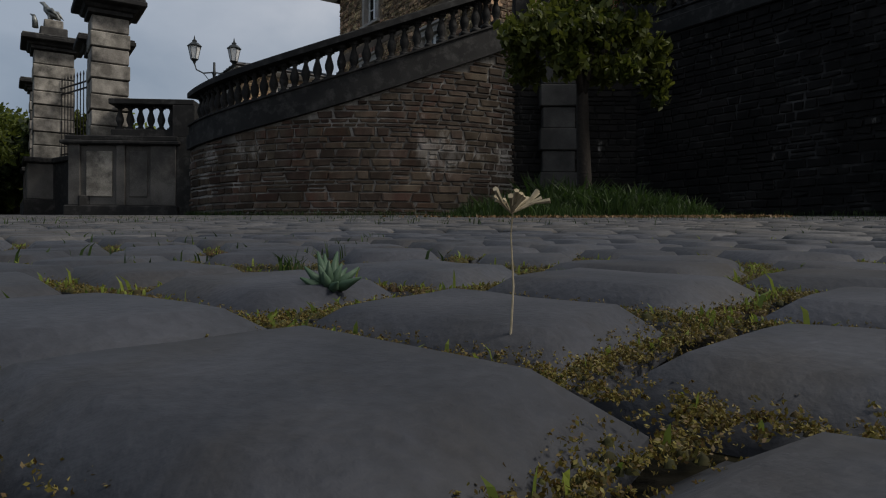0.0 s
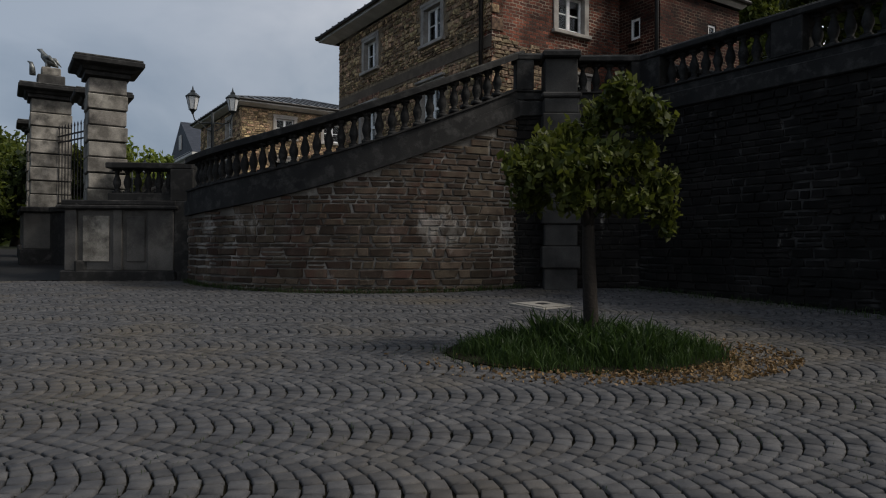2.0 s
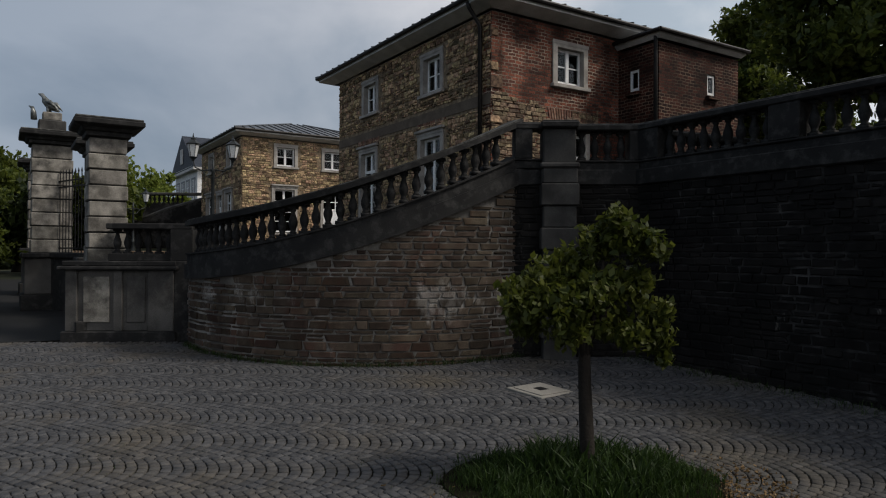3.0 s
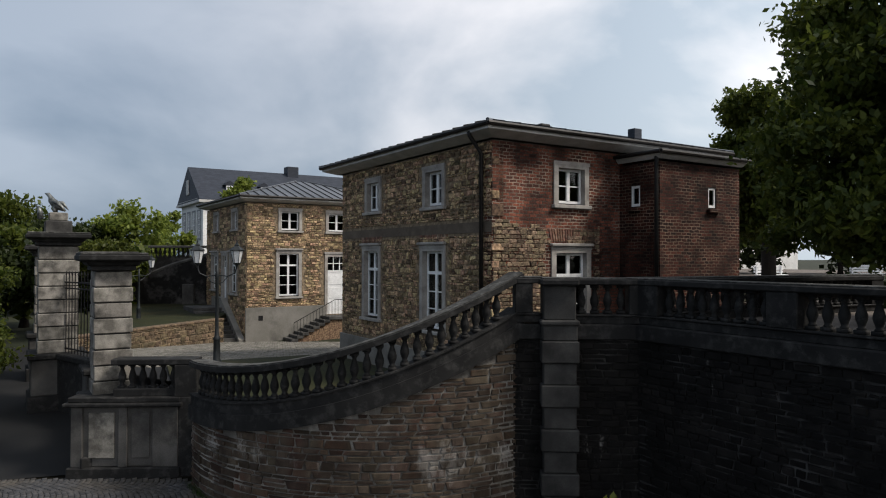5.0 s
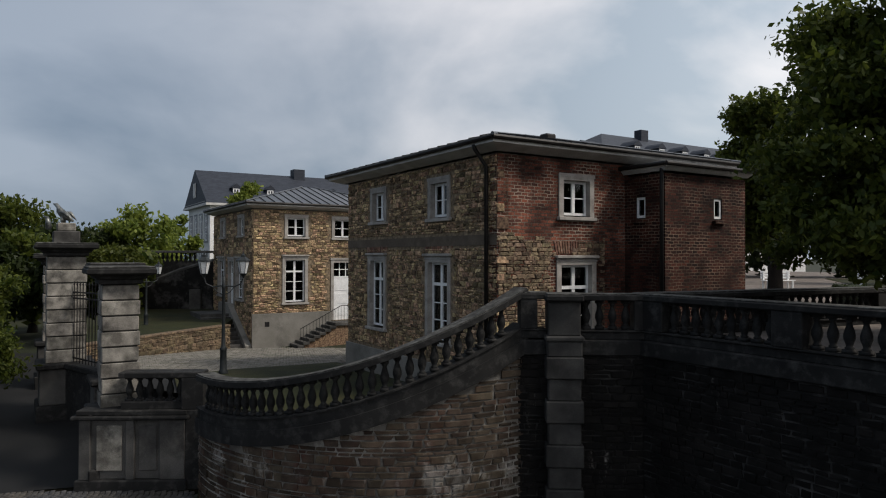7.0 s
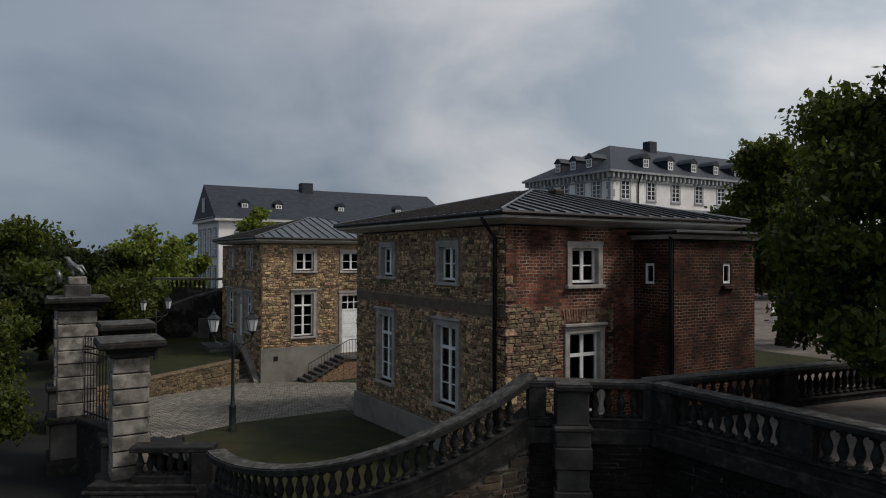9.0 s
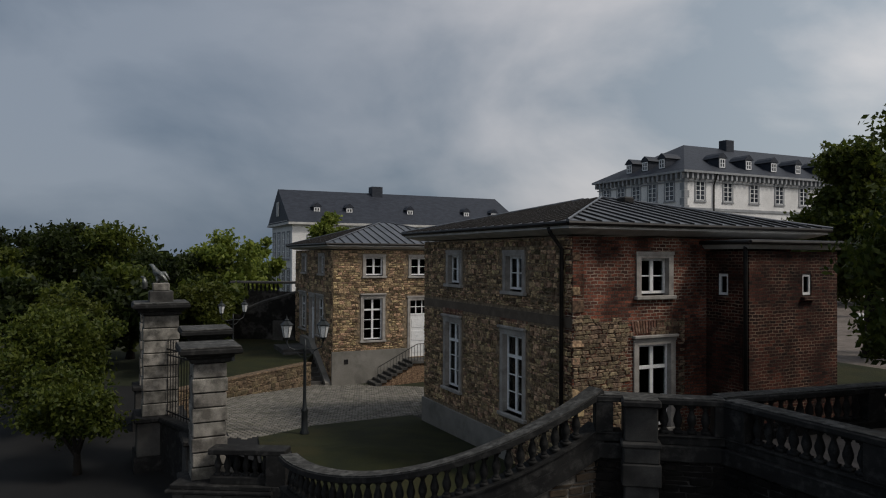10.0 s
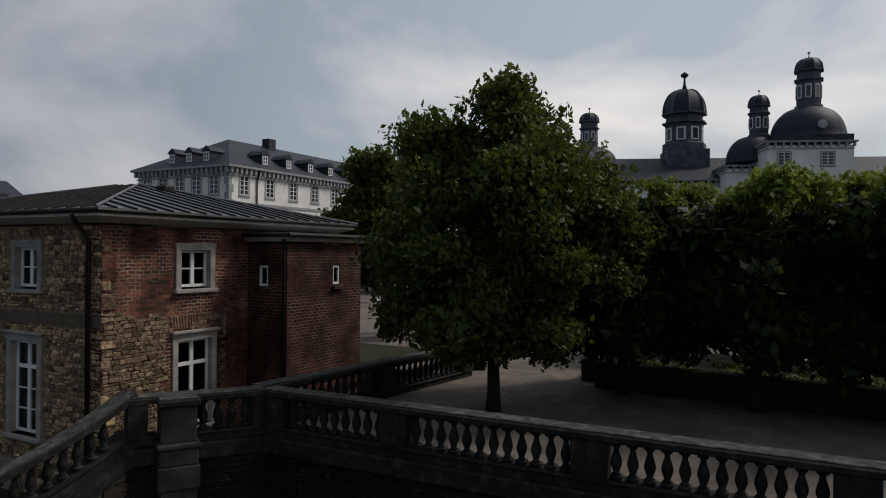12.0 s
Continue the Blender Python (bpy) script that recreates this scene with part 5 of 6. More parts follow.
# ---- palace ----
def sash(parent, x, z, w, h, y=0.0, pediment=None):
    """A palace window: grey moulded frame, white bars and panes, on a wall at local y."""
    bm = bmesh.new()
    k = 0.22
    add_box(bm, x - k, y - 0.07, z - k, x, y + 0.01, z + h + k)
    add_box(bm, x + w, y - 0.07, z - k, x + w + k, y + 0.01, z + h + k)
    add_box(bm, x, y - 0.07, z + h, x + w, y + 0.01, z + h + k)
    add_box(bm, x - k - 0.05, y - 0.14, z - k - 0.06, x + w + k + 0.05, y + 0.01, z - k * 0.4)
    if pediment == "round":
        vs = [(x - 0.4 + (w + 0.8) * i / 10, z + h + 0.35 + 0.55 * math.sin(math.pi * i / 10)) for i in range(11)]
    elif pediment == "point":
        vs = [(x - 0.4, z + h + 0.35), (x + w / 2, z + h + 1.0), (x + w + 0.4, z + h + 0.35)]
    if pediment:
        a = [bm.verts.new((p, y - 0.25, q)) for p, q in vs]
        b = [bm.verts.new((p, y, q)) for p, q in vs]
        bm.faces.new(a)
        bm.faces.new(b[::-1])
        for i in range(len(vs)):
            j = (i + 1) % len(vs)
            bm.faces.new((a[i], a[j], b[j], b[i]))
    win = part("window", bm, PALACE_TRIM, parent)
    part("pane", box(x, y - 0.02, z, x + w, y + 0.005, z + h), GLASS_DARK, win)
    bm = bmesh.new()
    for i in range(4):
        c = x + (w - 0.07) * i / 3
        if i in (0, 3):
            add_box(bm, c, y - 0.05, z, c + 0.07, y - 0.02, z + h)
    add_box(bm, x + w / 2 - 0.06, y - 0.055, z, x + w / 2 + 0.06, y - 0.02, z + h)
    for i in range(5):
        c = z + (h - 0.06) * i / 4
        add_box(bm, x + 0.07, y - 0.045, c, x + w - 0.07, y - 0.02, c + 0.06)
    part("frame", bm, WHITE_PAINT, win)
    return win


def dormer(parent, x, y, z, s=1.0, turn=0):
    d = part("dormer", box(-0.62 * s, 0, 0, 0.62 * s, 2.2 * s, 1.5 * s), SLATE, parent)
    d.matrix_basis = pose(x, y, z, 0, 0, turn)
    bm = bmesh.new()
    pr = [(-0.85 * s, 1.42 * s), (-0.45 * s, 1.85 * s), (0, 2.15 * s), (0.45 * s, 1.85 * s), (0.85 * s, 1.42 * s)]
    a = [bm.verts.new((p, -0.15 * s, q)) for p, q in pr]
    b = [bm.verts.new((p, 2.6 * s, q)) for p, q in pr]
    bm.faces.new(a)
    bm.faces.new(b[::-1])
    for i in range(5):
        j = (i + 1) % 5
        bm.faces.new((a[i], a[j], b[j], b[i]))
    part("roof", bm, SLATE, d)
    bm = bmesh.new()
    for q in ((-0.5, 0.15, -0.36, 1.35), (0.36, 0.15, 0.5, 1.35), (-0.36, 1.2, 0.36, 1.35), (-0.36, 0.15, 0.36, 0.28), (-0.06, 0.28, 0.06, 1.2), (-0.36, 0.7, 0.36, 0.78)):
        add_box(bm, q[0] * s, -0.06 * s, q[1] * s, q[2] * s, 0.0, q[3] * s)
    part("frame", bm, WHITE_PAINT, d)
    part("pane", box(-0.36 * s, -0.03 * s, 0.28 * s, 0.36 * s, -0.005, 1.2 * s), GLASS_DARK, d)
    return d


GLASS_DARK = material("dark far glazing", (0.02, 0.024, 0.03), (0.045, 0.05, 0.06), 0.6, 0.08, 0.0, 40, spec=0.6)


def cornice(parent, x0, y0, x1, y1, z, out=0.75, step=0.85):
    bm = bmesh.new()
    add_box(bm, x0 - out, y0 - out, z - 0.28, x1 + out, y1 + out, z)
    add_box(bm, x0 - out * 0.25, y0 - out * 0.25, z - 1.35, x1 + out * 0.25, y1 + out * 0.25, z - 1.2)
    part("cornice", bm, PALACE_TRIM, parent)
    n = int((x1 - x0) / step)
    for i in range(n + 1):
        x = x0 + (x1 - x0) * i / n
        part("bracket", box(x - 0.16, y0 - out * 0.8, z - 1.0, x + 0.16, y0, z - 0.28), PALACE_TRIM, parent)
    n = int((y1 - y0) / step)
    for i in range(n + 1):
        y = y0 + (y1 - y0) * i / n
        part("bracket", box(x0 - out * 0.8, y - 0.16, z - 1.0, x0, y + 0.16, z - 0.28), PALACE_TRIM, parent)


# white palace wing behind the gatehouse
palace_wing = thing("palace_wing", uv_pose(19.2, 89.3, 0), "white baroque palace wing with slate roof and dormers", "palace")
part("wall", box(0, 0, -2, 46, 17, 19.0), PALACE, palace_wing)
cornice(palace_wing, 0, 0, 46, 17, 19.45)
hip_roof(palace_wing, 0, 0, 46, 17, 19.45, 5.0, 0.75, SLATE, seams=False, inset=9.0, label="steep grey slate roof")
part("string_course", box(-0.12, -0.12, 14.45, 46, 17, 14.8), PALACE_TRIM, palace_wing)
for i in range(9):
    sash(palace_wing, 1.9 + 4.85 * i, 15.8, 1.5, 2.4)
    sash(palace_wing, 1.9 + 4.85 * i, 9.4, 1.5, 3.2, 0.0, "round" if i % 2 == 0 else "point")
    if i:
        dormer(palace_wing, 2.3 + 4.85 * i, 0.6, 20.1)
palace_side = part("side_front", box(0, -0.03, -2, 17, 0.02, 19.0), PALACE, palace_wing)
palace_side.matrix_basis = pose(0, 17, 0, 0, 0, -90)
for i in range(5):
    sash(palace_side, 1.1 + 3.15 * i, 15.8, 1.5, 2.4, -0.03)
for i in range(3):
    dormer(palace_wing, 0.6, 4.6 + 3.2 * i, 20.1, 1.0, -90)
bm = bmesh.new()
for i in range(22):
    w = 0.75 if i % 2 else 0.45
    add_box(bm, -0.06, -0.06, -2 + 0.95 * i, w, 0.3, -2 + 0.95 * i + 0.9)
    add_box(bm, -0.06, 0.3, -2 + 0.95 * i, 0.3, 1.2 - w, -2 + 0.95 * i + 0.9)
part("quoin_strip", bm, PALACE_TRIM, palace_wing)
part("chimney", box(15.4, 7.4, 23.6, 17.0, 8.8, 25.6, 0.05), SLATE, palace_wing)
bm = bmesh.new()
add_tube(bm, [(4.9, -0.75, 19.2), (4.9, -0.15, 17.8), (4.9, -0.15, 0)], [0.1] * 3, 8)
part("downpipe", bm, GUTTER, palace_wing)

# white building with the long slate roof
long_house = thing("long_house", uv_pose(-31 + 0.541 * 6, 82.5 - 0.841 * 6, 0), "long white house with grey slate gable roof", "house")
part("wall", box(0, 0, -2, 31.5, 11.4, 12.6), PALACE, long_house)
bm = bmesh.new()
e = 0.5
pr = [(-e, 12.45), (5.8, 16.75), (11.4 + e, 12.45), (11.4 + e, 12.2), (-e, 12.2)]
a = [bm.verts.new((-0.5, p, q)) for p, q in pr]
b = [bm.verts.new((30.6 if i == 1 else 32.0, p, q)) for i, (p, q) in enumerate(pr)]
bm.faces.new(a)
bm.faces.new(b[::-1])
for i in range(5):
    j = (i + 1) % 5
    bm.faces.new((a[i], a[j], b[j], b[i]))
part("roof", bm, SLATE, long_house, "long grey slate roof")
part("eave_board", box(-0.6, -0.6, 12.15, 32.1, 12.0, 12.42), CORNICE, long_house)
bm = bmesh.new()
add_prism(bm, [(-0.53, 0.6), (-0.53, 11.0), (-0.51, 11.0), (-0.51, 0.6)], 12.6, lambda x, y: 12.65)
part("gable_trim", bm, CORNICE, long_house)
for u_ in (3.35, 7.45, 15.6, 23.8, 28.05):
    dormer(long_house, u_, 1.6, 13.35, 0.75)
part("chimney", box(11.6, 5.0, 16.0, 13.1, 6.4, 17.6, 0.04), SLATE, long_house)
for i in range(8):
    sash(long_house, 1.9 + 3.7 * i, 8.4, 1.3, 2.4)
    sash(long_house, 1.9 + 3.7 * i, 4.0, 1.3, 2.6)
long_side = part("side_front", box(0, -0.03, -2, 11.4, 0.02, 12.2), PALACE, long_house)
long_side.matrix_basis = pose(0, 11.4, 0, 0, 0, -90)
for i in range(4):
    sash(long_side, 0.9 + 2.7 * i, 8.2, 1.3, 3.0, -0.03)
    sash(long_side, 0.9 + 2.7 * i, 3.2, 1.3, 3.6, -0.03)
part("gable_window", box(-0.62, 5.0, 13.3, -0.5, 6.2, 15.1, 0.05), CORNICE, long_house)

# domed main palace across the terrace
PAL_DIR = math.degrees(math.atan2(-0.59, 0.80))
main_palace = thing("domed_palace", pose(92.4, 91.6, 0, 0, 0, PAL_DIR), "white baroque palace with dark domes and lantern towers", "palace")
part("wall", box(-22, 0, -2, 70, 16, 21.3), PALACE, main_palace)
cornice(main_palace, -22, 0, 70, 16, 22.0, 0.7, 1.3)
hip_roof(main_palace, -22, 0, 70, 16, 22.0, 4.9, 0.7, SLATE, seams=False, inset=6)
for i in range(20):
    sash(main_palace, -20 + 4.4 * i, 17.4, 1.5, 2.6)
part("wing_block", box(19.4, -9, -2, 32.9, 4, 26.6), PALACE, main_palace)
part("wing_block", box(14.2, -4, -2, 19.4, 4, 23.4), PALACE, main_palace)
cornice(main_palace, 19.4, -9, 32.9, 4, 27.3, 0.5, 1.2)
cornice(main_palace, 14.2, -4, 19.4, 4, 24.0, 0.5, 1.2)
for x in (21.1, 27.9):
    sash(main_palace, x, 23.3, 1.9, 2.1, -9.0)


def dome(parent, x, y, z, r, h):
    bm = bmesh.new()
    add_lathe(bm, [(r * 1.04, z - 0.3)] + [(r * math.cos(a) ** 0.75, z + h * math.sin(a)) for a in [i * math.pi / 20 for i in range(10)]], 20, x, y)
    part("dome", bm, SLATE, parent, "dark slate dome", True)
    bm = bmesh.new()
    add_lathe(bm, [(0.75, 0), (0.75, 0.35), (0.45, 0.4)], 14)
    o = part("oculus", bm, PALACE_TRIM, parent)
    o.matrix_basis = pose(x, y - r * 0.97, z + h * 0.28, 78, 0, 0)


def lantern_tower(parent, x, y, z, r, s, tall, dome_h=None):
    """An eight-sided lantern with arched lights, cornices, a small dome and a ball."""
    bm = bmesh.new()
    add_lathe(bm, [(r * 1.15, z - 1), (r * 1.15, z + 0.7 * s), (r, z + 0.9 * s), (r, z + tall * 0.55), (r * 1.18, z + tall * 0.57), (r * 1.18, z + tall * 0.60), (r * 0.98, z + tall * 0.62), (r * 0.95, z + tall * 0.74), (r * 1.2, z + tall * 0.76), (r * 1.2, z + tall * 0.79)], 8, x, y)
    t = part("tower", bm, TOWER, parent, "blue-grey eight-sided lantern tower")
    for k in range(8):
        a = 2 * math.pi * (k + 0.5) / 8
        p = part("light", box(-0.24 * r, -0.10, 0, 0.24 * r, 0.10, tall * 0.28, 0.05), PALACE, t)
        part("pane", box(-0.15 * r, -0.14, tall * 0.03, 0.15 * r, -0.105, tall * 0.25, 0.01), GLASS_DARK, p)
        p.matrix_basis = pose(x + r * 0.93 * math.cos(a), y + r * 0.93 * math.sin(a), z + tall * 0.2, 0, 0, math.degrees(a) + 90)
    bm = bmesh.new()
    zz, hh = z + tall * 0.79, dome_h or tall * 0.25
    add_lathe(bm, [(r * 1.12 * math.cos(b) ** 0.7, zz + hh * math.sin(b)) for b in [i * math.pi / 18 for i in range(9)]], 8, x, y)
    part("cap_dome", bm, SLATE, t, "dark ribbed cap dome")
    for k in range(8):
        a = 2 * math.pi * k / 8
        bm = bmesh.new()
        rib = [(r * 1.13 * math.cos(b) ** 0.7, zz + hh * math.sin(b)) for b in [i * math.pi / 18 for i in range(9)]]
        add_tube(bm, [(x + q * math.cos(a), y + q * math.sin(a), h) for q, h in rib], [0.045 * r] * 9, 5)
        part("rib", bm, TOWER, t)
    bm = bmesh.new()
    top = zz + hh
    add_lathe(bm, [(0.35 * s, top - 0.2), (0.16 * s, top + 0.5 * s), (0.10 * s, top + 1.1 * s), (0.10 * s, top + 1.3 * s)], 8, x, y)
    add_lathe(bm, [(0.05, top + 1.25 * s), (0.40 * s, top + 1.5 * s), (0.42 * s, top + 1.7 * s), (0.05, top + 2.0 * s)], 10, x, y)
    part("finial", bm, SLATE, t, smooth=True)


dome(main_palace, -8.5, 6.0, 25.4, 5.5, 3.6)
lantern_tower(main_palace, -8.3, 6.0, 28.6, 1.65, 0.55, 6.6)
part("tower_base", box(6.0, 4.2, 24.0, 13.6, 11.8, 28.2), TOWER, main_palace)
lantern_tower(main_palace, 9.8, 8.0, 28.2, 3.55, 1.75, 9.0, 4.7)
dome(main_palace, 20.0, 0.2, 25.0, 4.6, 4.6)
lantern_tower(main_palace, 20.9, 0.0, 29.4, 1.65, 0.5, 7.2)
part("dome_base", box(21.5, -9, 27.3, 32.9, 3.5, 28.4), SLATE, main_palace)
dome(main_palace, 28.0, -3.0, 28.4, 6.0, 5.6)
lantern_tower(main_palace, 28.15, -3.0, 33.7, 2.05, 0.6, 8.4)


# ---- woods and garden planting ----
def round_tree(x, y, z, r, top, seed, mat=LEAF_YELLOW, count=9000, size=0.11):
    blobs = clumps(seed, (0, 0, top - r * 0.75), (r * 0.85, r * 0.85, r * 0.62), 22, (r * 0.3, r * 0.45))
    tree(x, y, z, max(0.8, top - r * 1.5), 0.14, blobs, count, size, mat, "clipped round-headed tree outside the gate", seed, 5, group="round street trees", shell=0.55)


round_tree(-15.3, 21.6, plaza_z(-15, 21.6), 2.15, 3.9, 61, LEAF, 14000, 0.09)
round_tree(-19.7, 26.6, plaza_z(-19, 26), 3.2, 5.6, 62, LEAF, 15000, 0.11)
round_tree(-22.6, 31.0, plaza_z(-22, 31), 2.6, 5.6, 63)
round_tree(-18.2, 36.5, 2.6, 2.0, 4.6, 64, LEAF_YELLOW)
WR = random.Random(33)
WOOD = [(-26.6, 58, 9.6, 4.6, LEAF_SPRING), (-26.3, 64, 9.4, 2.6, LEAF_SPRING), (-33, 61, 7.6, 4.2, LEAF)]
for i in range(13):
    k = 0.52 + 0.045 * i
    y = WR.uniform(50, 62)
    WOOD.append((-k * y, y, WR.uniform(7.4, 8.4) if k < 0.64 else WR.uniform(9.6, 11.6), WR.uniform(4.2, 5.2), (LEAF, LEAF_DARK, LEAF_DARK)[i % 3]))
for i in range(9):
    k = 0.50 + 0.06 * i
    y = WR.uniform(38, 43)
    WOOD.append((-k * y, y, WR.uniform(5.5, 7.5), WR.uniform(3.0, 3.8), LEAF_DARK if i % 2 else LEAF))
for i, (x, y, top, r, mat) in enumerate(WOOD):
    blobs = clumps(100 + i, (0, 0, top * 0.55), (r * 0.8, r * 0.8, top * 0.42), 30, (r * 0.22, r * 0.38))
    tree(x, y, ground_z(x, y), top * 0.4, 0.25, blobs, 7000, 0.23, mat, "broad leafy tree of the wooded slope", 100 + i, 5, group="woodland trees")
blobs = clumps(131, (0, 0, 8.3), (1.3, 1.3, 1.5), 16, (0.5, 0.8))
tree(-15.0, 49.5, 1.8, 7.2, 0.13, blobs, 6000, 0.14, LEAF_SPRING, "slender spring green tree behind the lodge", 131, 6)
for i, (x, y) in enumerate(((24, 34), (29, 44), (36, 40), (42, 52), (33, 58), (22, 48), (48, 44), (56, 58))):
    blobs = clumps(150 + i, (0, 0, 4.6), (2.4, 2.4, 2.6), 22, (0.8, 1.3))
    tree(x, y, TERRACE if x < 57 else 2.0, 2.6, 0.2, blobs, 5000, 0.22, LEAF_DARK if i % 2 else LEAF, "park tree beyond the terrace", 150 + i, 5, group="park trees")
FR = random.Random(9)
blobs = []
for i in range(170):
    a = math.radians(FR.uniform(-15, 72))
    d = FR.uniform(95, 240)
    x, y = -d * math.sin(a), d * math.cos(a)
    if -40 < x < 60 and y < 130:
        continue
    s = FR.uniform(5, 9)
    blobs.append((x, y, ground_z(x, y) + s * 0.6, s, s, s * 0.8))
tagged(leaf_cloud("far_woods", blobs, 26000, 1.1, LEAF_DARK, None, 77, 0.2, 0.4), "distant dark wooded slope beyond the gate", "woods", kind="stuff")


def hedge(x0, y0, x1, y1, w, h, z, label):
    ln = math.hypot(x1 - x0, y1 - y0)
    hd = thing("hedge", pose(x0, y0, z, 0, 0, math.degrees(math.atan2(y1 - y0, x1 - x0))), label, "hedge", "box hedges")
    part("core", box(0, -w / 2 + 0.06, 0, ln, w / 2 - 0.06, h - 0.06, 0.04), LEAF_DARK, hd)
    blobs = []
    n = int(ln / 0.3)
    for i in range(n + 1):
        for yy in (-w / 2 + 0.12, w / 2 - 0.12):
            for zz in (0.15, h * 0.5, h - 0.14):
                blobs.append((ln * i / n, yy, zz, 0.22, 0.16, 0.17))
    leaf_cloud("foliage", blobs, int(ln * 700), 0.035, LEAF_DARK, hd, int(ln * 10))
    return hd


hedge(13.85, 15.15, 20.0, 3.3, 0.7, 0.78, TERRACE, "low clipped box hedge along the flower bed")
hedge(14.1, 15.75, 20.0, 18.7, 0.7, 0.72, TERRACE, "low clipped box hedge closing the flower bed")
hedge(17.3, 18.9, 19.5, 19.9, 1.2, 1.05, TERRACE, "taller clipped yew block behind the bed")
hedge(12.1, 19.0, 13.6, 24.0, 0.9, 0.85, TERRACE, "dark clipped hedge beside the gatehouse annex")
bm = bmesh.new()
add_prism(bm, [(14.6, 15.2), (20.6, 3.6), (26, 7), (20.4, 18.4)], TERRACE - 0.1, TERRACE + 0.22)
tagged(part("flower_bed_soil", bm, SOIL, None), "planted soil of the flower bed", "flower bed", kind="structure")
r_ = np.random.RandomState(5)
blobs = [(15.6 + 5.2 * a + 2.4 * b, 15.2 - 9.8 * a + 1.4 * b, TERRACE + 0.32, 0.4, 0.4, 0.14) for a, b in r_.uniform(0, 1, (90, 2))]
PETAL = leaf_material("pale petals", (0.35, 0.30, 0.26), (0.62, 0.55, 0.50), 0.2)
tagged(leaf_cloud("flowers", blobs, 1500, 0.035, PETAL, None, 31), "pale flowers scattered over the bed", "flowers", kind="stuff")
tagged(leaf_cloud("bed_plants", blobs, 9000, 0.05, LEAF, None, 32), "low green plants of the flower bed", "plants", kind="stuff")
bm = bmesh.new()
add_prism(bm, [uv_world(*p) for p in ((9.2, -1.5), (13.5, -1.5), (13.5, 6.5), (9.2, 6.5))], TERRACE - 0.1, TERRACE + 0.03)
tagged(part("ground_side_lawn", bm, LAWN, None), "strip of lawn behind the annex", "lawn", kind="structure")
bm = bmesh.new()
add_prism(bm, [(22, 36), (30, 33), (46, 50), (30, 56)], TERRACE - 0.1, TERRACE + 0.03)
tagged(part("ground_park_lawn", bm, LAWN, None), "park lawn beyond the terrace", "lawn", kind="structure")


def bench(x, y, turn):
    b = thing("bench", pose(x, y, TERRACE, 0, 0, turn), "white painted park bench on the gravel", "bench", "park benches")
    for i in range(3):
        part("seat_slat", box(-0.9, 0.0 + 0.15 * i, 0.43, 0.9, 0.12 + 0.15 * i, 0.47, 0.005), WHITE_PAINT, b)
    for i in range(3):
        part("back_slat", box(-0.9, 0.46, 0.55 + 0.15 * i, 0.9, 0.50, 0.67 + 0.15 * i, 0.005), WHITE_PAINT, b)
    for x_ in (-0.75, 0.75):
        part("leg", box(x_ - 0.04, 0.0, 0.0, x_ + 0.04, 0.08, 0.43), WHITE_PAINT, b)
        part("leg", box(x_ - 0.04, 0.40, 0.0, x_ + 0.04, 0.48, 0.95), WHITE_PAINT, b)


blobs = []
for i in range(60):
    f = i / 59
    blobs.append((13 + 62 * f + FR.uniform(-2, 2), 58 + 6 * math.sin(3 * f) + FR.uniform(-3, 3) - 26 * f * f, TERRACE + FR.uniform(1.2, 5.5), 3.0, 3.0, 2.4))
tagged(leaf_cloud("park_woods", blobs, 15000, 0.38, LEAF_DARK, None, 78, 0.2, 0.45), "dark belt of park trees beyond the lawn", "woods", kind="stuff")
bench(25.6, 42.0, -20)
bench(18.0, 38.0, 10)


# ---- tree bed, weeds and cover ----
def blades(name, spots, mat, parent, seed, label="", category=""):
    """Grass blades at (x, y, z, height): each a bent tapering strip."""
    r = random.Random(seed)
    vs, fs = [], []
    for x, y, z, h in spots:
        a = r.uniform(0, 6.283)
        w = h * r.uniform(0.02, 0.045) + 0.0008
        bx, by = math.cos(a) * w, math.sin(a) * w
        b = r.uniform(0, 6.283)
        lean = h * r.uniform(0.1, 0.75)
        lx, ly = math.cos(b) * lean, math.sin(b) * lean
        k = len(vs)
        vs += [(x - bx, y - by, z), (x + bx, y + by, z), (x + lx * 0.35 + bx * 0.8, y + ly * 0.35 + by * 0.8, z + h * 0.6), (x + lx * 0.35 - bx * 0.8, y + ly * 0.35 - by * 0.8, z + h * 0.6), (x + lx, y + ly, z + h * r.uniform(0.75, 1.0))]
        fs += [(k, k + 1, k + 2, k + 3), (k + 3, k + 2, k + 4)]
    data = bpy.data.meshes.new(name)
    data.from_pydata(vs, [], fs)
    ob = mesh_object(name, data, mat, parent)
    return tagged(ob, label, category, kind="stuff") if parent is None else ob


GR = random.Random(21)
bed = []
BEDX, BEDY = 1.5, 7.55
for _ in range(9000):
    a, d = GR.uniform(0, 6.283), math.sqrt(GR.uniform(0, 1)) * GR.uniform(0.85, 1.12)
    x, y = BEDX + 1.55 * d * math.cos(a), BEDY + 1.05 * d * math.sin(a)
    h = 0.8 * (0.05 + 0.30 * (1 - d ** 2) + 0.16 * noise.noise((x * 3, y * 3, 0))) * GR.uniform(0.4, 1.7)
    bed.append((x, y, plaza_z(x, y) - 0.01, max(h, 0.04)))
blades("tree_bed_grass", bed, GRASS, None, 3, "tall uncut grass round the foot of the small tree", "grass")
bm = bmesh.new()
ring = [(BEDX + 1.5 * math.cos(a), BEDY + 1.0 * math.sin(a)) for a in [i * math.pi / 18 for i in range(36)]]
add_prism(bm, ring, lambda x, y: plaza_z(x, y) - 0.05, lambda x, y: plaza_z(x, y) + 0.012)
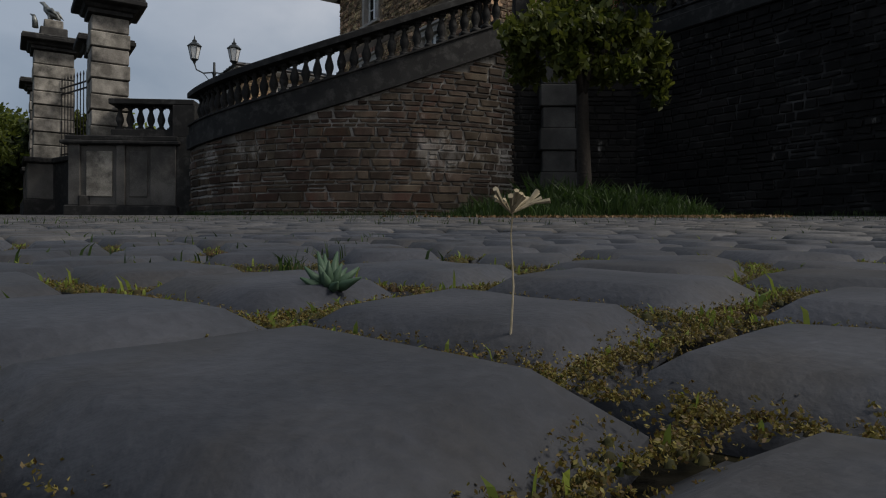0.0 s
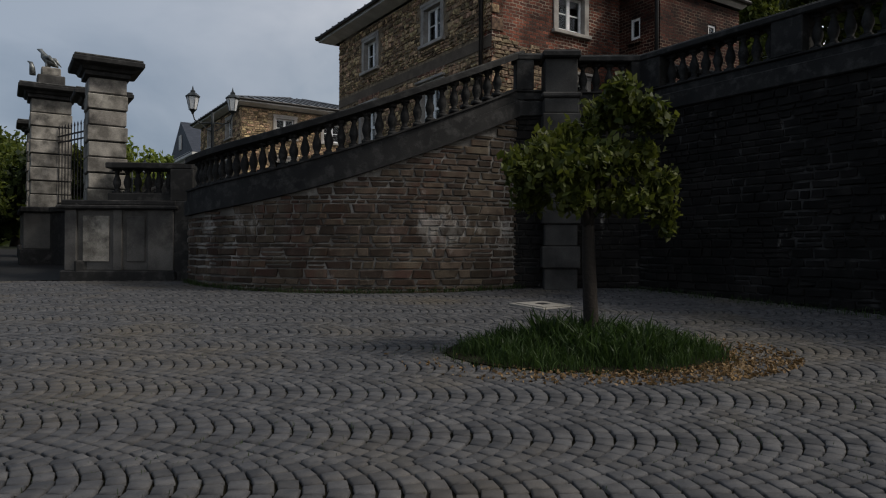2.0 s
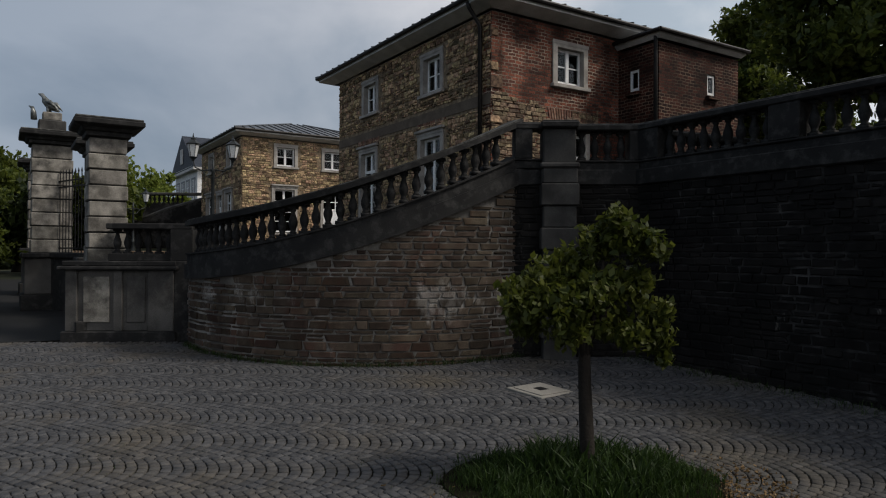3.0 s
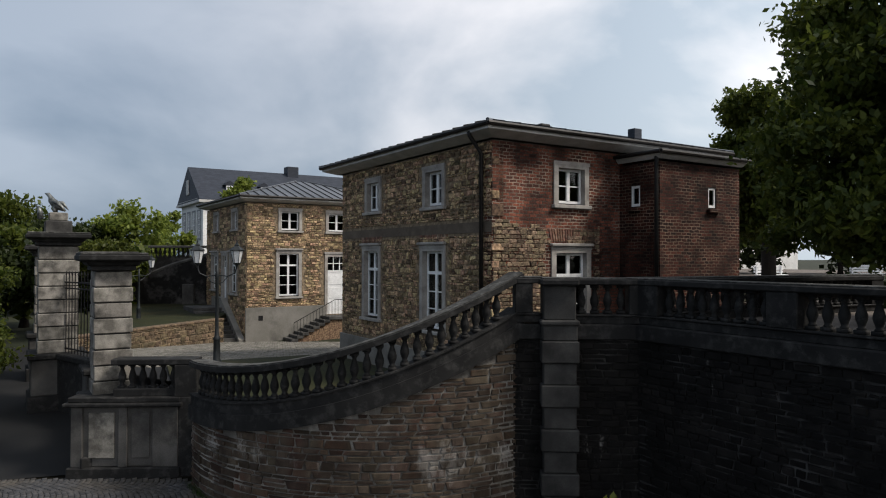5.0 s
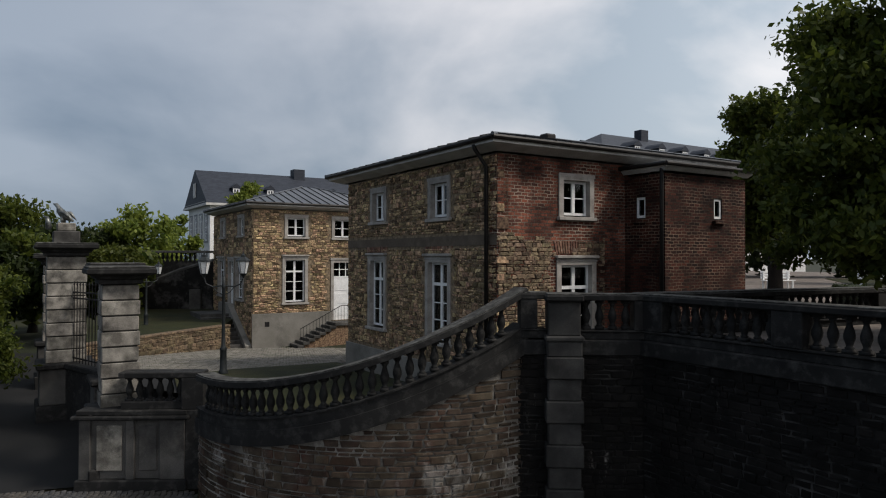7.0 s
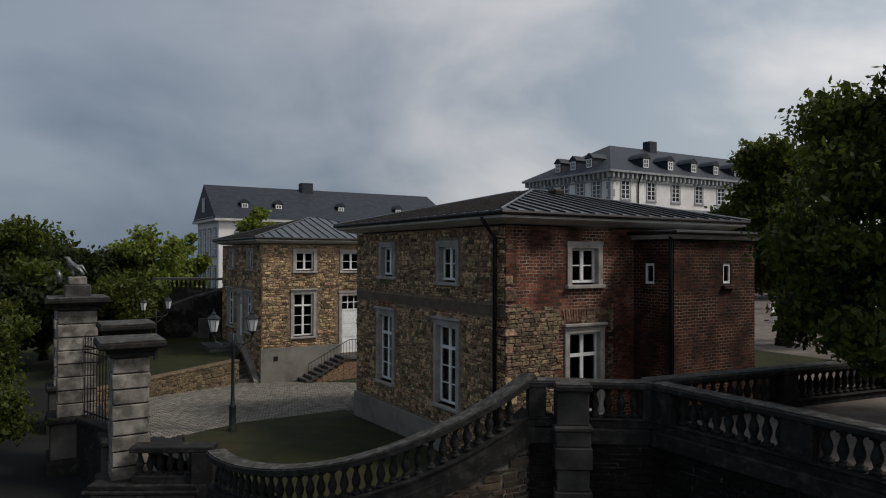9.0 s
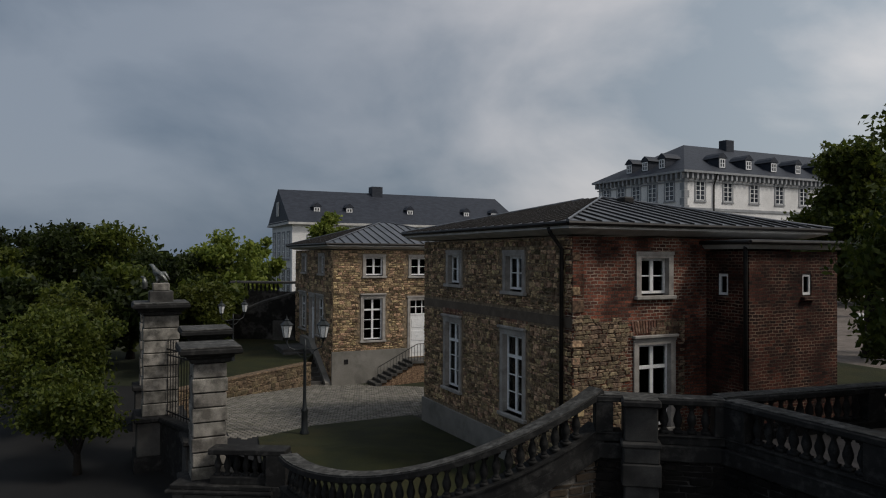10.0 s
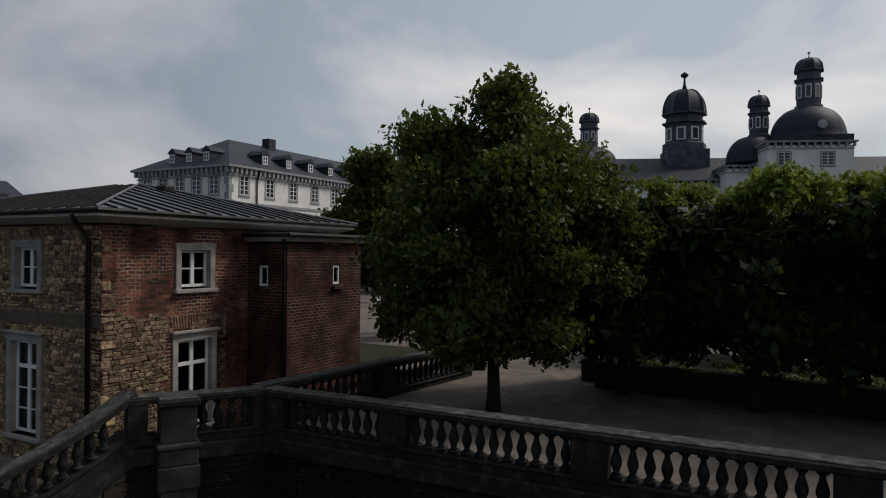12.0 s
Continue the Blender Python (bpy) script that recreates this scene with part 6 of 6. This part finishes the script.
tagged(part("tree_bed_soil", bm, JOINT, None), "dark soil of the tree bed", "soil", kind="structure")
spots = []
for _ in range(2600):
    a, d = GR.gauss(-0.9, 0.7), GR.uniform(0.85, 1.35)
    x, y = BEDX + 1.65 * d * math.cos(a), BEDY + 1.1 * d * math.sin(a)
    spots.append((x, y, plaza_z(x, y) + 0.008, 0.02, 0.02, 0.006))
tagged(leaf_cloud("fallen_leaves", spots, 2600, 0.022, DRY, None, 8), "dry brown leaves fallen round the tree bed", "leaves", kind="stuff")
weeds = []
for _ in range(1800):
    s = GR.uniform(0, CURVE_LEN)
    x, y, _a = curve_point(s, GR.uniform(0.02, 0.25) ** 1.3)
    weeds.append((x, y, plaza_z(x, y) - 0.01, GR.uniform(0.03, 0.16)))
for _ in range(1500):
    s = GR.uniform(0, 12)
    o = GR.uniform(0.03, 0.6)
    x, y = KX + 0.541 * s - 0.841 * o, KY - 0.841 * s - 0.541 * o
    weeds.append((x, y, plaza_z(x, y) - 0.01, GR.uniform(0.03, 0.14)))
blades("wall_foot_weeds", weeds, GRASS, None, 4, "low weeds along the foot of the walls", "weeds")
cover = thing("drain_cover", pose(1.62, 11.55, plaza_z(1.62, 11.55), 2.66, 0, 38), "square grey concrete drain cover with a dark opening", "drain cover")
part("frame", box(-0.40, -0.40, -0.05, 0.40, 0.40, 0.015, 0.01), PLINTH, cover)
part("plate", box(-0.32, -0.32, 0.015, 0.32, 0.32, 0.03, 0.006), PLINTH, cover)
part("inlet", box(-0.09, -0.09, 0.03, 0.09, 0.09, 0.036), IRON, cover)

# ---- stones of the walls ----
def curve_place(s, z):
    x, y, a = curve_point(s, 0.0)
    return Matrix.Translation((x, y, z)) @ pose(0, 0, 0, 0, 0, math.degrees(a) + 90)


lay = rubble_layout(0.0, 0.55, CURVE_LEN, 4.2, (0.08, 0.19), (0.16, 0.50), 5, top=lambda s: ramp_top(s) - 1.33)
rubble(wall_curved, lay, curve_place, lambda q: 1 + abs(q[0] - 5.2) if q[0] > 2.2 else 0, STONE_MESHES, RUBBLE, RUBBLE_FIELD, gap=0.034, rough=0.016)
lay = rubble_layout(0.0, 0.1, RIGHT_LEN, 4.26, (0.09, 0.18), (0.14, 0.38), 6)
rubble(wall_right, lay, lambda x, z: Matrix.Translation((x, 0, z)), lambda q: 1 + q[0] if 0.2 < q[0] < 7 else 0, SOOT_MESHES, SOOT_SHADE_STONE, SOOT_SHADE_FIELD, gap=0.028)
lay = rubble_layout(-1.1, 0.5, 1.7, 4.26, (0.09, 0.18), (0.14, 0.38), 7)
rubble(wall_return, lay, lambda x, z: Matrix.Translation((x, 0, z)), lambda q: 1, SOOT_MESHES, SOOT_SHADE_STONE, SOOT_SHADE_FIELD, gap=0.028)
grow = lambda o, k=0.07: (o[0] - k, o[1] - 0.12, o[2] + k, o[3] + 0.05)
LEFT_BLOCK = [grow(o) for o in ((1.92, 7.50, 3.12, 8.64), (5.82, 7.44, 7.04, 8.62), (1.72, 3.94, 3.08, 6.35), (5.67, 3.86, 7.07, 6.32))] + [(-1, 6.62, 10, 6.92), (-1, 1.0, 6.3, 3.22)]
lay = rubble_layout(0.02, 1.5, GH_D - 0.02, 8.95, (0.06, 0.15), (0.08, 0.26), 8, LEFT_BLOCK)
rubble(left_wall, lay, lambda x, z: Matrix.Translation((x, 0, z)), lambda q: 1 + abs(q[0] - 6.5) + 0.3 * abs(q[1] - 5), HOUSE_MESHES, HOUSE_STONE, HOUSE_FIELD, gap=0.022, proud=0.03, rough=0.03)
def flat_arch(parent, x0, x1, z0, h, mat):
    """Soldier bricks standing in a row over an opening, splayed towards its ends."""
    n = int((x1 - x0) / 0.085)
    for i in range(n):
        f = (i + 0.5) / n
        ob = part("brick", box(-0.034, -0.022, 0, 0.034, 0.03, h, 0.006), mat, parent)
        ob.matrix_basis = pose(x0 + (x1 - x0) * f, 0, z0, 0, (f - 0.5) * 26, 0)


band = part("string_band", box(0.02, -0.02, 6.63, GH_D - 0.02, 0.0, 6.91), BAND_STONE, left_wall, "smooth rendered band between the storeys")
FRONT_BLOCK = [grow(o) for o in ((2.03, 7.42, 3.31, 8.60), (1.95, 3.85, 3.39, 6.29))]
SPLIT = lambda x: 6.75 + 0.25 * math.sin(2.1 * x) + 0.15 * math.sin(5 * x)
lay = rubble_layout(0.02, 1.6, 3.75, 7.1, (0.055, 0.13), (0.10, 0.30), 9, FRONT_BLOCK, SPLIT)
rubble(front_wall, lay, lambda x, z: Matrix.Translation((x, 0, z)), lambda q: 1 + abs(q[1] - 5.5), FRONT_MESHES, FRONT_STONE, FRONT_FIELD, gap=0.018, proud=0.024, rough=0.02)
for x0, x1, z0 in ((1.72, 3.08, 6.47), (5.67, 7.07, 6.44)):
    flat_arch(left_wall, x0 - 0.06, x1 + 0.06, z0, 0.20, OLD_BRICK)
flat_arch(front_wall, 1.93, 3.41, 6.42, 0.34, OLD_BRICK)
QR = random.Random(3)
for i in range(15):
    z0 = 2.2 + 0.44 * i
    if z0 > 8.6:
        break
    if i % 3 == 1:
        continue
    part("quoin", box(-0.035, -0.035, z0, 0.34 if i % 2 else 0.20, 0.02, z0 + QR.uniform(0.16, 0.34), 0.012), HOUSE_STONE, gatehouse)
LODGE_BLOCK = [grow(o) for o in ((1.67, 7.36, 2.97, 8.55), (4.33, 7.34, 5.69, 8.53), (1.56, 3.88, 2.96, 6.34), (4.28, 2.85, 5.76, 6.25))] + [(-1, 0, 4.3, 3.36)]
lay = rubble_layout(0.02, 1.6, 7.2, 8.76, (0.07, 0.17), (0.10, 0.32), 10, LODGE_BLOCK)
rubble(lodge_front, lay, lambda x, z: Matrix.Translation((x, 0, z)), lambda q: 0, HOUSE_MESHES, HOUSE_STONE, HOUSE_FIELD, gap=0.022, rough=0.03)
SIDE_BLOCK = [grow(o) for o in ((1.7, 7.45, 2.85, 8.55), (5.55, 7.45, 6.75, 8.55), (1.15, 4.05, 2.80, 6.2), (3.5, 3.2, 4.8, 6.2), (5.15, 4.0, 6.65, 6.2))]
lay = rubble_layout(0.02, 1.2, LD - 0.02, 8.76, (0.12, 0.26), (0.16, 0.46), 11, SIDE_BLOCK)
rubble(lodge_side, lay, lambda x, z: Matrix.Translation((x, 0, z)), lambda q: 0, HOUSE_MESHES, HOUSE_STONE, HOUSE_FIELD, gap=0.022, rough=0.03)
lay = rubble_layout(-2.2, 1.2, bl, 2.78, (0.10, 0.2), (0.16, 0.46), 12)
rubble(wall_border, lay, lambda x, z: Matrix.Translation((x, 0, z)), lambda q: 0, HOUSE_MESHES, HOUSE_STONE, BORDER_STONE, gap=0.022, rough=0.03)

# ---- setts ----
SR = np.random.RandomState(12)
BAND, PITCH, ROWS_IN, BULGE = 1.02, 0.134, 9, 0.25


def arc_steps():
    """Rows of one arch: offset along y and x, turn, and length, spaced evenly along the arch."""
    fs = np.linspace(-1, 1, 400)
    xs, ys = BULGE * (1 - fs ** 2), fs * BAND / 2
    ln = np.concatenate([[0], np.cumsum(np.hypot(np.diff(xs), np.diff(ys)))])
    out = []
    for j in range(ROWS_IN):
        f = float(np.interp((j + 0.5) / ROWS_IN * ln[-1], ln, fs))
        out.append((f * BAND / 2 + BAND / 2, BULGE * (1 - f * f), math.atan2(4 * BULGE * f / BAND, 1.0)))
    return out, float(ln[-1] / ROWS_IN)


ARC, ARC_LEN = arc_steps()


def sett_sites(x0, x1, y0, y1, ox, oy):
    """Setts (x, y, turn) of arches stacked along x in bands; every other arch is set half a stone along."""
    out = []
    nb0, nb1 = int(math.floor((y0 - oy) / BAND)), int(math.ceil((y1 - oy) / BAND))
    k0, k1 = int(math.floor((x0 - ox) / PITCH)) - 3, int(math.ceil((x1 - ox) / PITCH)) + 1
    for b in range(nb0, nb1):
        for dy, dx, turn in ARC:
            for k in range(k0, k1):
                half = 0.25 * ARC_LEN * (1 if (k + b) % 2 else -1)
                x = ox + k * PITCH + dx - math.sin(turn) * half
                y = oy + b * BAND + dy + math.cos(turn) * half
                if x0 < x < x1 and y0 < y < y1:
                    out.append((x, y, turn, 1.0))
        for dy, dx, turn in (ARC[0], ARC[-1]):
            for k in range(k0, k1):
                up = turn > 0
                if up == bool((k + b) % 2):
                    continue
                d = 0.43 * ARC_LEN * (1 if up else -1)
                x, y = ox + k * PITCH + dx - math.sin(turn) * d, oy + b * BAND + dy + math.cos(turn) * d
                if x0 < x < x1 and y0 < y < y1:
                    out.append((x, y, turn * 0.5, 0.78))
    return out


def sett_mesh(seed):
    """One worn sett, unit wide, with a softly domed top."""
    r = random.Random(seed)
    n = 6
    bm = bmesh.new()
    corner = [r.uniform(-0.09, 0.09) for _ in range(8)]
    grid = []
    for i in range(n + 1):
        row = []
        for j in range(n + 1):
            a, b = i / n * 2 - 1, j / n * 2 - 1
            e = max(abs(a), abs(b))
            rad = (abs(a) ** 8 + abs(b) ** 8) ** 0.125
            q = e / rad if rad else 1.0
            sx = a * (0.65 + 0.35 * q) * (1 + corner[0] * b) + corner[1] * b + corner[2] * a * b
            sy = b * (0.65 + 0.35 * q) * (1 + corner[3] * a) + corner[4] * a + corner[5] * a * b
            z = -0.035 * e ** 8 - 0.012 * e ** 2 + 0.006 * r.uniform(-1, 1) + (-0.12 if e > 0.99 else 0)
            row.append(bm.verts.new((sx * 0.5, sy * 0.5, z)))
        grid.append(row)
    for i in range(n):
        for j in range(n):
            bm.faces.new((grid[i][j], grid[i + 1][j], grid[i + 1][j + 1], grid[i][j + 1]))
    ring = [grid[i][0] for i in range(n)] + [grid[n][j] for j in range(n)] + [grid[i][n] for i in range(n, 0, -1)] + [grid[0][j] for j in range(n, 0, -1)]
    low = [bm.verts.new((v.co.x, v.co.y, v.co.z - 0.18)) for v in ring]
    for i in range(len(ring)):
        k = (i + 1) % len(ring)
        bm.faces.new((ring[i], low[i], low[k], ring[k]))
    data = finish(bm, "sett", True)
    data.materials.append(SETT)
    return data


SETT_MESHES = [sett_mesh(i) for i in range(8)]
SLOPE = pose(0, 0, 0, math.degrees(math.atan(0.0465)), -math.degrees(math.atan(0.007)), 0)
sites = sett_sites(-11.5, 9.5, -0.25, 16.3, -0.033, 0.167)
near_sites = sorted([s for s in sites if s[1] < 4.0], key=lambda s: abs(s[1]) + 1.1 * abs(s[0]))[:300]
LENS_TURN = math.radians(-42)


def by_the_lens(x, y):
    return (x / 0.42) ** 2 + ((y - 0.2) / 0.48) ** 2 < 1


def lens_setts():
    """Setts of a patch laid on the skew in running bond: (x, y, turn, width, length)."""
    out = []
    ca, sa = math.cos(LENS_TURN), math.sin(LENS_TURN)
    for j in range(-4, 5):
        for i in range(-4, 5):
            a, b = 0.167 * i - 0.052 * (j % 2) - 0.06 * (j // 2 % 2), 0.148 * j
            x, y = -0.040 + ca * a - sa * b, 0.178 + sa * a + ca * b
            if by_the_lens(x, y) and y > -0.2:
                out.append((x, y, LENS_TURN, 0.160, 0.133))
    return out


near_set = set(near_sites)
near_setts = [(x, y, turn, 0.127 * size ** 0.5 * math.cos(turn) ** 0.75, size * ARC_LEN * 0.91) for x, y, turn, size in near_sites if not by_the_lens(x, y)] + lens_setts()
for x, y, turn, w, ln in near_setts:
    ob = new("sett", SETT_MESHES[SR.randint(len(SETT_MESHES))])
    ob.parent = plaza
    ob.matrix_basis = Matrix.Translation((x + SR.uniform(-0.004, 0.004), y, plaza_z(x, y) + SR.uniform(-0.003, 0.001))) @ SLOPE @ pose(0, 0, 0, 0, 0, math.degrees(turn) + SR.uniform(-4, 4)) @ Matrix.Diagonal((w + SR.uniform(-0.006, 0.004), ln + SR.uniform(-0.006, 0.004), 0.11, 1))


def blocked_site(x, y):
    if ((x - BEDX) / 1.5) ** 2 + ((y - BEDY) / 1.0) ** 2 < 1:
        return True
    if math.hypot(x - CX, y - CY) < CR + 0.03:
        return True
    if (x - KX) * 0.841 + (y - KY) * 0.541 > -0.05 or (y > 14.4 and x > 0.5):
        return True
    return False


def sett_field(name, sites, zf, mat, parent, size, tilt, arched=True):
    pts = np.array(sites)
    n = len(pts)
    c, s = np.cos(pts[:, 2] + SR.uniform(-0.07, 0.07, n)), np.sin(pts[:, 2])
    zc = np.array([zf(x, y) for x, y in pts[:, :2]]) + SR.uniform(-0.004, 0.003, n)
    verts = []
    for rad, dz in ((0.5, -0.045), (0.5, -0.007), (0.42, 0.001)):
        for sx, sy in ((-1, -1), (1, -1), (1, 1), (-1, 1)):
            lx = sx * rad * size[0] * (1 + SR.uniform(-0.07, 0.07, n)) * (np.cos(pts[:, 2]) ** 0.85 * pts[:, 3] ** 0.5 if arched else 1.0)
            ly = sy * rad * size[1] * (1 + SR.uniform(-0.07, 0.07, n)) * pts[:, 3]
            x = pts[:, 0] + c * lx - s * ly
            y = pts[:, 1] + s * lx + c * ly
            z = zc + dz + tilt[0] * (x - pts[:, 0]) + tilt[1] * (y - pts[:, 1])
            verts.append(np.stack([x, y, z], 1))
    verts = np.stack(verts, 1).reshape(-1, 3)
    base = np.array([(8, 9, 10, 11)] + [(r * 4 + i, r * 4 + (i + 1) % 4, r * 4 + 4 + (i + 1) % 4, r * 4 + 4 + i) for r in (0, 1) for i in range(4)])
    loops = (np.arange(n)[:, None, None] * 12 + base[None]).ravel().astype(np.int32)
    data = bpy.data.meshes.new(name)
    data.vertices.add(len(verts))
    data.vertices.foreach_set("co", verts.astype(np.float32).ravel())
    data.loops.add(len(loops))
    data.loops.foreach_set("vertex_index", loops)
    data.polygons.add(len(loops) // 4)
    data.polygons.foreach_set("loop_start", np.arange(0, len(loops), 4, dtype=np.int32))
    data.update(calc_edges=True)
    return tagged(mesh_object(name, data, mat, parent), kind="stuff")


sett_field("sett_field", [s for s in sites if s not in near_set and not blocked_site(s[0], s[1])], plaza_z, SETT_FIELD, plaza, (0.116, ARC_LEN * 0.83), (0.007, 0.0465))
court = bpy.data.objects["pavement_court"]
rows_ = []
for i in range(-60, 75):
    for j in range(-90, 90):
        u_, v_ = 0.235 * i + 0.117 * (j % 2), 0.20 * j
        x, y = -8.5 + 0.97 * u_ - 0.24 * v_, 28.0 + 0.24 * u_ + 0.97 * v_
        if 20.5 < y < 40 and x < 3 and x > -9.3 - 0.43 * (y - 19.4) and ((x - 1.24) * 0.841 + (y - 17.38) * 0.541 < -0.1 or -0.541 * (x - 1.24) + 0.841 * (y - 17.38) > 9.5) and not (y < 26.2 and x > -8.4 + 0.8 * (y - 21.0)):
            rows_.append((x, y, 0.25, 1.0))
sett_field("court_setts", rows_, lambda x, y: court_z(x, y), COURT_SETT, court, (0.185, 0.148), (0.0, -0.073), False)

# moss lumps and grass in the near joints
lump_v, lump_f = [], []
tufts, tips = [], []
MR = random.Random(17)
for x, y, turn, w, ln in near_setts:
    if y > 2.2:
        continue
    for _ in range(300 if y < 0.75 else 90 if y < 1.3 else 40):
        side = MR.randrange(4)
        t = MR.uniform(-0.5, 0.5)
        q = 0.5 + MR.gauss(0, 0.028)
        lx, ly = ((q, t), (-q, t), (t, q), (t, -q))[side]
        lx, ly = lx * (w + 0.009), ly * (ln + 0.010)
        px = x + math.cos(turn) * lx - math.sin(turn) * ly
        py = y + math.sin(turn) * lx + math.cos(turn) * ly
        if noise.noise((px * 9, py * 9, 3.0)) < (-0.45 if py < 0.7 else 0.08):
            continue
        r = MR.uniform(0.0015, 0.0042) * (0.5 if py < 0.28 else 0.8 if py < 0.5 else 1.0)
        k = len(lump_v)
        z = plaza_z(px, py) - 0.0125
        for i in range(5):
            a = 2 * math.pi * i / 5 + MR.random()
            lump_v.append((px + r * math.cos(a), py + r * math.sin(a), z))
        for i in range(5):
            a = 2 * math.pi * i / 5 + MR.random()
            lump_v.append((px + 0.7 * r * math.cos(a), py + 0.7 * r * math.sin(a), z + r * MR.uniform(0.5, 0.9)))
        lump_v.append((px, py, z + r * MR.uniform(0.9, 1.3)))
        for i in range(5):
            j = (i + 1) % 5
            lump_f += [(k + i, k + j, k + 5 + j, k + 5 + i), (k + 5 + i, k + 5 + j, k + 10)]
        for _q in range(8 if py < 0.35 else 5 if py < 0.8 else 2):
            tips.append((px + MR.gauss(0, 1) * r, py + MR.gauss(0, 1) * r, z + r * MR.uniform(0.3, 1.5), 0.0012, 0.0012, 0.0012))
        if MR.random() < (0.12 if py < 0.3 else 0.30):
            tufts.append((px, py, z + r * 0.5, MR.uniform(0.002, 0.0075) * (2.2 if MR.random() < 0.04 else 1)))
for _ in range(9000):
    px, py = MR.uniform(-0.30, 0.30), MR.uniform(0.05, 0.42)
    tips.append((px, py, plaza_z(px, py) - 0.0125 + MR.uniform(0, 0.0045), 0.0015, 0.0015, 0.0015))
data = bpy.data.meshes.new("joint_moss")
data.from_pydata(lump_v, [], lump_f)
for p in data.polygons:
    p.use_smooth = True
tagged(mesh_object("joint_moss", data, MOSS, None), "cushions of olive and rusty moss in the sett joints", "moss", kind="stuff")
tagged(leaf_cloud("moss_tips", tips, 3 * len(tips), 0.0007, MOSS_TIP, None, 44), "fuzzy olive tips of the joint moss", "moss", kind="stuff")
blades("joint_grass", tufts, LEAF_SPRING, None, 6, "tiny grass blades in the mossy joints", "grass")
spots = []
for _ in range(12000):
    x, y = MR.uniform(-5, 6), 0.55 + 10 * MR.random() ** 1.9
    if noise.noise((x * 0.8, y * 0.8, 1.0)) + 0.25 * (x > 2) < 0.02 or blocked_site(x, y):
        continue
    x = round(x / PITCH) * PITCH + MR.uniform(-0.02, 0.02)
    spots.append((x, y, plaza_z(x, y) - 0.012, MR.uniform(0.008, 0.024) * (1 + (y > 2.5))))
blades("sett_weeds", spots, GRASS, None, 7, "sparse weeds growing between the setts", "weeds")
# small rosette and a withered stalk beside the lens
rx, ry = -0.066, 0.40
rosette = thing("rosette_plant", pose(rx, ry, plaza_z(rx, ry) - 0.008), "small blue-green leafy rosette in a joint", "plant")
ROSETTE = leaf_material("blue green leaf", (0.035, 0.07, 0.045), (0.09, 0.14, 0.085), 0.2)
for i in range(16):
    bm = bmesh.new()
    ln, tw = 0.024 * MR.uniform(0.7, 1.1), MR.uniform(20, 75)
    add_tube(bm, [(0, 0, 0), (ln * 0.5, 0, 0), (ln, 0, 0)], [0.0016, 0.0032, 0.0006], 5)
    part("leaf", bm, ROSETTE, rosette, smooth=True).matrix_basis = pose(0, 0, 0.002, 0, -tw, i * 137.5)
sx, sy = 0.026, 0.262
stalk = thing("withered_stalk", pose(sx, sy, plaza_z(sx, sy) - 0.008), "withered pale flower stalk standing in a joint", "plant")
STRAW = material("dry straw", (0.22, 0.18, 0.11), (0.34, 0.29, 0.20), 60, 0.9, 0.1, 400)
bm = bmesh.new()
add_tube(bm, [(0, 0, 0), (0.001, 0, 0.02), (0.0, 0.001, 0.040), (0.001, 0, 0.056)], [0.0005, 0.0004, 0.0003, 0.0003], 6)
part("stem", bm, STRAW, stalk)
for i in range(18):
    bm = bmesh.new()
    a = i * 2.4
    d = MR.uniform(0.003, 0.016)
    add_tube(bm, [(0, 0, 0.048), (d * 0.6 * math.cos(a), d * 0.6 * math.sin(a), 0.052), (d * math.cos(a), d * math.sin(a), 0.054 + MR.uniform(-0.002, 0.005))], [0.0003, 0.0005, 0.0011], 5)
    part("floret", bm, STRAW, stalk)
